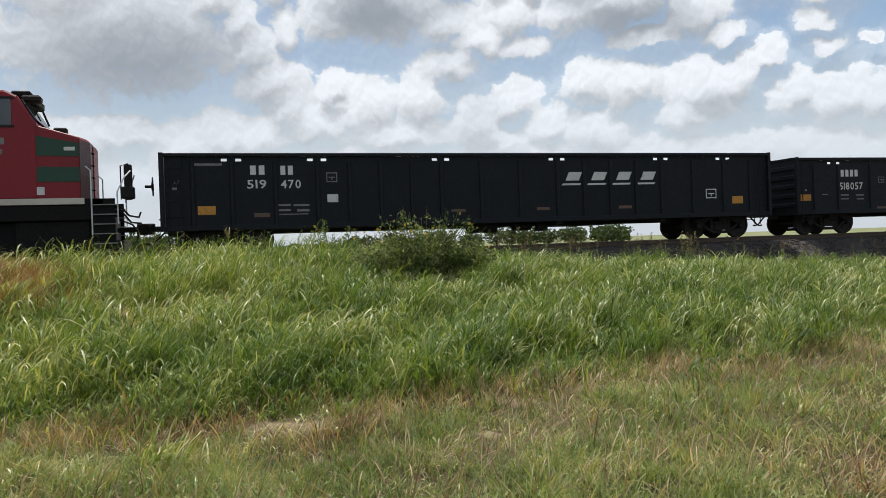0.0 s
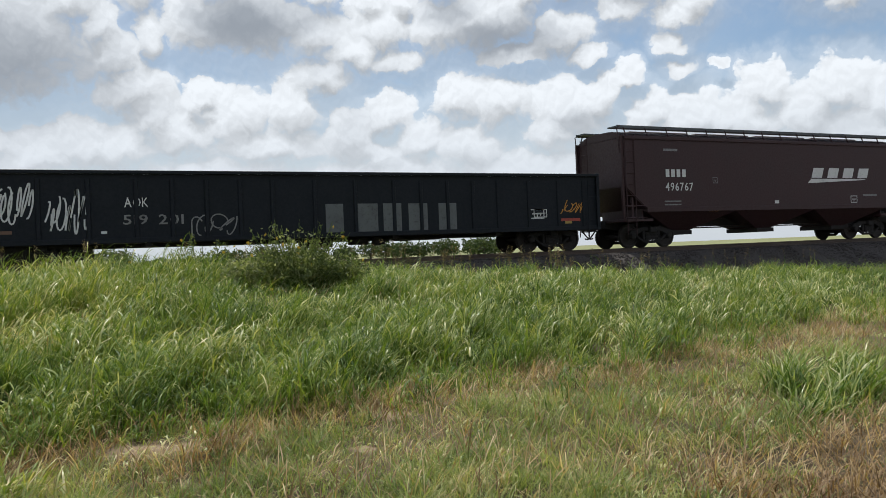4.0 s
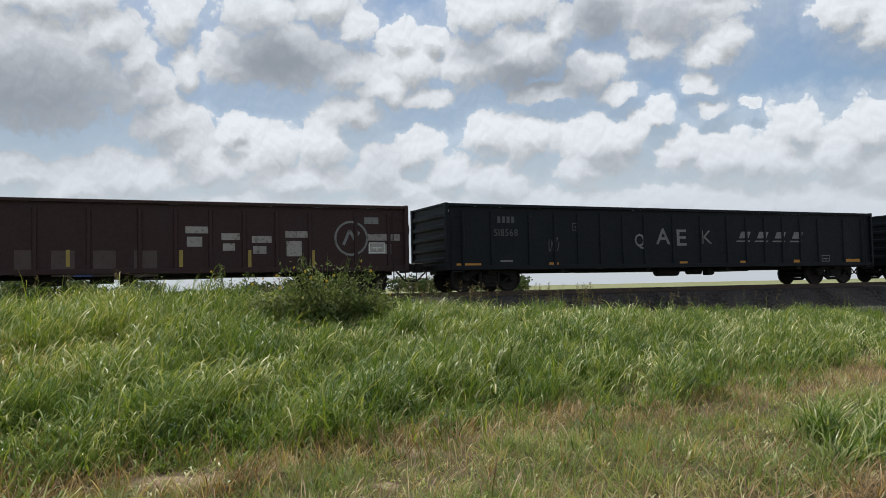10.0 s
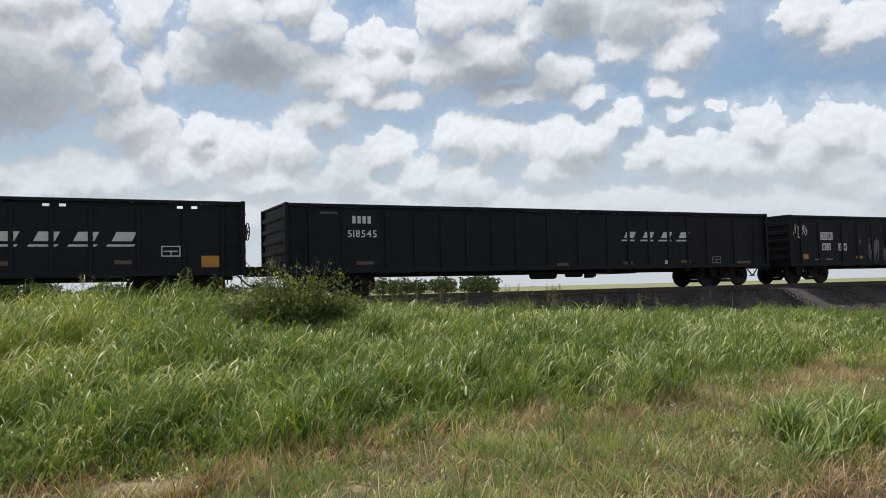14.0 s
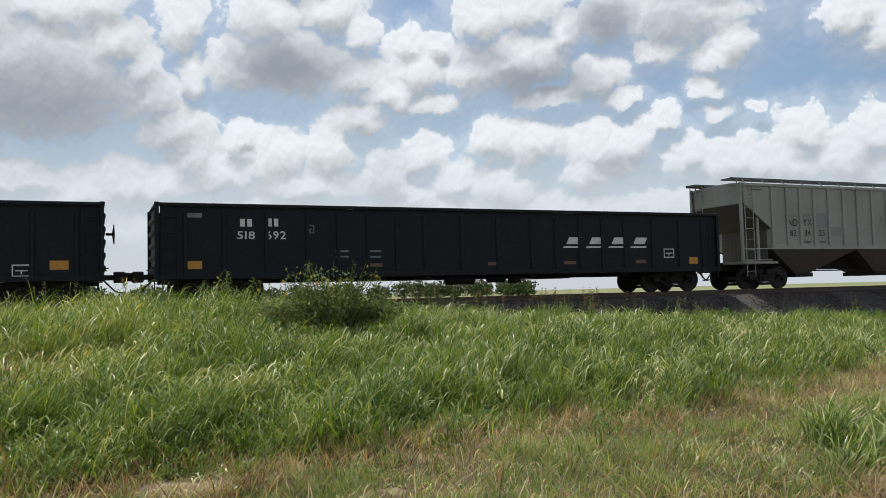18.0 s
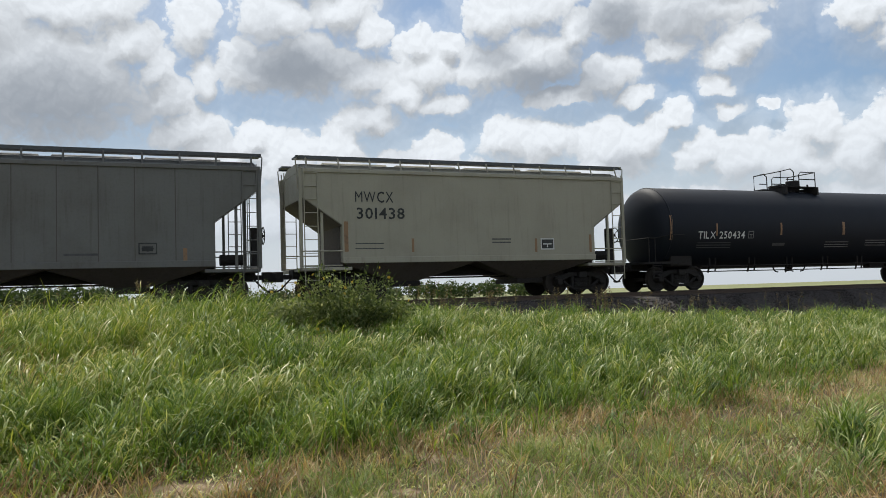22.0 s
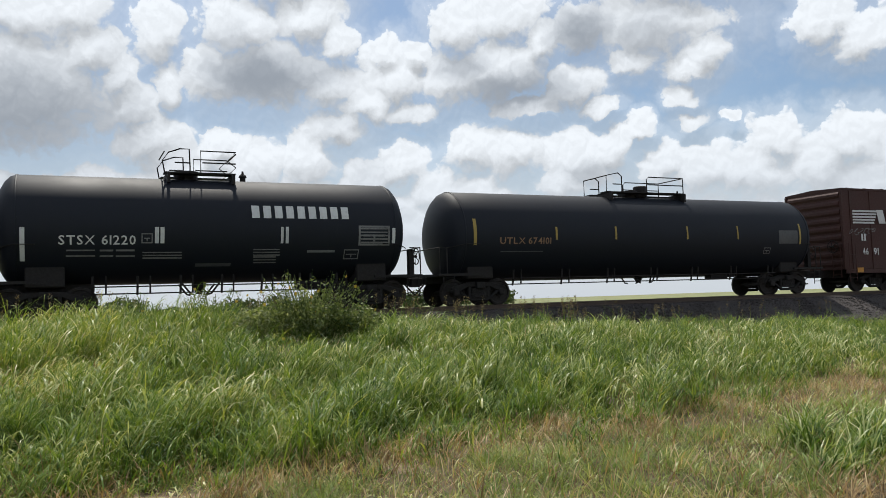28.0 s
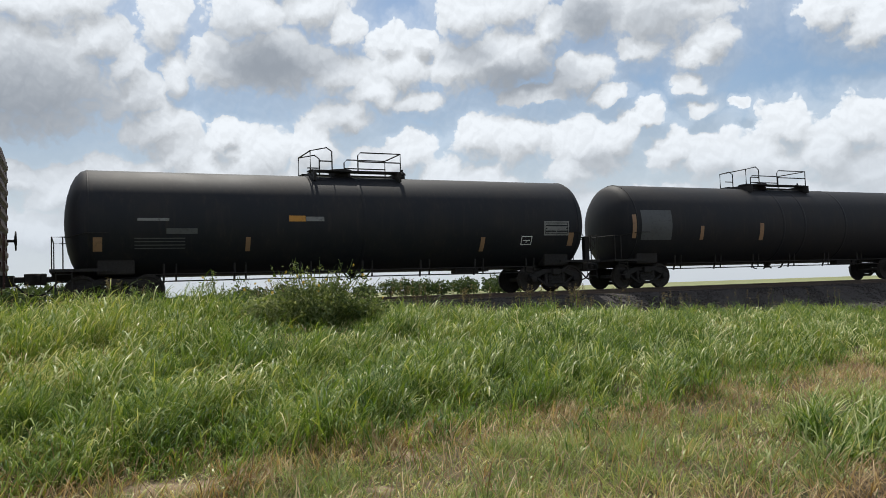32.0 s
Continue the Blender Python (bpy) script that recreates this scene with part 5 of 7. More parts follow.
    part("nose_door", boxes((-0.672, -0.64, -0.4, 0.4, 1.80, 3.30)), LOCO_RED, car, bevel=0.01)
    part("marker_plate", boxes((-1.28, -1.00, -1.490, -1.474, 3.06, 3.16)), WHITE_INK, car)
    part("builder_plate", boxes((-2.12, -1.80, -1.492, -1.474, 1.84, 2.06)), WHITE_INK, car)
    side = (car, lambda z: -1.502)
    for q in ((-4.1, -2.75, 3.22, 3.40), (-4.0, -2.80, 2.95, 3.10)):
        bar(side, *q, FADED_INK)
    part("long_hood", boxes((-20.6, -4.6, -1.0, 1.0, 1.72, 4.5)), LOCO_RED, car, bevel=0.05)
    part("fuel_tank", boxes((-13.5, -8.0, -1.35, 1.35, 0.35, 1.12)), LOCO_BLACK, car, bevel=0.08)
    part("pilot", boxes((-0.30, -0.12, -1.4, 1.4, 0.30, 1.25), (-0.12, 0.16, -1.35, 1.35, 0.14, 0.55)), IRON, car, bevel=0.03)
    part("brake_stand", boxes((0.18, 0.40, -0.72, -0.48, 1.72, 2.75), (0.10, 0.46, -0.80, -0.42, 1.75, 2.1)), IRON, car, bevel=0.03)
    part("hand_rail", rods(0.022, [(0.10, -0.8, 1.72), (0.10, -0.8, 2.7), (0.30, -0.8, 2.75), (0.30, 0.8, 2.75), (0.10, 0.8, 2.7), (0.10, 0.8, 1.72)]), IRON, car)
    for y in (-0.5, -0.38, -0.26):
        part("brake_hose", rods(0.028, [(0.0, y, 1.15), (0.35, y, 1.0), (0.52, y, 0.7), (0.45, y, 0.5)]), IRON, car)
    part("jumper_cable", rods(0.03, [(0.05, -0.9, 1.55), (0.3, -0.85, 1.25), (0.55, -0.7, 1.2), (0.6, -0.6, 1.35)], [(0.05, -1.0, 1.45), (0.35, -0.95, 1.05), (0.62, -0.75, 1.02)]), IRON, car)
    o = part("coupler", COUPLER, IRON, car, at=(-0.1, 0, 0))
    for x in (-3.6, -19.6):
        for s in (-1, 1):
            bm = bmesh.new()
            prism(bm, ((x - 2.4, 0.30), (x - 1.9, 0.20), (x + 1.9, 0.20), (x + 2.4, 0.30), (x + 2.4, 0.95), (x + 1.4, 1.10), (x - 1.4, 1.10), (x - 2.4, 0.95)), s * 1.12 - 0.08, s * 1.12 + 0.08)
            part("truck_frame", bm, LOCO_BLACK, car, "heavy cast locomotive truck frame", bevel=0.03)
        truck(car, x - 0.95), truck(car, x + 0.95)
    part("side_tank", boxes((-8.0, -5.9, -1.45, -1.1, 0.45, 1.12)), IRON, car, bevel=0.05)
    return car


# ---- the train, from the locomotive back: thing and its place when the train has gone nothing ----
CARS = []
CARS.append((locomotive(), -187.73))
c = gondola("dark green-black steel gondola with white lettering and slotted top", 20.64, 2.98, GREEN_BLACK, (2.0, 5.9, 8.4), brake=-1)
blocks(c, 2, -7.89, -7.39, 2.35, 2.62, WHITE_INK, 0.0)
blocks(c, 2, -7.01, -6.57, 2.34, 2.61, WHITE_INK, 0.0)
words(c, '519', -7.97, -7.41, 1.95, 2.20, WHITE_INK)
words(c, '470', -6.99, -6.40, 1.94, 2.19, WHITE_INK)
bar(c, -7.10, -6.72, 1.41, 1.47, FADED_INK)
bar(c, -6.64, -6.17, 1.40, 1.46, FADED_INK)
bar(c, -7.10, -6.72, 1.26, 1.32, FADED_INK)
bar(c, -6.54, -6.17, 1.24, 1.31, FADED_INK)
bar(c, -7.11, -6.21, 1.15, 1.18, FADED_INK)
bar(c, -9.38, -8.88, 1.20, 1.45, ORANGE_TAPE)
bar(c, -7.79, -7.34, 1.10, 1.22, RUST_TAPE)
bar(c, -5.62, -5.29, 1.50, 1.74, WHITE_INK)
stencil_box(c, -5.63, -5.30, 2.11, 2.40, FADED_INK)
stencil_box(c, 7.66, 8.09, 1.40, 1.73, WHITE_INK)
bar(c, 8.74, 9.19, 1.20, 1.46, ORANGE_TAPE)
bar(c, -1.70, -1.23, 1.12, 1.21, RUST_TAPE)
bar(c, 1.24, 1.68, 1.12, 1.21, RUST_TAPE)
bar(c, 4.24, 4.73, 1.11, 1.21, RUST_TAPE)
spaced_logo(c, 2.20, 5.63, 1.92, 2.35, WHITE_INK)
bar(c, -9.44, -8.67, 2.62, 2.69, FADED_INK)
bar(c, -10.06, -9.93, 1.93, 2.00, FADED_INK)
scrawl(c, -10.04, -9.88, 2.03, 2.22, FADED_INK, 3)
CARS.append((c[0], -176.15))

c = gondola("dark green gondola with white lettering and orange tags", 20.49, 2.81, GREEN_BLACK, (2.0, 4.9, 8.6), outer=6.92)
blocks(c, 4, -8.31, -7.46, 2.11, 2.36, WHITE_INK, 0.0)
words(c, '518057', -8.36, -7.29, 1.63, 1.89, WHITE_INK)
bar(c, -8.31, -7.95, 1.40, 1.45, FADED_INK)
bar(c, -7.62, -7.24, 1.39, 1.44, FADED_INK)
bar(c, -8.32, -7.95, 1.26, 1.30, FADED_INK)
bar(c, -7.58, -7.25, 1.25, 1.29, FADED_INK)
bar(c, -10.12, -9.65, 1.24, 1.47, ORANGE_TAPE)
stencil_box(c, -6.55, -6.28, 1.87, 2.09, FADED_INK)
spaced_logo(c, 3.08, 6.64, 1.85, 2.24, WHITE_INK)
stencil_box(c, 7.43, 7.91, 1.33, 1.72, WHITE_INK)
bar(c, 9.54, 9.92, 1.23, 1.44, ORANGE_TAPE)
bar(c, -9.50, -9.24, 0.81, 0.86, RUST_TAPE)
bar(c, -6.65, -6.21, 0.89, 0.97, RUST_TAPE)
bar(c, -1.82, -1.40, 0.81, 0.88, RUST_TAPE)
bar(c, 1.23, 1.70, 0.86, 0.92, RUST_TAPE)
bar(c, -9.92, -9.84, 1.59, 1.66, FADED_INK)
bar(c, -9.15, -8.89, 1.44, 1.47, FADED_INK)
CARS.append((c[0], -154.36))

c = gondola("dark gondola with white graffiti scrawls and grey patches", 20.31, 2.79, GREEN_BLACK, ())
scrawl(c, -10.03, -8.50, 1.33, 2.43, WHITE_INK, 11)
scrawl(c, -8.25, -7.12, 0.94, 2.26, WHITE_INK, 9)
words(c, 'AOK', -6.22, -5.58, 1.76, 2.03, WHITE_INK)
words(c, '519', -6.26, -5.60, 1.27, 1.54, FADED_INK)
words(c, '201', -5.31, -4.62, 1.26, 1.54, FADED_INK)
bar(c, -10.02, -9.04, 1.06, 1.15, RUST_TAPE)
bar(c, -0.33, 0.25, 0.84, 1.79, GREY_PATCH)
bar(c, 0.74, 1.42, 0.82, 1.79, GREY_PATCH)
bar(c, 1.61, 2.25, 0.81, 1.79, GREY_PATCH)
bar(c, 2.50, 3.19, 0.79, 1.78, GREY_PATCH)
bar(c, 3.60, 4.27, 0.77, 1.78, GREY_PATCH)
stencil_box(c, 7.34, 7.90, 1.23, 1.53, WHITE_INK)
stencil_box(c, 7.18, 7.78, 1.19, 1.53, WHITE_INK)
bar(c, 8.50, 9.33, 1.08, 1.18, RED_INK)
scrawl(c, 8.43, 9.49, 1.30, 1.84, ORANGE_TAPE, 6)
bar(c, 8.67, 8.97, 0.99, 1.09, YELLOW_TAPE)
bar(c, -6.84, -6.69, 1.02, 1.09, WHITE_INK)
scrawl(c, -4.40, -3.09, 0.91, 1.57, FADED_INK, 6)
CARS.append((c[0], -132.73))

c = hopper("brown covered hopper with large slanted white emblem", 15.77, 6.9, 1.38, 1.50, 2.35, 4.22, HOPPER_BROWN, 3)
blocks(c, 4, -5.94, -4.84, 2.70, 3.00, WHITE_INK, 0.0)
words(c, '496767', -5.95, -4.55, 2.17, 2.48, WHITE_INK)
blocks(c, 4, 2.07, 5.96, 2.70, 3.13, WHITE_INK, 0.35)
wedge(c, 1.90, 5.70, 2.47, 2.66, WHITE_INK)
stencil_box(c, -3.51, -3.26, 2.46, 2.71, FADED_INK)
bar(c, -6.02, -5.18, 1.73, 1.78, FADED_INK)
bar(c, -6.02, -5.19, 1.60, 1.65, FADED_INK)
stencil_box(c, 4.59, 5.01, 1.61, 1.92, WHITE_INK)
bar(c, -0.10, 0.15, 1.62, 1.75, WHITE_INK)
bar(c, 5.40, 6.35, 1.90, 1.98, FADED_INK)
bar(c, -5.99, -5.29, 3.71, 3.80, FADED_INK)
bar(c, -6.49, -5.95, 1.36, 1.45, ORANGE_TAPE)
bar(c, -3.75, -3.30, 1.34, 1.43, ORANGE_TAPE)
bar(c, -1.52, -1.04, 1.36, 1.46, ORANGE_TAPE)
bar(c, 1.03, 1.50, 1.37, 1.47, ORANGE_TAPE)
bar(c, 3.35, 3.84, 1.37, 1.48, ORANGE_TAPE)
bar(c, 5.84, 6.30, 1.38, 1.50, ORANGE_TAPE)
CARS.append((c[0], -113.41))

c = gondola("dark green gondola with a thin sprayed line along it", 20.43, 2.94, GREEN_BLACK, (2.0, 5.3, 8.4))
blocks(c, 2, -8.00, -7.54, 2.26, 2.50, WHITE_INK, 0.0)
blocks(c, 2, -7.21, -6.80, 2.27, 2.51, WHITE_INK, 0.0)
words(c, '518', -8.04, -7.54, 1.89, 2.13, WHITE_INK)
words(c, '889', -7.21, -6.65, 1.88, 2.13, WHITE_INK)
stencil_box(c, -6.00, -5.76, 2.08, 2.32, FADED_INK)
bar(c, -9.56, -9.13, 1.00, 1.20, ORANGE_TAPE)
spaced_logo(c, 3.35, 6.83, 1.64, 2.00, WHITE_INK)
stencil_box(c, 7.63, 8.03, 1.26, 1.60, WHITE_INK)
bar(c, -5.06, -3.64, 1.48, 1.54, FADED_INK)
bar(c, -9.60, -9.16, 2.49, 2.58, FADED_INK)
bar(c, -7.09, -6.67, 1.03, 1.14, ORANGE_TAPE)
bar(c, 0.12, 0.55, 1.04, 1.16, ORANGE_TAPE)
bar(c, 3.21, 3.65, 1.06, 1.18, ORANGE_TAPE)
bar(c, 6.41, 6.79, 1.05, 1.17, ORANGE_TAPE)
painted_line(c, -9.6, 10.0, 1.21, FADED_INK)
scrawl(c, -6.13, -5.81, 0.76, 1.78, FADED_INK, 2)
scrawl(c, -4.03, -3.65, 0.72, 1.77, FADED_INK, 2)
scrawl(c, -2.96, -2.65, 0.70, 1.77, FADED_INK, 2)
scrawl(c, -1.92, -1.64, 0.68, 1.76, FADED_INK, 2)
scrawl(c, -0.98, -0.62, 0.66, 1.76, FADED_INK, 2)
scrawl(c, 1.21, 1.57, 0.62, 1.75, FADED_INK, 2)
scrawl(c, 2.11, 2.45, 0.61, 1.75, FADED_INK, 2)
scrawl(c, 7.49, 7.90, 0.51, 1.73, FADED_INK, 2)
CARS.append((c[0], -93.85))

c = gondola("brown-red gondola with worn white panels and yellow strips", 20.27, 2.83, BROWN, (), outer=6.92)
blocks(c, 4, -8.21, -6.98, 2.17, 2.42, FADED_INK, 0.0)
words(c, '517940', -8.21, -7.02, 1.68, 1.93, FADED_INK)
bar(c, -4.87, -4.76, 1.00, 1.44, YELLOW_TAPE)
bar(c, 0.10, 0.20, 0.95, 1.42, YELLOW_TAPE)
bar(c, 3.06, 3.17, 0.92, 1.41, YELLOW_TAPE)
bar(c, 5.03, 5.13, 0.90, 1.41, YELLOW_TAPE)
bar(c, 6.97, 7.07, 0.88, 1.40, YELLOW_TAPE)
bar(c, -10.15, -10.06, 1.06, 1.88, RUST_TAPE)
bar(c, 3.24, 3.88, 1.90, 2.10, WORN_WHITE)
bar(c, 3.28, 3.71, 1.51, 1.80, WORN_WHITE)
bar(c, 4.26, 4.80, 1.71, 1.91, WORN_WHITE)
bar(c, 4.30, 4.65, 1.39, 1.61, WORN_WHITE)
bar(c, 5.15, 5.74, 1.63, 1.83, WORN_WHITE)
bar(c, 5.18, 5.58, 1.30, 1.53, WORN_WHITE)
bar(c, 6.16, 6.85, 1.79, 1.99, WORN_WHITE)
bar(c, 6.19, 6.66, 1.22, 1.69, WORN_WHITE)
bar(c, 8.77, 9.88, 1.71, 1.92, WORN_WHITE)
bar(c, 8.81, 9.58, 1.29, 1.60, WORN_WHITE)
bar(c, -6.49, -6.01, 0.78, 1.43, DULL_PATCH)
bar(c, -5.72, -5.23, 0.77, 1.42, DULL_PATCH)
bar(c, -4.92, -4.42, 0.76, 1.42, DULL_PATCH)
bar(c, -4.02, -3.51, 0.75, 1.42, DULL_PATCH)
bar(c, -3.10, -2.56, 0.73, 1.41, DULL_PATCH)
bar(c, -2.14, -1.60, 0.72, 1.41, DULL_PATCH)
bar(c, -1.16, -0.60, 0.71, 1.41, DULL_PATCH)
bar(c, -0.26, 0.32, 0.69, 1.40, DULL_PATCH)
bar(c, 0.78, 1.37, 0.68, 1.40, DULL_PATCH)
bar(c, 1.84, 2.46, 0.66, 1.40, DULL_PATCH)
ring(c, 8.25, 1.78, 0.52, FADED_INK)
stencil_box(c, 8.83, 9.36, 1.31, 1.65, WHITE_INK)
bar(c, 0.29, 0.77, 0.67, 0.84, BLUE_INK)
bar(c, 8.69, 9.16, 2.24, 2.45, FADED_INK)
CARS.append((c[0], -72.16))

c = gondola("black gondola with four large thin chalked letters", 20.13, 2.97, GREEN_BLACK, (), outer=6.92)
blocks(c, 4, -8.19, -7.47, 2.34, 2.56, DIM_INK, 0.0)
words(c, '518568', -8.31, -7.39, 1.89, 2.13, DIM_INK)
words(c, 'Q', -2.46, -2.01, 1.54, 2.01, FADED_INK)
words(c, 'A', -1.48, -0.81, 1.63, 2.22, FADED_INK)
words(c, 'E', -0.50, -0.04, 1.58, 2.19, FADED_INK)
words(c, 'K', 0.70, 1.22, 1.65, 2.17, FADED_INK)
spaced_logo(c, 2.50, 5.99, 1.72, 2.13, FADED_INK)
bar(c, -9.74, -8.83, 0.85, 0.96, ORANGE_TAPE)
bar(c, -0.39, -0.02, 0.84, 0.97, ORANGE_TAPE)
bar(c, 2.62, 3.05, 0.85, 0.98, ORANGE_TAPE)
bar(c, 5.49, 5.96, 0.86, 1.00, ORANGE_TAPE)
bar(c, 8.42, 9.34, 0.87, 1.02, ORANGE_TAPE)
bar(c, -6.15, -5.76, 0.86, 0.97, ORANGE_TAPE)
stencil_box(c, 7.08, 7.52, 0.92, 1.18, FADED_INK)
stencil_box(c, -5.16, -4.90, 2.10, 2.37, DIM_INK)
scrawl(c, -6.15, -5.74, 1.37, 1.94, DIM_INK, 4)
bar(c, -8.09, -7.60, 1.00, 1.06, FADED_INK)
bar(c, -10.16, -9.98, 2.69, 2.75, WHITE_INK)
CARS.append((c[0], -50.53))

c = gondola("black gondola with split white numbers and orange tags", 20.27, 2.93, GREEN_BLACK, (2.0, 5.0, 8.5))
blocks(c, 2, -7.87, -7.41, 2.28, 2.53, WHITE_INK, 0.0)
blocks(c, 2, -7.09, -6.69, 2.29, 2.54, WHITE_INK, 0.0)
words(c, '518', -7.96, -7.44, 1.89, 2.15, WHITE_INK)
words(c, '831', -7.10, -6.55, 1.89, 2.16, WHITE_INK)
bar(c, -9.46, -8.99, 1.02, 1.22, ORANGE_TAPE)
stencil_box(c, -5.89, -5.63, 2.09, 2.35, FADED_INK)
spaced_logo(c, 3.41, 7.04, 1.59, 2.00, WHITE_INK)
stencil_box(c, 7.77, 8.30, 1.30, 1.61, WHITE_INK)
bar(c, 8.89, 9.40, 0.98, 1.32, ORANGE_TAPE)
bar(c, -5.00, -4.54, 1.49, 1.55, FADED_INK)
bar(c, -3.96, -3.49, 1.49, 1.55, FADED_INK)
bar(c, -5.00, -4.55, 1.31, 1.37, FADED_INK)
bar(c, -3.97, -3.50, 1.31, 1.37, FADED_INK)
bar(c, -9.41, -8.97, 2.52, 2.63, FADED_INK)
bar(c, -7.05, -6.58, 1.06, 1.16, RUST_TAPE)
bar(c, -3.93, -3.46, 1.06, 1.16, RUST_TAPE)
bar(c, -0.86, -0.34, 1.07, 1.18, RUST_TAPE)
bar(c, 3.39, 3.91, 1.08, 1.20, RUST_TAPE)
bar(c, 6.52, 6.97, 1.09, 1.20, RUST_TAPE)
CARS.append((c[0], -28.94))

c = gondola("black gondola with contiguous white number and plain sides", 20.41, 2.94, GREEN_BLACK, (), outer=6.92)
blocks(c, 4, -8.10, -7.41, 2.33, 2.57, WHITE_INK, 0.0)
words(c, '518545', -8.25, -7.26, 1.89, 2.12, WHITE_INK)
spaced_logo(c, 2.67, 5.95, 1.79, 2.15, WHITE_INK)
stencil_box(c, 7.16, 7.62, 0.92, 1.18, FADED_INK)
bar(c, -9.16, -8.57, 2.62, 2.70, DIM_INK)
bar(c, 4.71, 4.94, 0.91, 1.05, WHITE_INK)
bar(c, -9.65, -9.39, 0.89, 0.98, RUST_TAPE)
bar(c, -7.97, -7.39, 1.01, 1.11, RUST_TAPE)
bar(c, -0.32, 0.19, 0.88, 0.99, RUST_TAPE)
bar(c, 5.54, 6.03, 0.94, 1.06, RUST_TAPE)
bar(c, 2.69, 3.14, 0.91, 1.02, RUST_TAPE)
bar(c, 8.51, 9.25, 0.87, 1.00, RUST_TAPE)
CARS.append((c[0], -7.27))

c = gondola("black gondola with white number plates and graffiti", 20.34, 2.93, GREEN_BLACK, (), outer=6.92)
bar(c, -8.41, -7.52, 1.88, 2.21, WHITE_PLATE)
words(c, 'COER', -8.36, -7.57, 1.93, 2.16, BLACK_INK)
bar(c, -8.22, -7.67, 1.42, 1.73, WHITE_PLATE)
words(c, '802', -8.18, -7.71, 1.46, 1.68, BLACK_INK)
bar(c, -7.17, -6.63, 1.41, 1.73, WHITE_PLATE)
words(c, '334', -7.13, -6.67, 1.46, 1.68, BLACK_INK)
stencil_box(c, -5.93, -5.70, 1.69, 1.94, FADED_INK)
scrawl(c, -5.21, -4.50, 0.85, 2.01, FADED_INK, 9)
scrawl(c, -4.17, -3.43, 0.92, 1.59, FADED_INK, 12)
scrawl(c, -1.96, -1.33, 1.24, 2.02, DIM_INK, 8)
scrawl(c, -10.01, -9.13, 1.91, 2.52, WHITE_INK, 9)
bar(c, -9.54, -9.10, 1.05, 1.26, ORANGE_TAPE)
bar(c, -6.05, -5.61, 1.05, 1.17, ORANGE_TAPE)
bar(c, -2.92, -2.44, 1.05, 1.17, ORANGE_TAPE)
bar(c, 0.08, 0.58, 1.05, 1.17, ORANGE_TAPE)
bar(c, 2.34, 2.75, 1.06, 1.19, ORANGE_TAPE)
bar(c, 5.44, 5.89, 1.06, 1.20, ORANGE_TAPE)
bar(c, 8.83, 9.30, 1.06, 1.31, ORANGE_TAPE)
stencil_box(c, 7.92, 8.38, 0.88, 1.21, WHITE_INK)
bar(c, -8.69, -8.27, 1.00, 1.06, FADED_INK)
bar(c, -7.99, -7.58, 0.99, 1.06, FADED_INK)
bar(c, -8.69, -8.27, 0.85, 0.89, FADED_INK)
bar(c, -7.99, -7.59, 0.84, 0.88, FADED_INK)
scrawl(c, 6.47, 6.94, 1.86, 2.14, FADED_INK, 3)
bar(c, 6.52, 6.80, 0.84, 0.96, WHITE_INK)
CARS.append((c[0], 14.53))

c = gondola("black gondola with white lettering next to grey hopper", 20.50, 2.96, GREEN_BLACK, ())
blocks(c, 2, -7.95, -7.52, 2.29, 2.52, WHITE_INK, 0.0)
blocks(c, 2, -7.13, -6.74, 2.30, 2.54, WHITE_INK, 0.0)
words(c, '518', -8.02, -7.49, 1.92, 2.15, WHITE_INK)
words(c, '692', -7.16, -6.56, 1.92, 2.16, WHITE_INK)
stencil_box(c, -5.96, -5.68, 2.10, 2.36, FADED_INK)
bar(c, -9.52, -9.03, 1.04, 1.27, ORANGE_TAPE)
spaced_logo(c, 3.31, 6.85, 1.64, 2.02, WHITE_INK)
stencil_box(c, 7.65, 8.13, 1.27, 1.61, WHITE_INK)
bar(c, 8.84, 9.24, 1.03, 1.29, ORANGE_TAPE)
bar(c, -5.01, -4.59, 1.52, 1.57, FADED_INK)
bar(c, -4.00, -3.51, 1.52, 1.57, FADED_INK)
bar(c, -5.01, -4.59, 1.35, 1.40, FADED_INK)
bar(c, -4.00, -3.51, 1.34, 1.39, FADED_INK)
bar(c, -9.46, -9.02, 2.54, 2.67, FADED_INK)
bar(c, -3.91, -3.48, 1.05, 1.16, RUST_TAPE)
bar(c, 0.28, 0.71, 1.05, 1.16, RUST_TAPE)
bar(c, 3.28, 3.79, 1.06, 1.18, RUST_TAPE)
bar(c, 6.36, 6.81, 1.07, 1.20, RUST_TAPE)
CARS.append((c[0], 36.39))

c = hopper("grey-green ribbed hopper with rust stains and patches", 17.09, 7.15, 1.60, 2.42, 3.42, 4.19, GREY_GREEN, 3, ribs=(-7.09, -6.3, -5.58, -4.8, -3.97, -3.11, -2.28, -1.39, -0.49, 0.40, 1.37, 2.28, 3.22, 3.96, 4.73, 5.42, 6.2, 7.0), walkway=0.24, taupe=TAUPE)
words(c, 'ND', -6.23, -5.72, 2.52, 2.82, BLACK_INK)
words(c, 'YX', -5.41, -4.94, 2.53, 2.83, BLACK_INK)
words(c, '82', -6.15, -5.81, 2.12, 2.36, BLACK_INK)
words(c, '34', -5.35, -5.02, 2.12, 2.37, BLACK_INK)
words(c, '25', -4.56, -4.22, 2.13, 2.38, BLACK_INK)
bar(c, -4.72, -4.02, 2.45, 3.06, CYAN_PATCH)
bar(c, -5.41, -4.99, 2.88, 3.04, CYAN_PATCH)
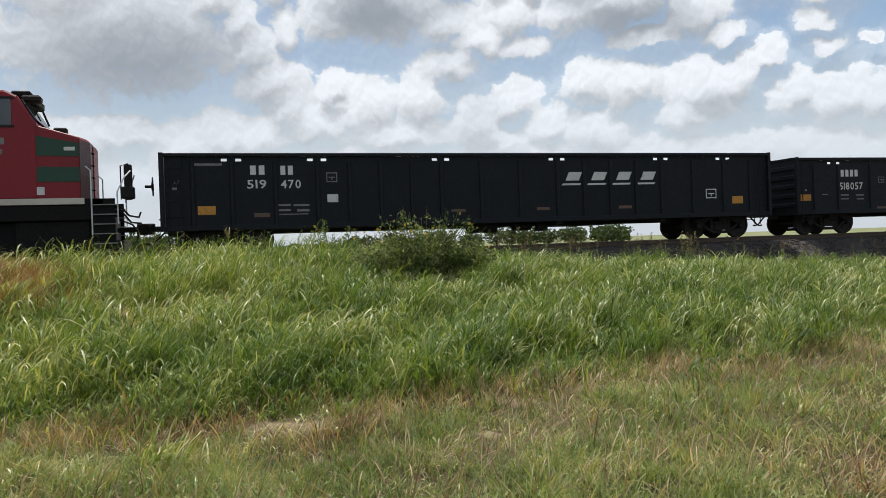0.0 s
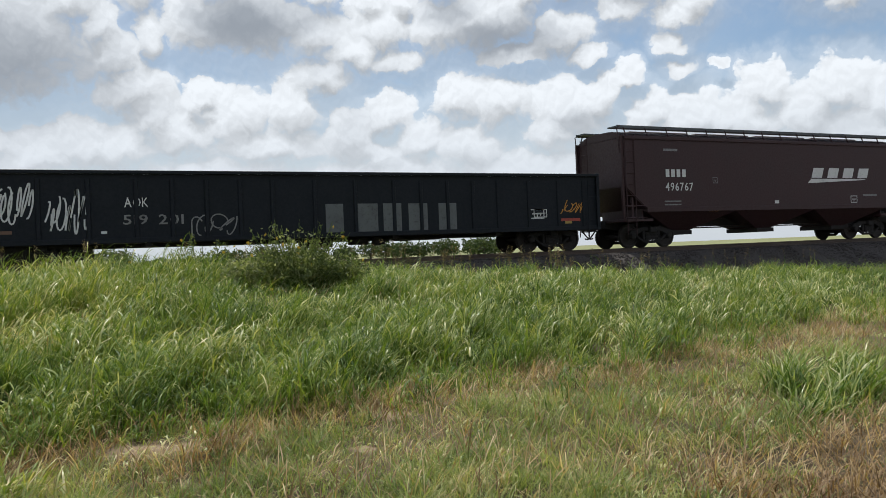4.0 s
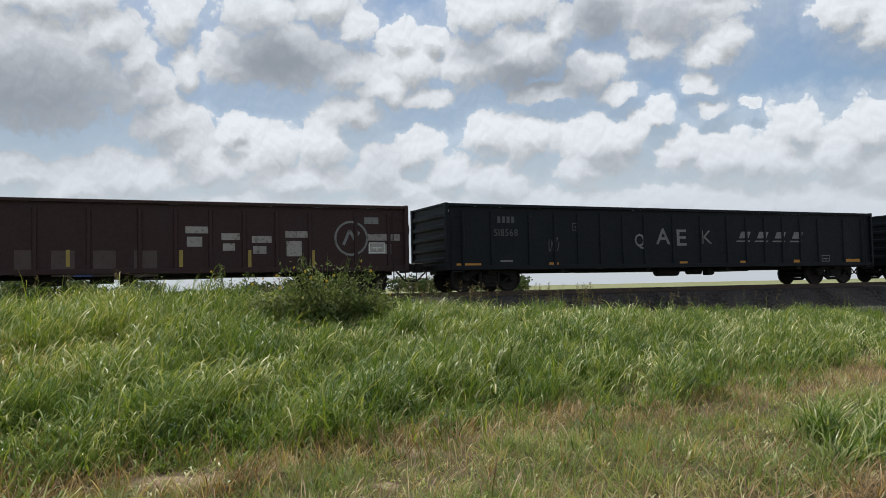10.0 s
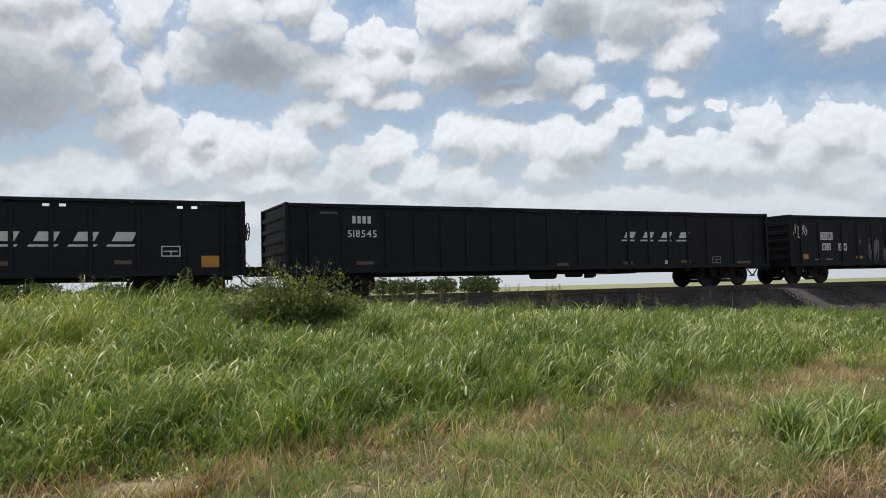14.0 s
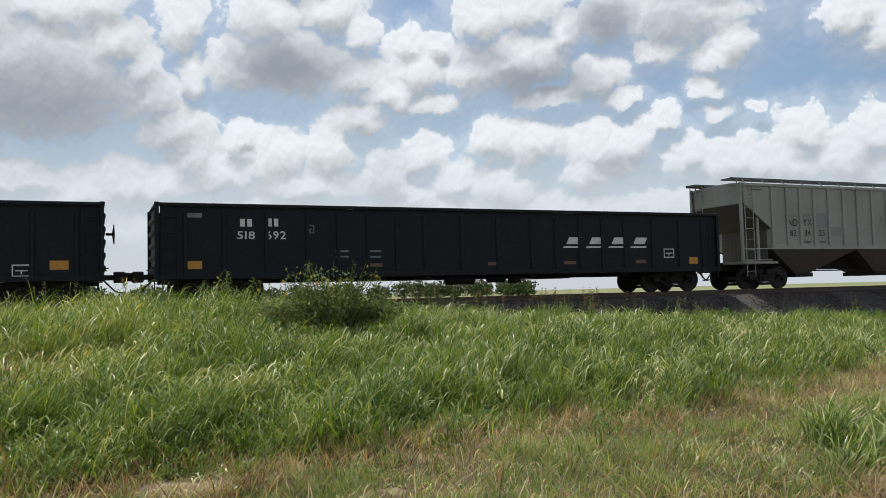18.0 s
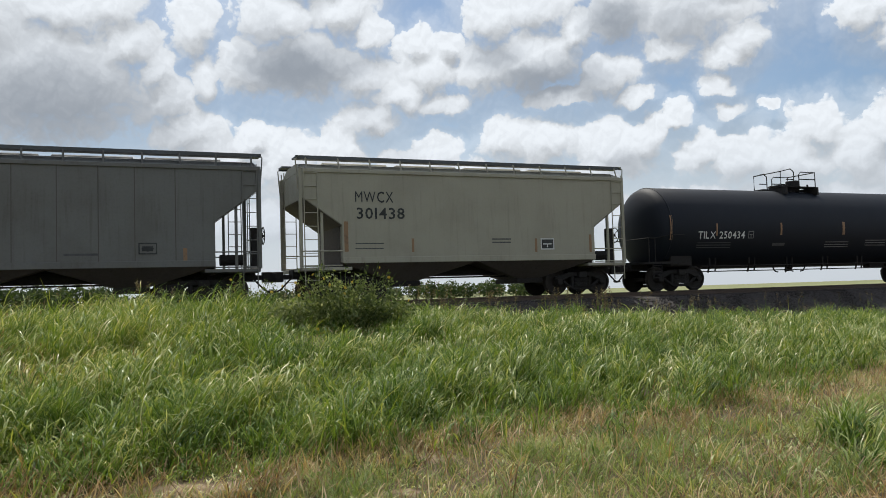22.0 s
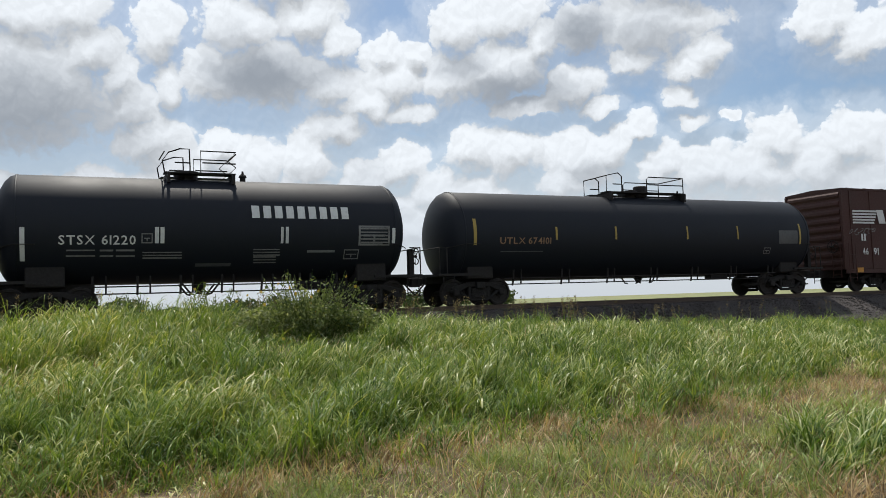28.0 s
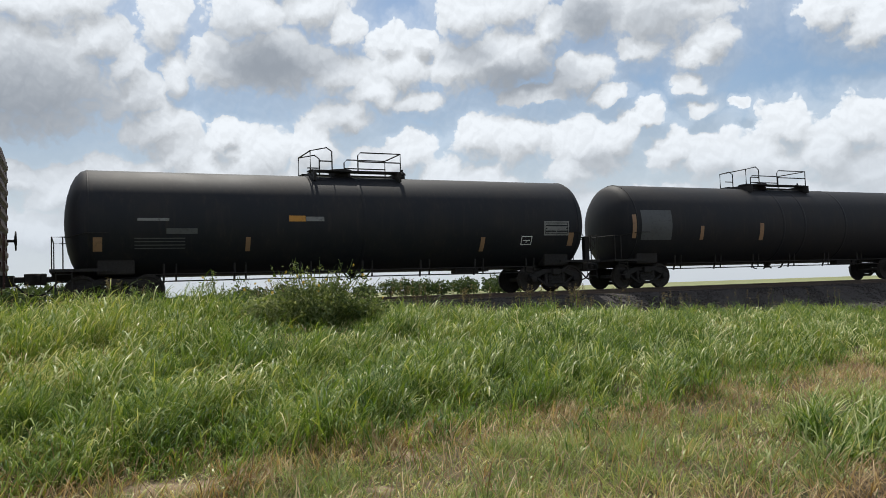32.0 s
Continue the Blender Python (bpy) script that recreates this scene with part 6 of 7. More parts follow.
bar(c, -6.18, -5.80, 2.88, 3.03, CYAN_PATCH)
bar(c, -3.85, -3.27, 2.12, 2.49, CYAN_PATCH)
bar(c, 4.04, 4.72, 2.68, 3.55, CYAN_PATCH)
bar(c, -7.18, -7.05, 1.59, 2.46, FADED_ORANGE)
bar(c, -4.03, -3.90, 1.58, 2.08, FADED_ORANGE)
bar(c, -1.41, -1.32, 1.58, 2.05, FADED_ORANGE)
bar(c, 1.30, 1.44, 1.58, 2.07, FADED_ORANGE)
bar(c, 3.88, 4.00, 1.57, 2.08, FADED_ORANGE)
bar(c, 6.90, 7.10, 1.57, 2.46, FADED_ORANGE)
bar(c, -6.17, -5.80, 1.58, 1.73, DIM_INK)
bar(c, -5.41, -5.02, 1.85, 1.91, DIM_INK)
bar(c, -5.41, -5.02, 1.68, 1.75, DIM_INK)
bar(c, -4.54, -4.19, 1.85, 1.91, DIM_INK)
bar(c, 4.94, 5.32, 1.76, 2.07, BLACK_INK)
bar(c, -8.17, -7.57, 3.93, 3.98, DIM_INK)
CARS.append((c[0], 56.56))

c = hopper("mid-grey short hopper with black lettering", 11.60, 4.55, 1.20, 2.50, 3.42, 4.12, GREY_HOPPER, 2, taupe=TAUPE, seams=(-3.0, -1.85, -0.75, 0.35, 1.4, 2.35, 3.45))
words(c, 'AOKX', -4.16, -3.01, 3.08, 3.41, BLACK_INK)
words(c, '496977', -4.13, -2.59, 2.55, 2.91, BLACK_INK)
stencil_box(c, 2.44, 2.94, 1.55, 1.88, BLACK_INK)
bar(c, 2.54, 2.83, 1.64, 1.78, BLACK_INK)
bar(c, 3.65, 3.76, 1.23, 1.72, FADED_ORANGE)
bar(c, -4.05, -3.13, 1.77, 1.80, DIM_INK)
bar(c, -4.06, -3.14, 1.64, 1.68, DIM_INK)
bar(c, 0.52, 1.40, 1.53, 1.59, DIM_INK)
CARS.append((c[0], 72.28))

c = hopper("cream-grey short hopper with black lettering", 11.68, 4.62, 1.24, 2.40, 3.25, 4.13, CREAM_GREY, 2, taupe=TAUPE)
words(c, 'MWCX', -4.18, -2.91, 3.13, 3.48, BLACK_INK)
words(c, '301438', -4.14, -2.54, 2.61, 2.96, BLACK_INK)
bar(c, 2.46, 2.91, 1.62, 1.93, BLACK_INK)
stencil_box(c, 2.42, 2.95, 1.58, 1.97, WHITE_INK)
bar(c, -4.56, -4.43, 1.57, 2.52, FADED_ORANGE)
bar(c, -2.32, -2.24, 1.54, 1.98, FADED_ORANGE)
bar(c, 2.19, 2.28, 1.50, 1.97, FADED_ORANGE)
bar(c, 4.38, 4.48, 1.48, 2.10, FADED_ORANGE)
bar(c, -4.20, -3.27, 1.81, 1.84, DIM_INK)
bar(c, -4.21, -3.28, 1.65, 1.68, DIM_INK)
bar(c, 0.56, 1.27, 1.93, 1.97, DIM_INK)
bar(c, 0.56, 1.26, 1.82, 1.86, DIM_INK)
CARS.append((c[0], 85.29))

c = tank_car("black tank car with white lettering and orange strips", 15.71, 4.02, BLACK_PAINT, (-1.55, 0.35), 0)
words(c, 'TILX 250434', -6.63, -4.38, 1.94, 2.21, WHITE_INK)
stencil_box(c, -4.20, -3.93, 1.94, 2.22, FADED_INK)
bar(c, -7.93, -7.82, 1.90, 2.81, FADED_ORANGE)
bar(c, -5.78, -5.71, 2.04, 2.51, FADED_ORANGE)
bar(c, -2.57, -2.48, 2.06, 2.55, FADED_ORANGE)
bar(c, 0.78, 0.92, 2.08, 2.60, FADED_ORANGE)
bar(c, 3.98, 4.08, 2.09, 2.64, FADED_ORANGE)
bar(c, 6.30, 7.32, 2.06, 2.67, DIM_INK)
bar(c, -6.64, -5.01, 1.77, 1.79, DIM_INK)
bar(c, -0.11, 1.21, 1.77, 1.80, FADED_INK)
bar(c, 2.16, 3.35, 1.83, 1.86, FADED_INK)
bar(c, -6.63, -4.99, 1.68, 1.71, DIM_INK)
bar(c, -0.09, 1.24, 1.67, 1.70, FADED_INK)
bar(c, 2.19, 3.38, 1.73, 1.76, FADED_INK)
bar(c, -6.62, -4.97, 1.59, 1.62, DIM_INK)
bar(c, -0.06, 1.27, 1.58, 1.61, FADED_INK)
bar(c, 2.22, 3.41, 1.63, 1.66, FADED_INK)
bar(c, -2.89, -2.25, 1.65, 1.76, DIM_INK)
bar(c, 4.38, 4.48, 2.39, 2.68, FADED_INK)
CARS.append((c[0], 101.10))

c = tank_car("black tank car with white number and yellow strip", 16.39, 4.09, BLACK_PAINT, (-1.25, 1.25), 3)
words(c, 'SHPX 205829', -6.85, -4.72, 2.03, 2.28, WHITE_INK)
bar(c, -7.99, -7.87, 1.82, 2.74, YELLOW_TAPE)
bar(c, -4.55, -4.45, 1.80, 2.24, FADED_ORANGE)
bar(c, -1.32, -1.19, 1.79, 2.25, FADED_ORANGE)
bar(c, 1.16, 1.26, 1.78, 2.26, FADED_ORANGE)
bar(c, 4.21, 4.29, 1.77, 2.28, FADED_ORANGE)
stencil_box(c, 6.57, 7.56, 2.31, 2.81, FADED_INK)
bar(c, 6.57, 7.57, 2.58, 2.64, FADED_INK)
bar(c, 6.56, 7.56, 2.44, 2.48, FADED_INK)
stencil_box(c, 4.82, 5.28, 1.52, 1.77, WHITE_INK)
bar(c, -7.38, -7.19, 1.92, 2.09, FADED_INK)
bar(c, -6.85, -6.47, 1.86, 1.90, FADED_INK)
bar(c, -6.85, -6.47, 1.73, 1.78, FADED_INK)
bar(c, -6.20, -5.59, 1.85, 1.90, FADED_INK)
bar(c, -6.20, -5.58, 1.73, 1.78, FADED_INK)
bar(c, -5.51, -4.94, 1.85, 1.90, FADED_INK)
bar(c, -5.50, -4.94, 1.73, 1.77, FADED_INK)
bar(c, 1.95, 2.86, 1.77, 1.80, FADED_INK)
bar(c, 1.97, 2.88, 1.69, 1.72, FADED_INK)
bar(c, 1.98, 2.90, 1.62, 1.65, FADED_INK)
CARS.append((c[0], 119.52))

c = tank_car("black tank car with yellow strips beside two others", 16.04, 4.21, BLACK_PAINT, (-1.3, 1.5), 0)
words(c, 'BRCX 5436', -7.20, -5.35, 2.04, 2.31, WHITE_INK)
bar(c, -8.38, -8.23, 2.06, 2.95, YELLOW_TAPE)
bar(c, -4.94, -4.86, 2.29, 2.68, YELLOW_TAPE)
bar(c, -2.16, -2.04, 2.30, 2.71, YELLOW_TAPE)
bar(c, 1.38, 1.51, 2.32, 2.74, YELLOW_TAPE)
bar(c, 4.41, 4.52, 2.33, 2.77, YELLOW_TAPE)
stencil_box(c, -4.80, -4.52, 2.06, 2.29, FADED_INK)
bar(c, -7.12, -5.60, 1.85, 1.89, FADED_INK)
bar(c, -7.07, -5.54, 1.73, 1.77, FADED_INK)
bar(c, 1.56, 2.25, 2.13, 2.18, FADED_INK)
bar(c, 1.60, 2.29, 2.02, 2.06, FADED_INK)
bar(c, 7.83, 7.95, 2.04, 2.95, YELLOW_TAPE)
bar(c, 4.51, 4.60, 2.23, 2.70, YELLOW_TAPE)
stencil_box(c, 6.66, 7.72, 2.00, 2.46, FADED_INK)
bar(c, 6.72, 7.66, 2.35, 2.38, FADED_INK)
bar(c, 6.72, 7.66, 2.26, 2.29, FADED_INK)
bar(c, 6.72, 7.66, 2.16, 2.19, FADED_INK)
bar(c, 6.72, 7.66, 2.07, 2.10, FADED_INK)
bar(c, 4.37, 5.45, 1.73, 1.75, FADED_INK)
bar(c, 4.37, 5.45, 1.65, 1.68, FADED_INK)
CARS.append((c[0], 138.14))

c = tank_car("short glossy black tank car with white name", 10.94, 4.19, BLACK_PAINT, (-1.55, 0.55), 2, bonnet=False)
words(c, 'STSX 61220', -4.41, -2.43, 2.08, 2.33, WHITE_INK)
stencil_box(c, -2.28, -1.98, 2.11, 2.39, FADED_INK)
bar(c, -5.35, -5.23, 1.64, 2.54, WHITE_INK)
bar(c, -1.92, -1.81, 2.11, 2.57, WHITE_INK)
bar(c, -1.77, -1.66, 2.11, 2.57, WHITE_INK)
bar(c, 1.71, 1.79, 2.11, 2.60, WHITE_INK)
bar(c, 1.86, 1.95, 2.11, 2.61, WHITE_INK)
bar(c, 5.34, 5.48, 2.11, 2.60, WHITE_INK)
stencil_box(c, 3.75, 4.24, 1.62, 1.92, FADED_INK)
blocks(c, 9, 0.82, 3.98, 2.87, 3.26, WHITE_INK, 0.0)
stencil_box(c, 4.20, 5.26, 2.04, 2.67, FADED_INK)
bar(c, 4.26, 5.18, 2.55, 2.59, FADED_INK)
bar(c, 4.26, 5.18, 2.44, 2.48, FADED_INK)
bar(c, 4.26, 5.18, 2.33, 2.38, FADED_INK)
bar(c, 4.27, 5.19, 2.22, 2.27, FADED_INK)
bar(c, 4.27, 5.19, 2.12, 2.16, FADED_INK)
bar(c, -4.22, -3.49, 1.90, 1.94, FADED_INK)
bar(c, -3.37, -3.02, 1.89, 1.94, FADED_INK)
bar(c, -2.95, -2.46, 1.89, 1.94, FADED_INK)
bar(c, -4.22, -3.49, 1.75, 1.79, FADED_INK)
bar(c, -3.37, -3.02, 1.74, 1.79, FADED_INK)
bar(c, -2.95, -2.45, 1.74, 1.78, FADED_INK)
bar(c, -2.25, -1.17, 1.84, 1.87, FADED_INK)
bar(c, 0.89, 1.69, 1.91, 1.94, FADED_INK)
bar(c, 0.91, 1.60, 1.69, 1.73, FADED_INK)
bar(c, -2.24, -1.16, 1.76, 1.79, FADED_INK)
bar(c, 0.89, 1.70, 1.83, 1.86, FADED_INK)
bar(c, 0.92, 1.61, 1.61, 1.64, FADED_INK)
bar(c, -2.24, -1.16, 1.68, 1.72, FADED_INK)
bar(c, 0.90, 1.71, 1.74, 1.78, FADED_INK)
bar(c, 0.93, 1.62, 1.53, 1.56, FADED_INK)
bar(c, -0.77, 0.26, 1.45, 1.54, DIM_INK)
bar(c, 2.55, 3.44, 1.83, 1.90, FADED_INK)
CARS.append((c[0], 153.95))

c = tank_car("black tank car with yellowed lettering and yellow strips", 16.14, 4.04, BLACK_PAINT, (-1.55, 2.2), 1)
words(c, 'UTLX', -6.76, -5.75, 2.09, 2.31, FADED_ORANGE)
words(c, '674101', -5.62, -4.69, 2.09, 2.31, FADED_ORANGE)
bar(c, -7.78, -7.66, 2.05, 2.95, YELLOW_TAPE)
bar(c, -4.50, -4.42, 2.23, 2.69, YELLOW_TAPE)
bar(c, -1.90, -1.82, 2.25, 2.73, YELLOW_TAPE)
bar(c, 1.51, 1.58, 2.26, 2.77, YELLOW_TAPE)
bar(c, 4.11, 4.17, 2.27, 2.80, YELLOW_TAPE)
bar(c, 7.57, 7.66, 2.07, 2.93, YELLOW_TAPE)
bar(c, 6.40, 7.47, 2.09, 2.64, DIM_INK)
stencil_box(c, 5.61, 5.98, 1.69, 1.93, FADED_INK)
bar(c, -6.70, -4.99, 1.81, 1.84, DIM_INK)
CARS.append((c[0], 170.03))

c = boxcar("rust-brown boxcar with white striped emblem and fat grey graffiti", 19.06, 4.62, BOX_RED)
bar(c, -8.98, -7.38, 3.49, 3.57, WHITE_INK)
bar(c, -8.99, -7.44, 3.36, 3.44, WHITE_INK)
bar(c, -8.99, -7.50, 3.23, 3.31, WHITE_INK)
bar(c, -8.99, -7.56, 3.11, 3.18, WHITE_INK)
bar(c, -8.99, -7.61, 2.98, 3.06, WHITE_INK)
blocks(c, 2, -7.35, -6.01, 2.99, 3.60, WHITE_INK, -0.25)
blocks(c, 2, -8.53, -8.18, 2.22, 2.53, WHITE_INK, 0.0)
words(c, '46', -8.48, -8.12, 1.61, 1.90, WHITE_INK)
words(c, '91', -7.78, -7.46, 1.60, 1.90, WHITE_INK)
words(c, '43', -6.91, -6.56, 1.60, 1.90, WHITE_INK)
stencil_box(c, -6.15, -5.91, 1.99, 2.28, WHITE_INK)
scrawl(c, -9.26, -7.58, 2.48, 2.83, FADED_INK, 8)
fat_scrawl(c, -6.17, -1.13, 0.70, 2.34, GRAFFITI, 'JUST')
fat_scrawl(c, 0.11, 7.29, 0.70, 2.50, GRAFFITI, 'OTRE')
bar(c, -1.58, -0.88, 3.89, 3.94, FADED_INK)
bar(c, 0.77, 1.57, 3.89, 3.94, FADED_INK)
bar(c, -1.59, -0.88, 3.79, 3.84, FADED_INK)
bar(c, 0.76, 1.57, 3.79, 3.84, FADED_INK)
bar(c, -1.59, -0.88, 3.69, 3.74, FADED_INK)
bar(c, 0.76, 1.56, 3.69, 3.74, FADED_INK)
bar(c, 8.12, 8.55, 1.27, 1.54, BLACK_INK)
bar(c, 8.11, 8.51, 0.83, 1.03, ORANGE_TAPE)
scrawl(c, 8.14, 9.29, 2.62, 3.12, FADED_INK, 7)
bar(c, 7.46, 7.68, 1.98, 2.04, FADED_INK)
bar(c, 7.45, 7.67, 1.85, 1.91, FADED_INK)
bar(c, 7.44, 7.66, 1.72, 1.78, FADED_INK)
bar(c, 7.43, 7.65, 1.58, 1.65, FADED_INK)
bar(c, 8.02, 8.25, 1.98, 2.04, FADED_INK)
bar(c, 8.01, 8.24, 1.85, 1.91, FADED_INK)
bar(c, 8.00, 8.23, 1.71, 1.78, FADED_INK)
bar(c, 7.99, 8.22, 1.58, 1.65, FADED_INK)
bar(c, -2.36, -1.80, 0.62, 0.72, ORANGE_TAPE)
bar(c, -0.39, 0.06, 0.66, 0.76, ORANGE_TAPE)
bar(c, 1.65, 2.05, 0.64, 0.74, ORANGE_TAPE)
bar(c, 3.78, 4.29, 0.64, 0.74, ORANGE_TAPE)
bar(c, 6.13, 6.59, 0.64, 0.74, ORANGE_TAPE)
bar(c, -8.88, -8.49, 0.83, 1.04, ORANGE_TAPE)
CARS.append((c[0], 189.95))

c = tank_car("dusty black tank car with small orange emblem", 16.11, 4.04, DUSTY_TANK, (-1.5, 1.6), 1, bonnet=False, bands=(0.0,))
bar(c, -2.44, -1.93, 2.42, 2.60, ORANGE_TAPE)
bar(c, -1.91, -1.34, 2.43, 2.57, FADED_INK)
bar(c, -7.94, -7.70, 1.57, 1.96, FADED_ORANGE)
bar(c, -3.74, -3.60, 1.54, 1.95, FADED_ORANGE)
bar(c, 4.16, 4.32, 1.45, 1.92, FADED_ORANGE)
bar(c, 7.65, 7.87, 1.61, 2.07, FADED_ORANGE)
stencil_box(c, 5.73, 6.16, 1.65, 1.95, WHITE_INK)
stencil_box(c, 6.62, 7.65, 1.97, 2.47, FADED_INK)
bar(c, 6.68, 7.58, 2.34, 2.39, FADED_INK)
bar(c, 6.68, 7.58, 2.24, 2.29, FADED_INK)
bar(c, 6.69, 7.58, 2.14, 2.19, FADED_INK)
bar(c, 6.70, 7.59, 2.04, 2.09, FADED_INK)
bar(c, -6.86, -5.48, 1.91, 1.94, DIM_INK)
bar(c, -6.86, -5.48, 1.82, 1.85, DIM_INK)
bar(c, -6.86, -5.47, 1.72, 1.75, DIM_INK)
bar(c, -6.85, -5.47, 1.63, 1.66, DIM_INK)
bar(c, -6.78, -5.92, 2.42, 2.50, FADED_INK)
bar(c, -6.00, -5.14, 2.05, 2.21, DIM_INK)
CARS.append((c[0], 209.74))

c = tank_car("faded black tank car with grey patches and bands", 16.10, 4.02, DUSTY_TANK, (-1.7, 1.7), 1, bonnet=False, bands=(-0.6, 0.6, 3.0))
bar(c, -7.86, -6.42, 1.79, 2.92, DULL_GREY)
bar(c, -1.94, -1.73, 1.76, 2.44, FADED_ORANGE)
bar(c, -8.28, -8.10, 1.86, 2.74, FADED_ORANGE)
bar(c, -5.02, -4.85, 1.78, 2.32, FADED_ORANGE)
bar(c, -7.63, -6.56, 2.02, 2.49, DIM_INK)
CARS.append((c[0], 228.47))


# ---- grass, blade by blade ----
def blades(name, label, mat, rng, x, y, length, w, rise, droop, heading, fine=False, lift=0.0):
    """Arching tapering blades from arrays: foot, length, width, lean at the foot and at the tip (radians from upright), heading, and height of the foot on its stem."""
    n = len(x)
    turn = heading + np.pi / 2 + rng.normal(0, 0.45, n)
    wx, wy = np.cos(turn) * w / 2, np.sin(turn) * w / 2
    lev = np.array((0.0, 0.42, 0.76, 1.0) if fine else (0.0, 0.30, 0.56, 0.80, 1.0))
    wid = (0.8, 1.0, 0.7, 0.0) if fine else (0.7, 1.0, 0.95, 0.62, 0.0)
    px, py, pz = x.copy(), y.copy(), land(x, y) - 0.02 + lift
    pts, last = [], 0.0
    for f, k in zip(lev, wid):
        lean = rise + (droop - rise) * ((f + last) / 2) ** 1.4
        step = length * (f - last)
        px, py, pz = px + np.cos(heading) * np.sin(lean) * step, py + np.sin(heading) * np.sin(lean) * step, pz + np.cos(lean) * step
        last = f
        if k:
            pts.append(np.stack((px - wx * k, py - wy * k, pz), -1))
            pts.append(np.stack((px + wx * k, py + wy * k, pz), -1))
        else:
            pts.append(np.stack((px, py, pz), -1))
    v = np.stack(pts, 1).reshape(-1, 3)
    low = len(lev) - 2
    tri = np.array([t for k in range(low) for t in ((2 * k, 2 * k + 1, 2 * k + 3), (2 * k, 2 * k + 3, 2 * k + 2))] + [(2 * low, 2 * low + 1, 2 * low + 2)])
    f = (tri[None] + (2 * low + 3) * np.arange(n)[:, None, None]).reshape(-1, 3)
    me = mesh_of(name, v, f, mat)
    me.polygons.foreach_set("use_smooth", np.ones(len(f), bool))
    return tagged(new(name, me), label, "grass", kind="stuff")


def windward(rng, n, spread=1.0):
    """Headings of blades that the wind lays over."""
    return np.where(rng.uniform(size=n) < 0.72, rng.normal(0.1, spread, n), rng.uniform(0, 6.28, n))


def ripple(x, y, s, seed):
    """Soft patches by place, about -1 to 1."""
    return (np.sin(x * s + seed) * np.cos(y * s * 1.3 + seed * 2) + 0.6 * np.sin(x * s * 2.3 - y * s * 1.9 + seed * 3) + 0.4 * np.cos(x * s * 4.1 + y * s * 4.7 + seed)) / 1.6


def scatter(rng, n, r0, r1):
    r = rng.uniform(r0, r1, n)
    a = np.radians(rng.uniform(-17, 60, n))
    return r * np.sin(a), r * np.cos(a), r


def dry_top(x):
    """Where the tall growth begins."""
    return np.interp(x, (-3.0, 0.0, 2.3, 3.9, 5.9, 8.3, 10.2, 13.5, 18.0), (8.3, 8.1, 8.0, 8.2, 8.5, 9.1, 9.5, 9.9, 10.3))


def dry_foot(x):
    """Where the short growth ends."""
    return np.interp(x, (-3.0, 0.4, 2.3, 4.0, 5.6, 7.5, 9.9, 16.0), (7.5, 7.0, 6.8, 7.2, 7.6, 7.8, 7.8, 8.6))


def dryness(x, y):
    """1 in the dry band between short and tall growth, 0 outside."""
    wob = 0.5 * ripple(x, y, 1.3, 4.0) + 0.25 * ripple(x, y, 3.7, 6.0)
    a, b = dry_foot(x) + wob, dry_top(x) + 0.7 * wob + 0.25
    return np.clip((y - a) / 0.5 + 0.5, 0, 1) * np.clip((b - y) / 0.5 + 0.5, 0, 1)


def track_bare(x, y):
    """A trodden bare strip, with scorched dry grass on its near side."""
    u = np.clip((x - 3.7) / 0.6, 0, 1)
    mid = 4.22 + 0.12 * np.sin(x * 2.1) + 0.15 * ripple(x, y, 2.7, 3.0)
    return u * np.exp(-((y - mid) / 0.26) ** 2), np.clip((x - 3.3) / 0.5, 0, 1) * np.clip((mid - 0.2 - y) / 0.25, 0, 1)


def soil_spot(x, y):
    return sum(np.exp(-(((x - sx_) ** 2 + (y - sy_) ** 2) / (0.8 * sr) ** 2)) for sx_, sy_, sr in SOIL_SPOTS)


def clumps(rng, count, per, r0, r1, spread):
    """Feet of blades in tufts, with the heading away from each tuft's middle."""
    cx, cy, cr = scatter(rng, count, r0, r1)
    ox, oy = rng.normal(0, spread, (2, count, per))
    away = np.arctan2(oy, ox) + rng.normal(0, 0.5, (count, per))
    size = rng.uniform(0.45, 1.35, count)[:, None] + np.zeros((count, per))
    flat_ = [q.ravel() for q in (cx[:, None] + ox, cy[:, None] + oy, away, size)]
    return (*flat_, np.hypot(flat_[0], flat_[1]))


def past_dry(x, y):
    return y - dry_top(x) + 0.60 * ripple(x, y, 0.9, 1.0) + 0.75 * ripple(x, y, 2.9, 5.0)


def low_before_bush(x, y):
    """Grass is short right before the large bush."""
    return 1 - 0.74 * np.exp(-((x - 4.2) / 1.4) ** 2 - ((y - 14.7) / 1.4) ** 2)


def swell(x, y):
    """Height of the tall growth by place: mounds and hollows."""
    return np.clip(0.84 + 0.38 * ripple(x, y, 1.1, 2.0) + 0.36 * ripple(x, y, 2.6, 7.0), 0.28, 1.35) * np.interp(x, (-3, 2, 6, 10, 15), (0.96, 0.94, 0.86, 0.74, 0.60))


def brown_west(x, y):
    return np.exp(-((x / y + 0.205) / 0.050) ** 2 - ((y - 17.0) / 3.6) ** 2) + 0.8 * np.exp(-((x + 0.9) / 0.35) ** 2 - ((y - 12.2) / 1.3) ** 2)


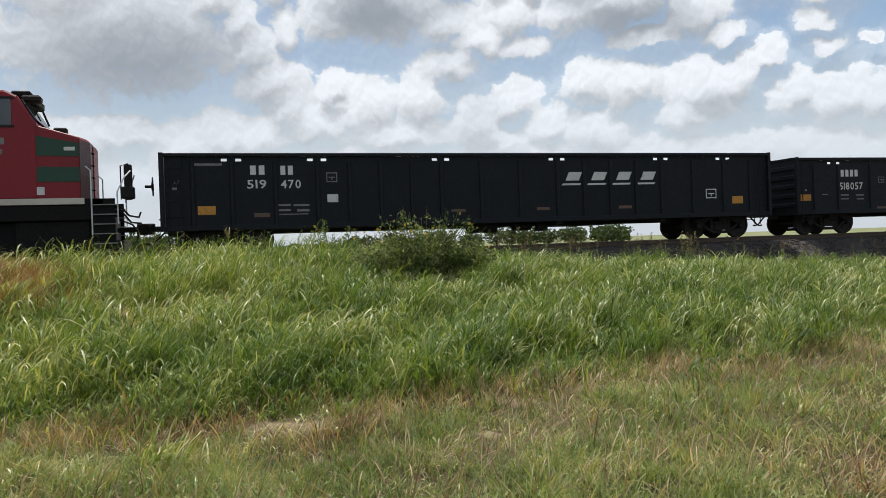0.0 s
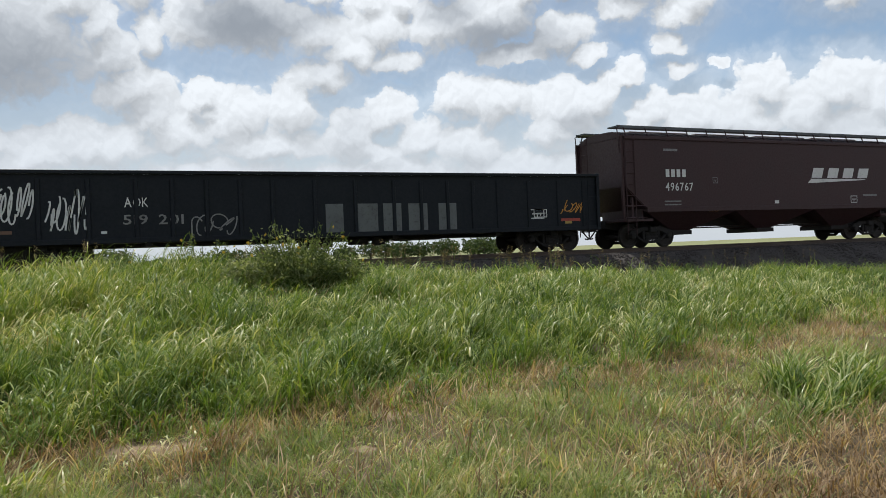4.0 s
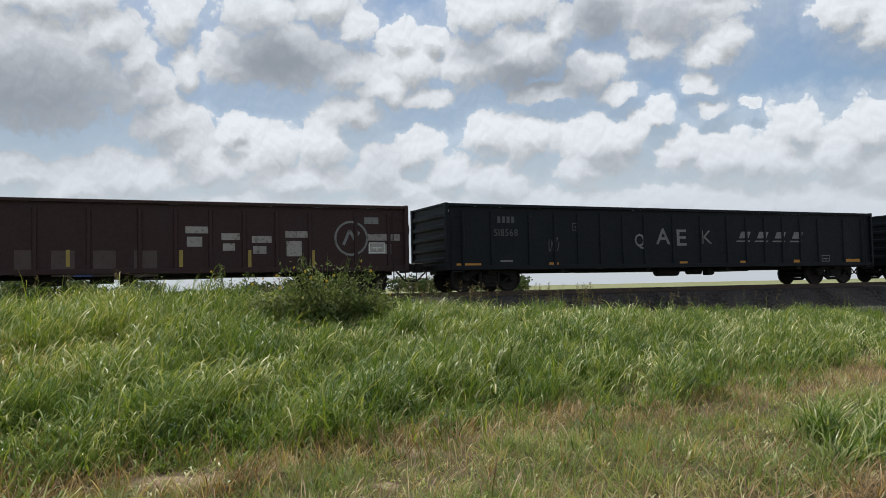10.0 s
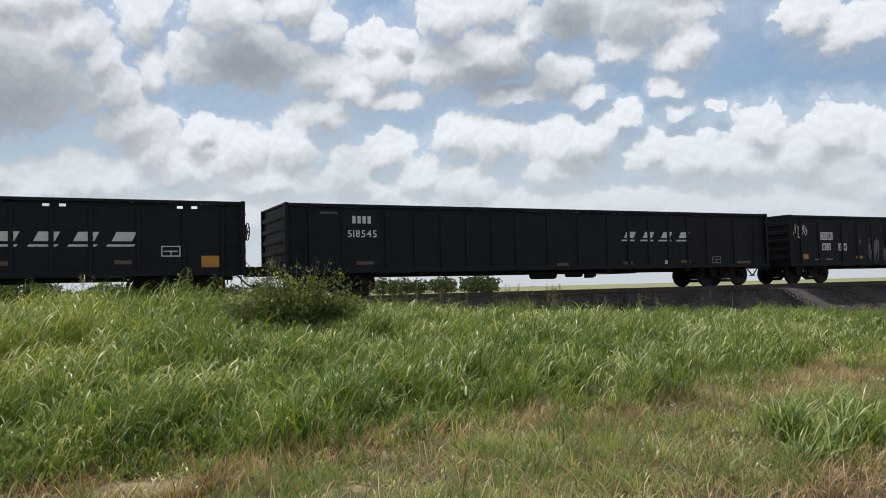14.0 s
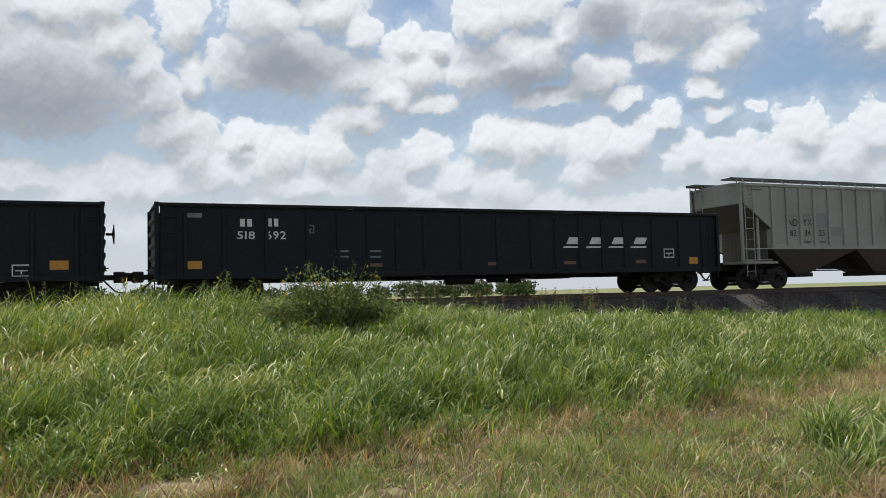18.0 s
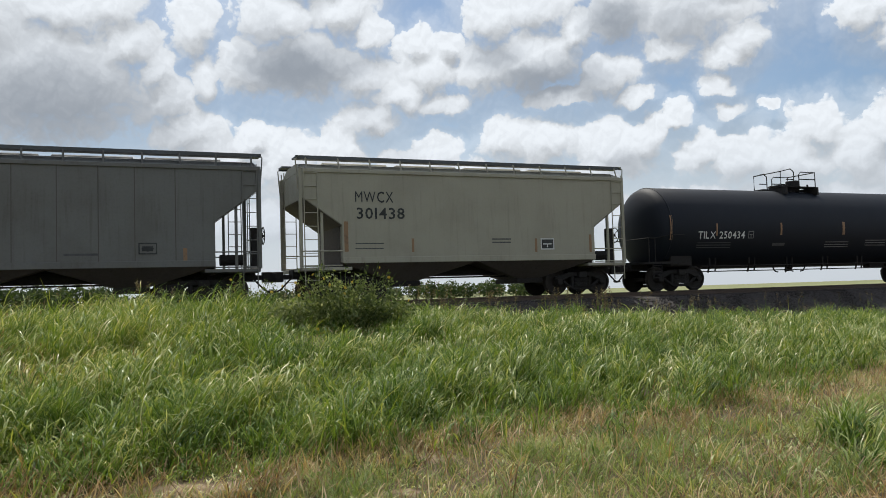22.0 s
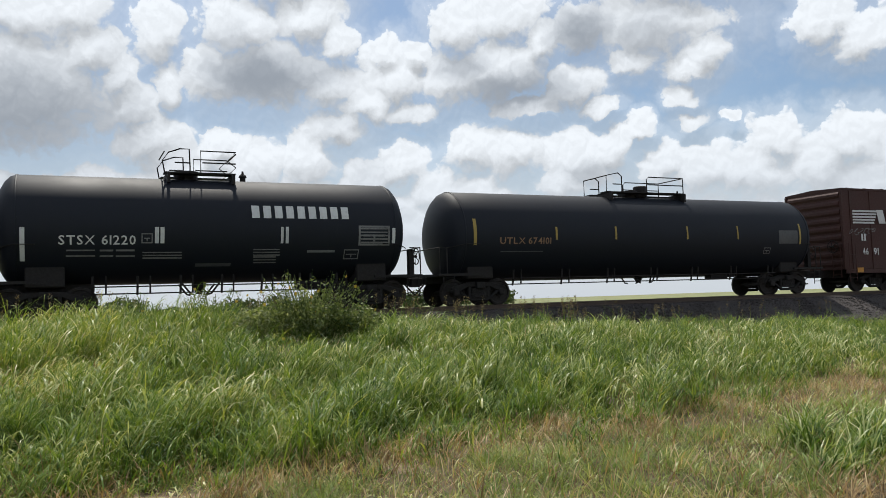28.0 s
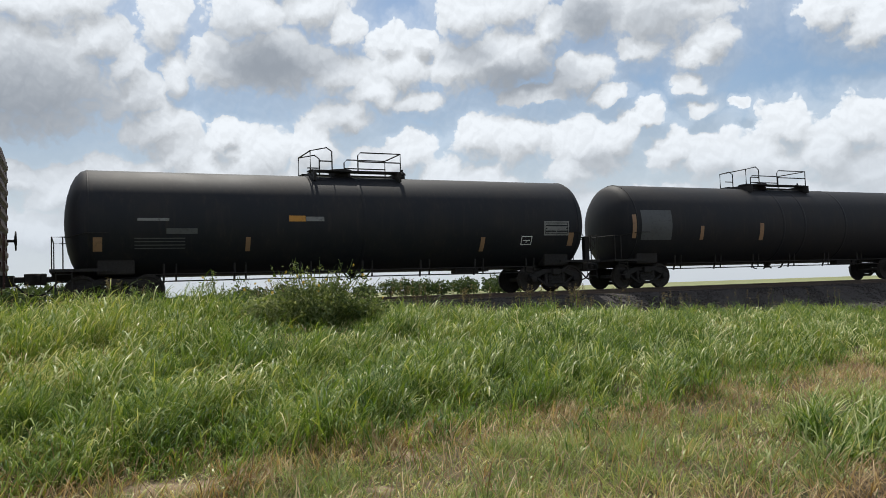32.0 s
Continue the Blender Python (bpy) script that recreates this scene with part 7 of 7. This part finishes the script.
def sow():
    rng = np.random.default_rng(11)
    # tall grass in tufts
    x, y, away, size, r = clumps(rng, 9000, 30, 6.5, 31.0, 0.075)
    stem = np.arange(len(x)) % 30 < 9
    past = past_dry(x, y) + rng.normal(0, 0.45, len(x))
    k = (past > 0.1) & (y < 22.4) & (rng.uniform(size=len(x)) > 0.95 * brown_west(x, y))
    x, y, away, size, r, past, stem = (q[k] for q in (x, y, away, size, r, past, stem))
    n = len(x)
    h = (0.35 + 0.65 * size) * swell(x, y) * np.clip((past + 0.35) / 1.1, 0.35, 1.0) * rng.uniform(0.55, 1.1, n) * 0.82 * low_before_bush(x, y)
    heading = np.where(rng.uniform(size=n) < 0.5, away, windward(rng, n))
    # leaves leave the stems at all heights and bow over
    lift = np.where(stem, 0.0, h * rng.uniform(0.05, 0.72, n))
    long = np.where(stem, h, (0.12 + 0.36 * h) * rng.uniform(0.7, 1.3, n))
    blades("tall_grass", "tall green grass in tufts bending in the wind", TALL, rng, x, y, long, rng.uniform(0.008, 0.017, n), np.where(stem, 0.05, 0.35) + rng.uniform(0.0, 0.3, n), np.where(stem, 0.6, 1.7) + rng.uniform(0.0, 1.1, n), heading, lift=lift)
    # low dark growth between
    x, y, r = scatter(rng, 90000, 6.5, 31.0)
    past = past_dry(x, y)
    k = (past > 0.0) & (y < 22.4) & (rng.uniform(size=len(x)) > 0.6 * brown_west(x, y))
    x, y, r, past = x[k], y[k], r[k], past[k]
    n = len(x)
    h = swell(x, y) * np.clip((past + 0.35) / 1.1, 0.35, 1.0) * rng.uniform(0.2, 0.6, n) * 0.75 * low_before_bush(x, y)
    blades("under_grass", "dense green grass between taller tufts", TALL, rng, x, y, h, rng.uniform(0.006, 0.012, n), rng.uniform(0.05, 0.6, n), rng.uniform(0.4, 1.5, n), rng.uniform(0, 6.28, n), fine=True)
    # dry straw in the band and strewn about
    x, y, r = scatter(rng, 240000, 3.0, 24.0)
    past, band = past_dry(x, y), dryness(x, y)
    strip, burnt = track_bare(x, y)
    k = (y > 2.4) & (y < 22.2) & (rng.uniform(size=len(x)) < 0.52 * band * np.clip(0.65 + 1.1 * ripple(x, y, 1.9, 3.0) + 0.5 * ripple(x, y, 4.3, 1.0), 0.05, 1.5) + 0.09 * (past < 0.3) + 0.022 + 0.40 * strip + 1.1 * burnt + 0.85 * brown_west(x, y) - 0.5 * soil_spot(x, y))
    x, y, r, past = x[k], y[k], r[k], past[k]
    n = len(x)
    h = rng.uniform(0.08, 0.42, n) * np.where(past > 0.6, 1.7, 1.0) * np.where(y < 4.1, 0.6, 1.0)
    blades("dry_grass", "dry brown straw grass in sparse patches", DRY, rng, x, y, h, rng.uniform(0.005, 0.011, n), rng.uniform(0.1, 1.1, n), rng.uniform(0.6, 2.4, n), windward(rng, n, 1.6), fine=True)
    # scorched tall straw beside the line
    n = 10000
    y = rng.uniform(13.0, 20.5, n)
    x = y * rng.normal(-0.210, 0.040, n)
    blades("scorched_grass", "reddish brown scorched grass left standing", SCORCHED, rng, x, y, rng.uniform(0.22, 0.55, n), rng.uniform(0.008, 0.015, n), rng.uniform(0.0, 0.5, n), rng.uniform(0.6, 2.4, n), windward(rng, n, 1.2), lift=rng.uniform(0.0, 0.2, n))
    # short lawn in front, in small tufts
    x, y, away, size, r = clumps(rng, 9400, 30, 2.9, 21.0, 0.06)
    past, band = past_dry(x, y), dryness(x, y)
    strip, burnt = track_bare(x, y)
    cover_ = np.clip(0.74 + 0.60 * ripple(x, y, 1.15, 8.0) + 0.28 * ripple(x, y, 3.7, 2.0), 0.10, 1.0)
    k = (past < 0.6) & (y > 2.2) & (rng.uniform(size=len(x)) < cover_ * (1 - 0.50 * band) - 0.93 * strip - 0.8 * burnt - 0.9 * soil_spot(x, y))
    x, y, away, size, r = (q[k] for q in (x, y, away, size, r))
    n = len(x)
    h = size * rng.uniform(0.08, 0.26, n) * np.clip(0.95 + 0.4 * ripple(x, y, 1.6, 5.0), 0.5, 1.4)
    blades("short_grass", "short yellow-green grass with bare soil between", LAWN, rng, x, y, h, rng.uniform(0.004, 0.008, n), rng.uniform(0.1, 0.8, n), rng.uniform(0.8, 2.3, n), away, fine=True)
    x, y, r = scatter(rng, 80000, 2.9, 20.0)
    k = (past_dry(x, y) < 0.4) & (y > 2.2) & (rng.uniform(size=len(x)) > 0.6 * dryness(x, y) + 0.8 * soil_spot(x, y) + track_bare(x, y)[0] + 0.8 * track_bare(x, y)[1])
    x, y = x[k], y[k]
    n = len(x)
    blades("low_grass", "fine low grass close to the soil", LAWN, rng, x, y, rng.uniform(0.04, 0.16, n), rng.uniform(0.003, 0.007, n), rng.uniform(0.1, 1.0, n), rng.uniform(0.5, 1.8, n), rng.uniform(0, 6.28, n), fine=True)
    # single long bowed blades, base colour brightened to stand for sunlit glints
    x, y, r = scatter(rng, 80000, 3.4, 24.0)
    k = rng.uniform(size=len(x)) < np.clip(0.32 + 0.5 * ripple(x, y, 1.7, 9.0), 0.06, 1.0) * np.where(past_dry(x, y) > 0, 1.0, 0.55) * (1 - 0.9 * np.clip(sum(track_bare(x, y)), 0, 1))
    x, y, r = x[k], y[k], r[k]
    n = len(x)
    near = np.clip((past_dry(x, y) + 1.0) / 2.0, 0.36, 1.0) * np.clip(swell(x, y), 0.6, 1.3) * low_before_bush(x, y)
    blades("long_grass", "long pale bowed grass blades", PALE, rng, x, y, rng.uniform(0.30, 0.62, n) * near, rng.uniform(0.012, 0.024, n) * np.clip(r / 9.0, 0.45, 1.0), rng.uniform(0.1, 0.6, n), rng.uniform(1.5, 2.9, n), windward(rng, n, 0.9), lift=np.clip(past_dry(x, y), 0, 1) * near * rng.uniform(0.0, 0.48, n))


sow()


# ---- broad tufts of coarse grass ----
def tuft(x, y, seed, tall, count=60, mat=TALL):
    rng = np.random.default_rng(seed)
    n = count
    fx, fy = x + rng.normal(0, 0.13, n), y + rng.normal(0, 0.11, n)
    ob = blades("grass_tuft", "coarse bluish green grass tuft with broad blades", mat, rng, fx, fy, rng.uniform(0.55, 1.1, n) * tall, rng.uniform(0.011, 0.020, n), rng.uniform(0.0, 0.5, n), rng.uniform(0.8, 2.5, n), windward(rng, n, 1.2))
    return tagged(ob, group="coarse grass tufts", kind="stuff")


for i, (x, y, h) in enumerate(((-0.3, 6.4, 0.42), (0.0, 7.9, 0.45), (6.3, 5.2, 0.5), (6.8, 5.3, 0.6), (7.3, 5.4, 0.62), (6.0, 5.0, 0.36), (6.7, 5.9, 0.6), (7.0, 6.1, 0.66), (7.6, 6.0, 0.66), (3.4, 10.4, 0.7), (2.9, 9.9, 0.7), (1.9, 9.0, 0.6))):
    tuft(x, y, 40 + i, h, 90)
    # pale blades mixed in put the tuft's highlights into its colour
    tuft(x, y, 80 + i, h * 1.05, 34, PALE)


# ---- flowering weeds and bushes before the line ----
def leaf_cloud(rng, centre, size, count, leaf, mat, name, parent=None, label=""):
    u = rng.normal(size=(count, 3))
    u /= np.linalg.norm(u, axis=1)[:, None]
    rad = rng.uniform(0.15, 1.0, count) ** 0.45
    lumps = 1 + 0.28 * np.sin(u[:, 0] * 5 + 1) * np.sin(u[:, 2] * 6 + 2) + 0.15 * np.sin(u[:, 1] * 9)
    p = np.array(centre) + u * (rad * lumps)[:, None] * np.array(size)
    a, b = rng.normal(size=(2, count, 3))
    a /= np.linalg.norm(a, axis=1)[:, None]
    b = np.cross(a, b)
    b /= np.linalg.norm(b, axis=1)[:, None]
    s = leaf * rng.uniform(0.6, 1.3, count)[:, None]
    c = np.cross(a, b)
    v = np.stack((p - a * s, p + b * s * 0.45 + c * s * 0.12, p + a * s, p - b * s * 0.45 + c * s * 0.12), 1).reshape(-1, 3)
    f = (np.array(((0, 1, 2), (0, 2, 3)))[None] + 4 * np.arange(count)[:, None, None]).reshape(-1, 3)
    me = mesh_of(name, v, f, mat)
    ob = new(name, me)
    if parent:
        ob.parent = parent
    return tagged(ob, label) if label else ob


def flower_mesh():
    bm = bmesh.new()
    for k in range(11):
        a = 2 * math.pi * k / 11
        t = (math.cos(a), math.sin(a))
        n = (-t[1], t[0])
        v = [bm.verts.new(q) for q in ((t[0] * 0.012, 0, t[1] * 0.012), (t[0] * 0.024 + n[0] * 0.007, -0.004, t[1] * 0.024 + n[1] * 0.007), (t[0] * 0.040, 0.004, t[1] * 0.040), (t[0] * 0.024 - n[0] * 0.007, -0.004, t[1] * 0.024 - n[1] * 0.007))]
        bm.faces.new(v)
    loft(bm, [disc_y(0.004, 0.017, 8), disc_y(-0.014, 0.010, 8)])
    return finish(bm, "flower", PETAL)


FLOWER = flower_mesh()


def bush(label, x, y, wide, tall, leaves, stems, flowers, seed):
    rng = np.random.default_rng(seed)
    rnd = random.Random(seed)
    z = float(land(x, y))
    plant = thing("bush", label, "bush", "bushes before the line")
    plant.location = (x, y, z)
    tips = []
    for k in range(stems):
        a = rnd.uniform(0, 6.28)
        d = rnd.uniform(0.2, 1.0)
        top = (math.cos(a) * wide * 0.5 * d, math.sin(a) * wide * 0.32 * d, tall * rnd.uniform(0.45, 1.0) * (1.05 - 0.30 * d * d))
        pts = [(top[0] * 0.15, top[1] * 0.15, -0.05), (top[0] * 0.55, top[1] * 0.55, top[2] * 0.5), (top[0] * 0.9, top[1] * 0.9, top[2] * 0.85), top]
        part("stem", rods(0.006, *[pts], n=4), LEAF, plant)
        tips.append(top)
    for k in range(13):
        f = (k + 0.5) / 13 * 2 - 1
        up = tall * (0.20 + 0.12 * (1 - f * f) * rnd.uniform(0.3, 1.4))
        leaf_cloud(rng, (f * wide * 0.48, rnd.uniform(-0.25, 0.25) * wide * 0.5, up), (wide * rnd.uniform(0.09, 0.15), wide * 0.15, up * rnd.uniform(0.75, 1.05)), leaves // 13, 0.042, LEAF, "foliage", plant)
    for k, t in enumerate(tips):
        leaf_cloud(rng, (t[0] * 0.92, t[1] * 0.92, t[2] * 0.80), (0.10, 0.09, 0.22 * t[2]), 13, 0.036, LEAF, "twig_leaves", plant)
    for k in range(flowers):
        t = rnd.choice(tips)
        o = part("flower", FLOWER, PETAL, plant, "yellow daisy-like flower", (t[0] + rnd.uniform(-0.22, 0.22), t[1] - rnd.uniform(0.05, 0.3), t[2] + rnd.uniform(-0.45, 0.06)))
        o.rotation_euler = (rnd.uniform(-0.5, 0.5), 0, rnd.uniform(-0.8, 0.8))
    return plant


bush("large leafy bush with small yellow flowers", 4.45, 15.9, 2.9, 1.46, 8000, 84, 18, 21)
bush("lower weedy bush with dusty leaves", 3.0, 18.6, 1.6, 1.20, 2300, 30, 5, 22)
bush("thin weeds standing over the grass", 1.3, 19.2, 1.5, 0.98, 1200, 28, 2, 23)


def seed_weeds():
    """Stalks with feathery seed heads along the foot of the ballast."""
    rng = np.random.default_rng(31)
    n = 1500
    x = rng.uniform(-2.0, 26.0, n)
    y = 20.6 + rng.normal(0, 0.7, n)
    keep = rng.uniform(size=n) < np.clip(np.interp(x, (-2, 3, 9, 13, 18, 26), (0.5, 0.5, 0.8, 0.5, 0.12, 0.05)) * (0.55 + 1.3 * ripple(x, y, 1.5, 4.0)), 0.02, 1.0)
    x, y = x[keep], y[keep]
    n = len(x)
    h = rng.uniform(0.35, 1.12, n) * np.interp(x, (2, 12, 30), (0.95, 1.0, 0.8))
    blades("weed_stalks", "thin upright weed stalks", TALL, rng, x, y, h, rng.uniform(0.007, 0.012, n), rng.uniform(0.0, 0.1, n), rng.uniform(0.05, 0.3, n), rng.normal(0.3, 1.0, n))
    vs, per = [], 34
    for i in range(n):
        z = float(land(x[i], y[i])) + h[i]
        p = np.stack((x[i] + rng.normal(0, 0.022, per), y[i] + rng.normal(0, 0.022, per), z - rng.uniform(-0.05, 0.22, per)), -1)
        d = rng.normal(0, 0.013, (per, 3, 3))
        vs.append(p[:, None] + d)
    v = np.concatenate(vs).reshape(-1, 3)
    f = np.arange(len(v)).reshape(-1, 3)
    tagged(new("seed_heads", mesh_of("seed_heads", v, f, SEED)), "feathery pale brown seed heads on weeds", "weeds", kind="stuff")


seed_weeds()


# ---- low trees far over the field ----
def far_tree(x, y, h, w, seed):
    rng = np.random.default_rng(seed)
    t = thing("tree", "low dark green tree far over the field", "tree", "far hedge of trees")
    t.location = (x, y, float(land(x, y)))
    bm = bmesh.new()
    loft(bm, [disc_z(-0.1, 0.16, 7), disc_z(h * 0.3, 0.12, 7, 0.05), disc_z(h * 0.7, 0.05, 7, 0.1)])
    for k in range(4):
        a = k * 1.6
        rod(bm, [(0, 0, h * 0.25), (math.cos(a) * w * 0.25, math.sin(a) * w * 0.25, h * 0.55)], 0.04, 5)
    part("trunk", bm, TIE_WOOD, t)
    leaf_cloud(rng, (0, 0, h * 0.52), (w * 0.5, w * 0.5, h * 0.45), 700, 0.24, FAR_LEAF, "crown", t)


rnd = random.Random(77)
for k in range(22):
    bearing_ = -13.5 + k * 0.66 + rnd.uniform(-0.3, 0.3)
    d = rnd.uniform(96, 112)
    high = float(np.interp(bearing_, (-14, -0.8, 0.6, 1.5), (3.3, 3.2, 2.6, 2.1)))
    far_tree(d * math.sin(radians(bearing_)), d * math.cos(radians(bearing_)), high * rnd.uniform(0.9, 1.1), rnd.uniform(2.6, 3.6), 600 + k)
for k in range(34):
    bearing_ = -4 + k * 1.02 + rnd.uniform(-0.5, 0.5)
    gap = 1.0 if (bearing_ > 13) else rnd.choice((0.75, 1.0, 0.5))
    d = rnd.uniform(105, 135)
    far_tree(d * math.sin(radians(bearing_)), d * math.cos(radians(bearing_)), (2.1 + rnd.uniform(0, 0.9)) * gap, rnd.uniform(3.0, 4.6), 500 + k)


def wheel_rows(s):
    return [(k / FPS, pose(s * BASE, 0, WHEEL_R, 0, -math.degrees((gone(k / FPS) - gone(0)) / WHEEL_R), 0)) for k in range(int(32 * FPS) + 1)]


def motions():
    for car, place in CARS:
        car.location = (place - gone(0), TRACK_Y, 0)
        walk(car, [(t / 2, pose(place - gone(t / 2), TRACK_Y, 0)) for t in range(65)])
    # every wheelset rolls alike: the first of each kind is keyed, the others take the same keys
    for s in (-1, 1):
        first = WHEELSETS[s][0]
        walk(first, wheel_rows(s))
        for other in WHEELSETS[s][1:]:
            other.rotation_mode = "QUATERNION"
            data = other.animation_data_create()
            data.action = first.animation_data.action
            data.action_slot = first.animation_data.action_slot


motions()
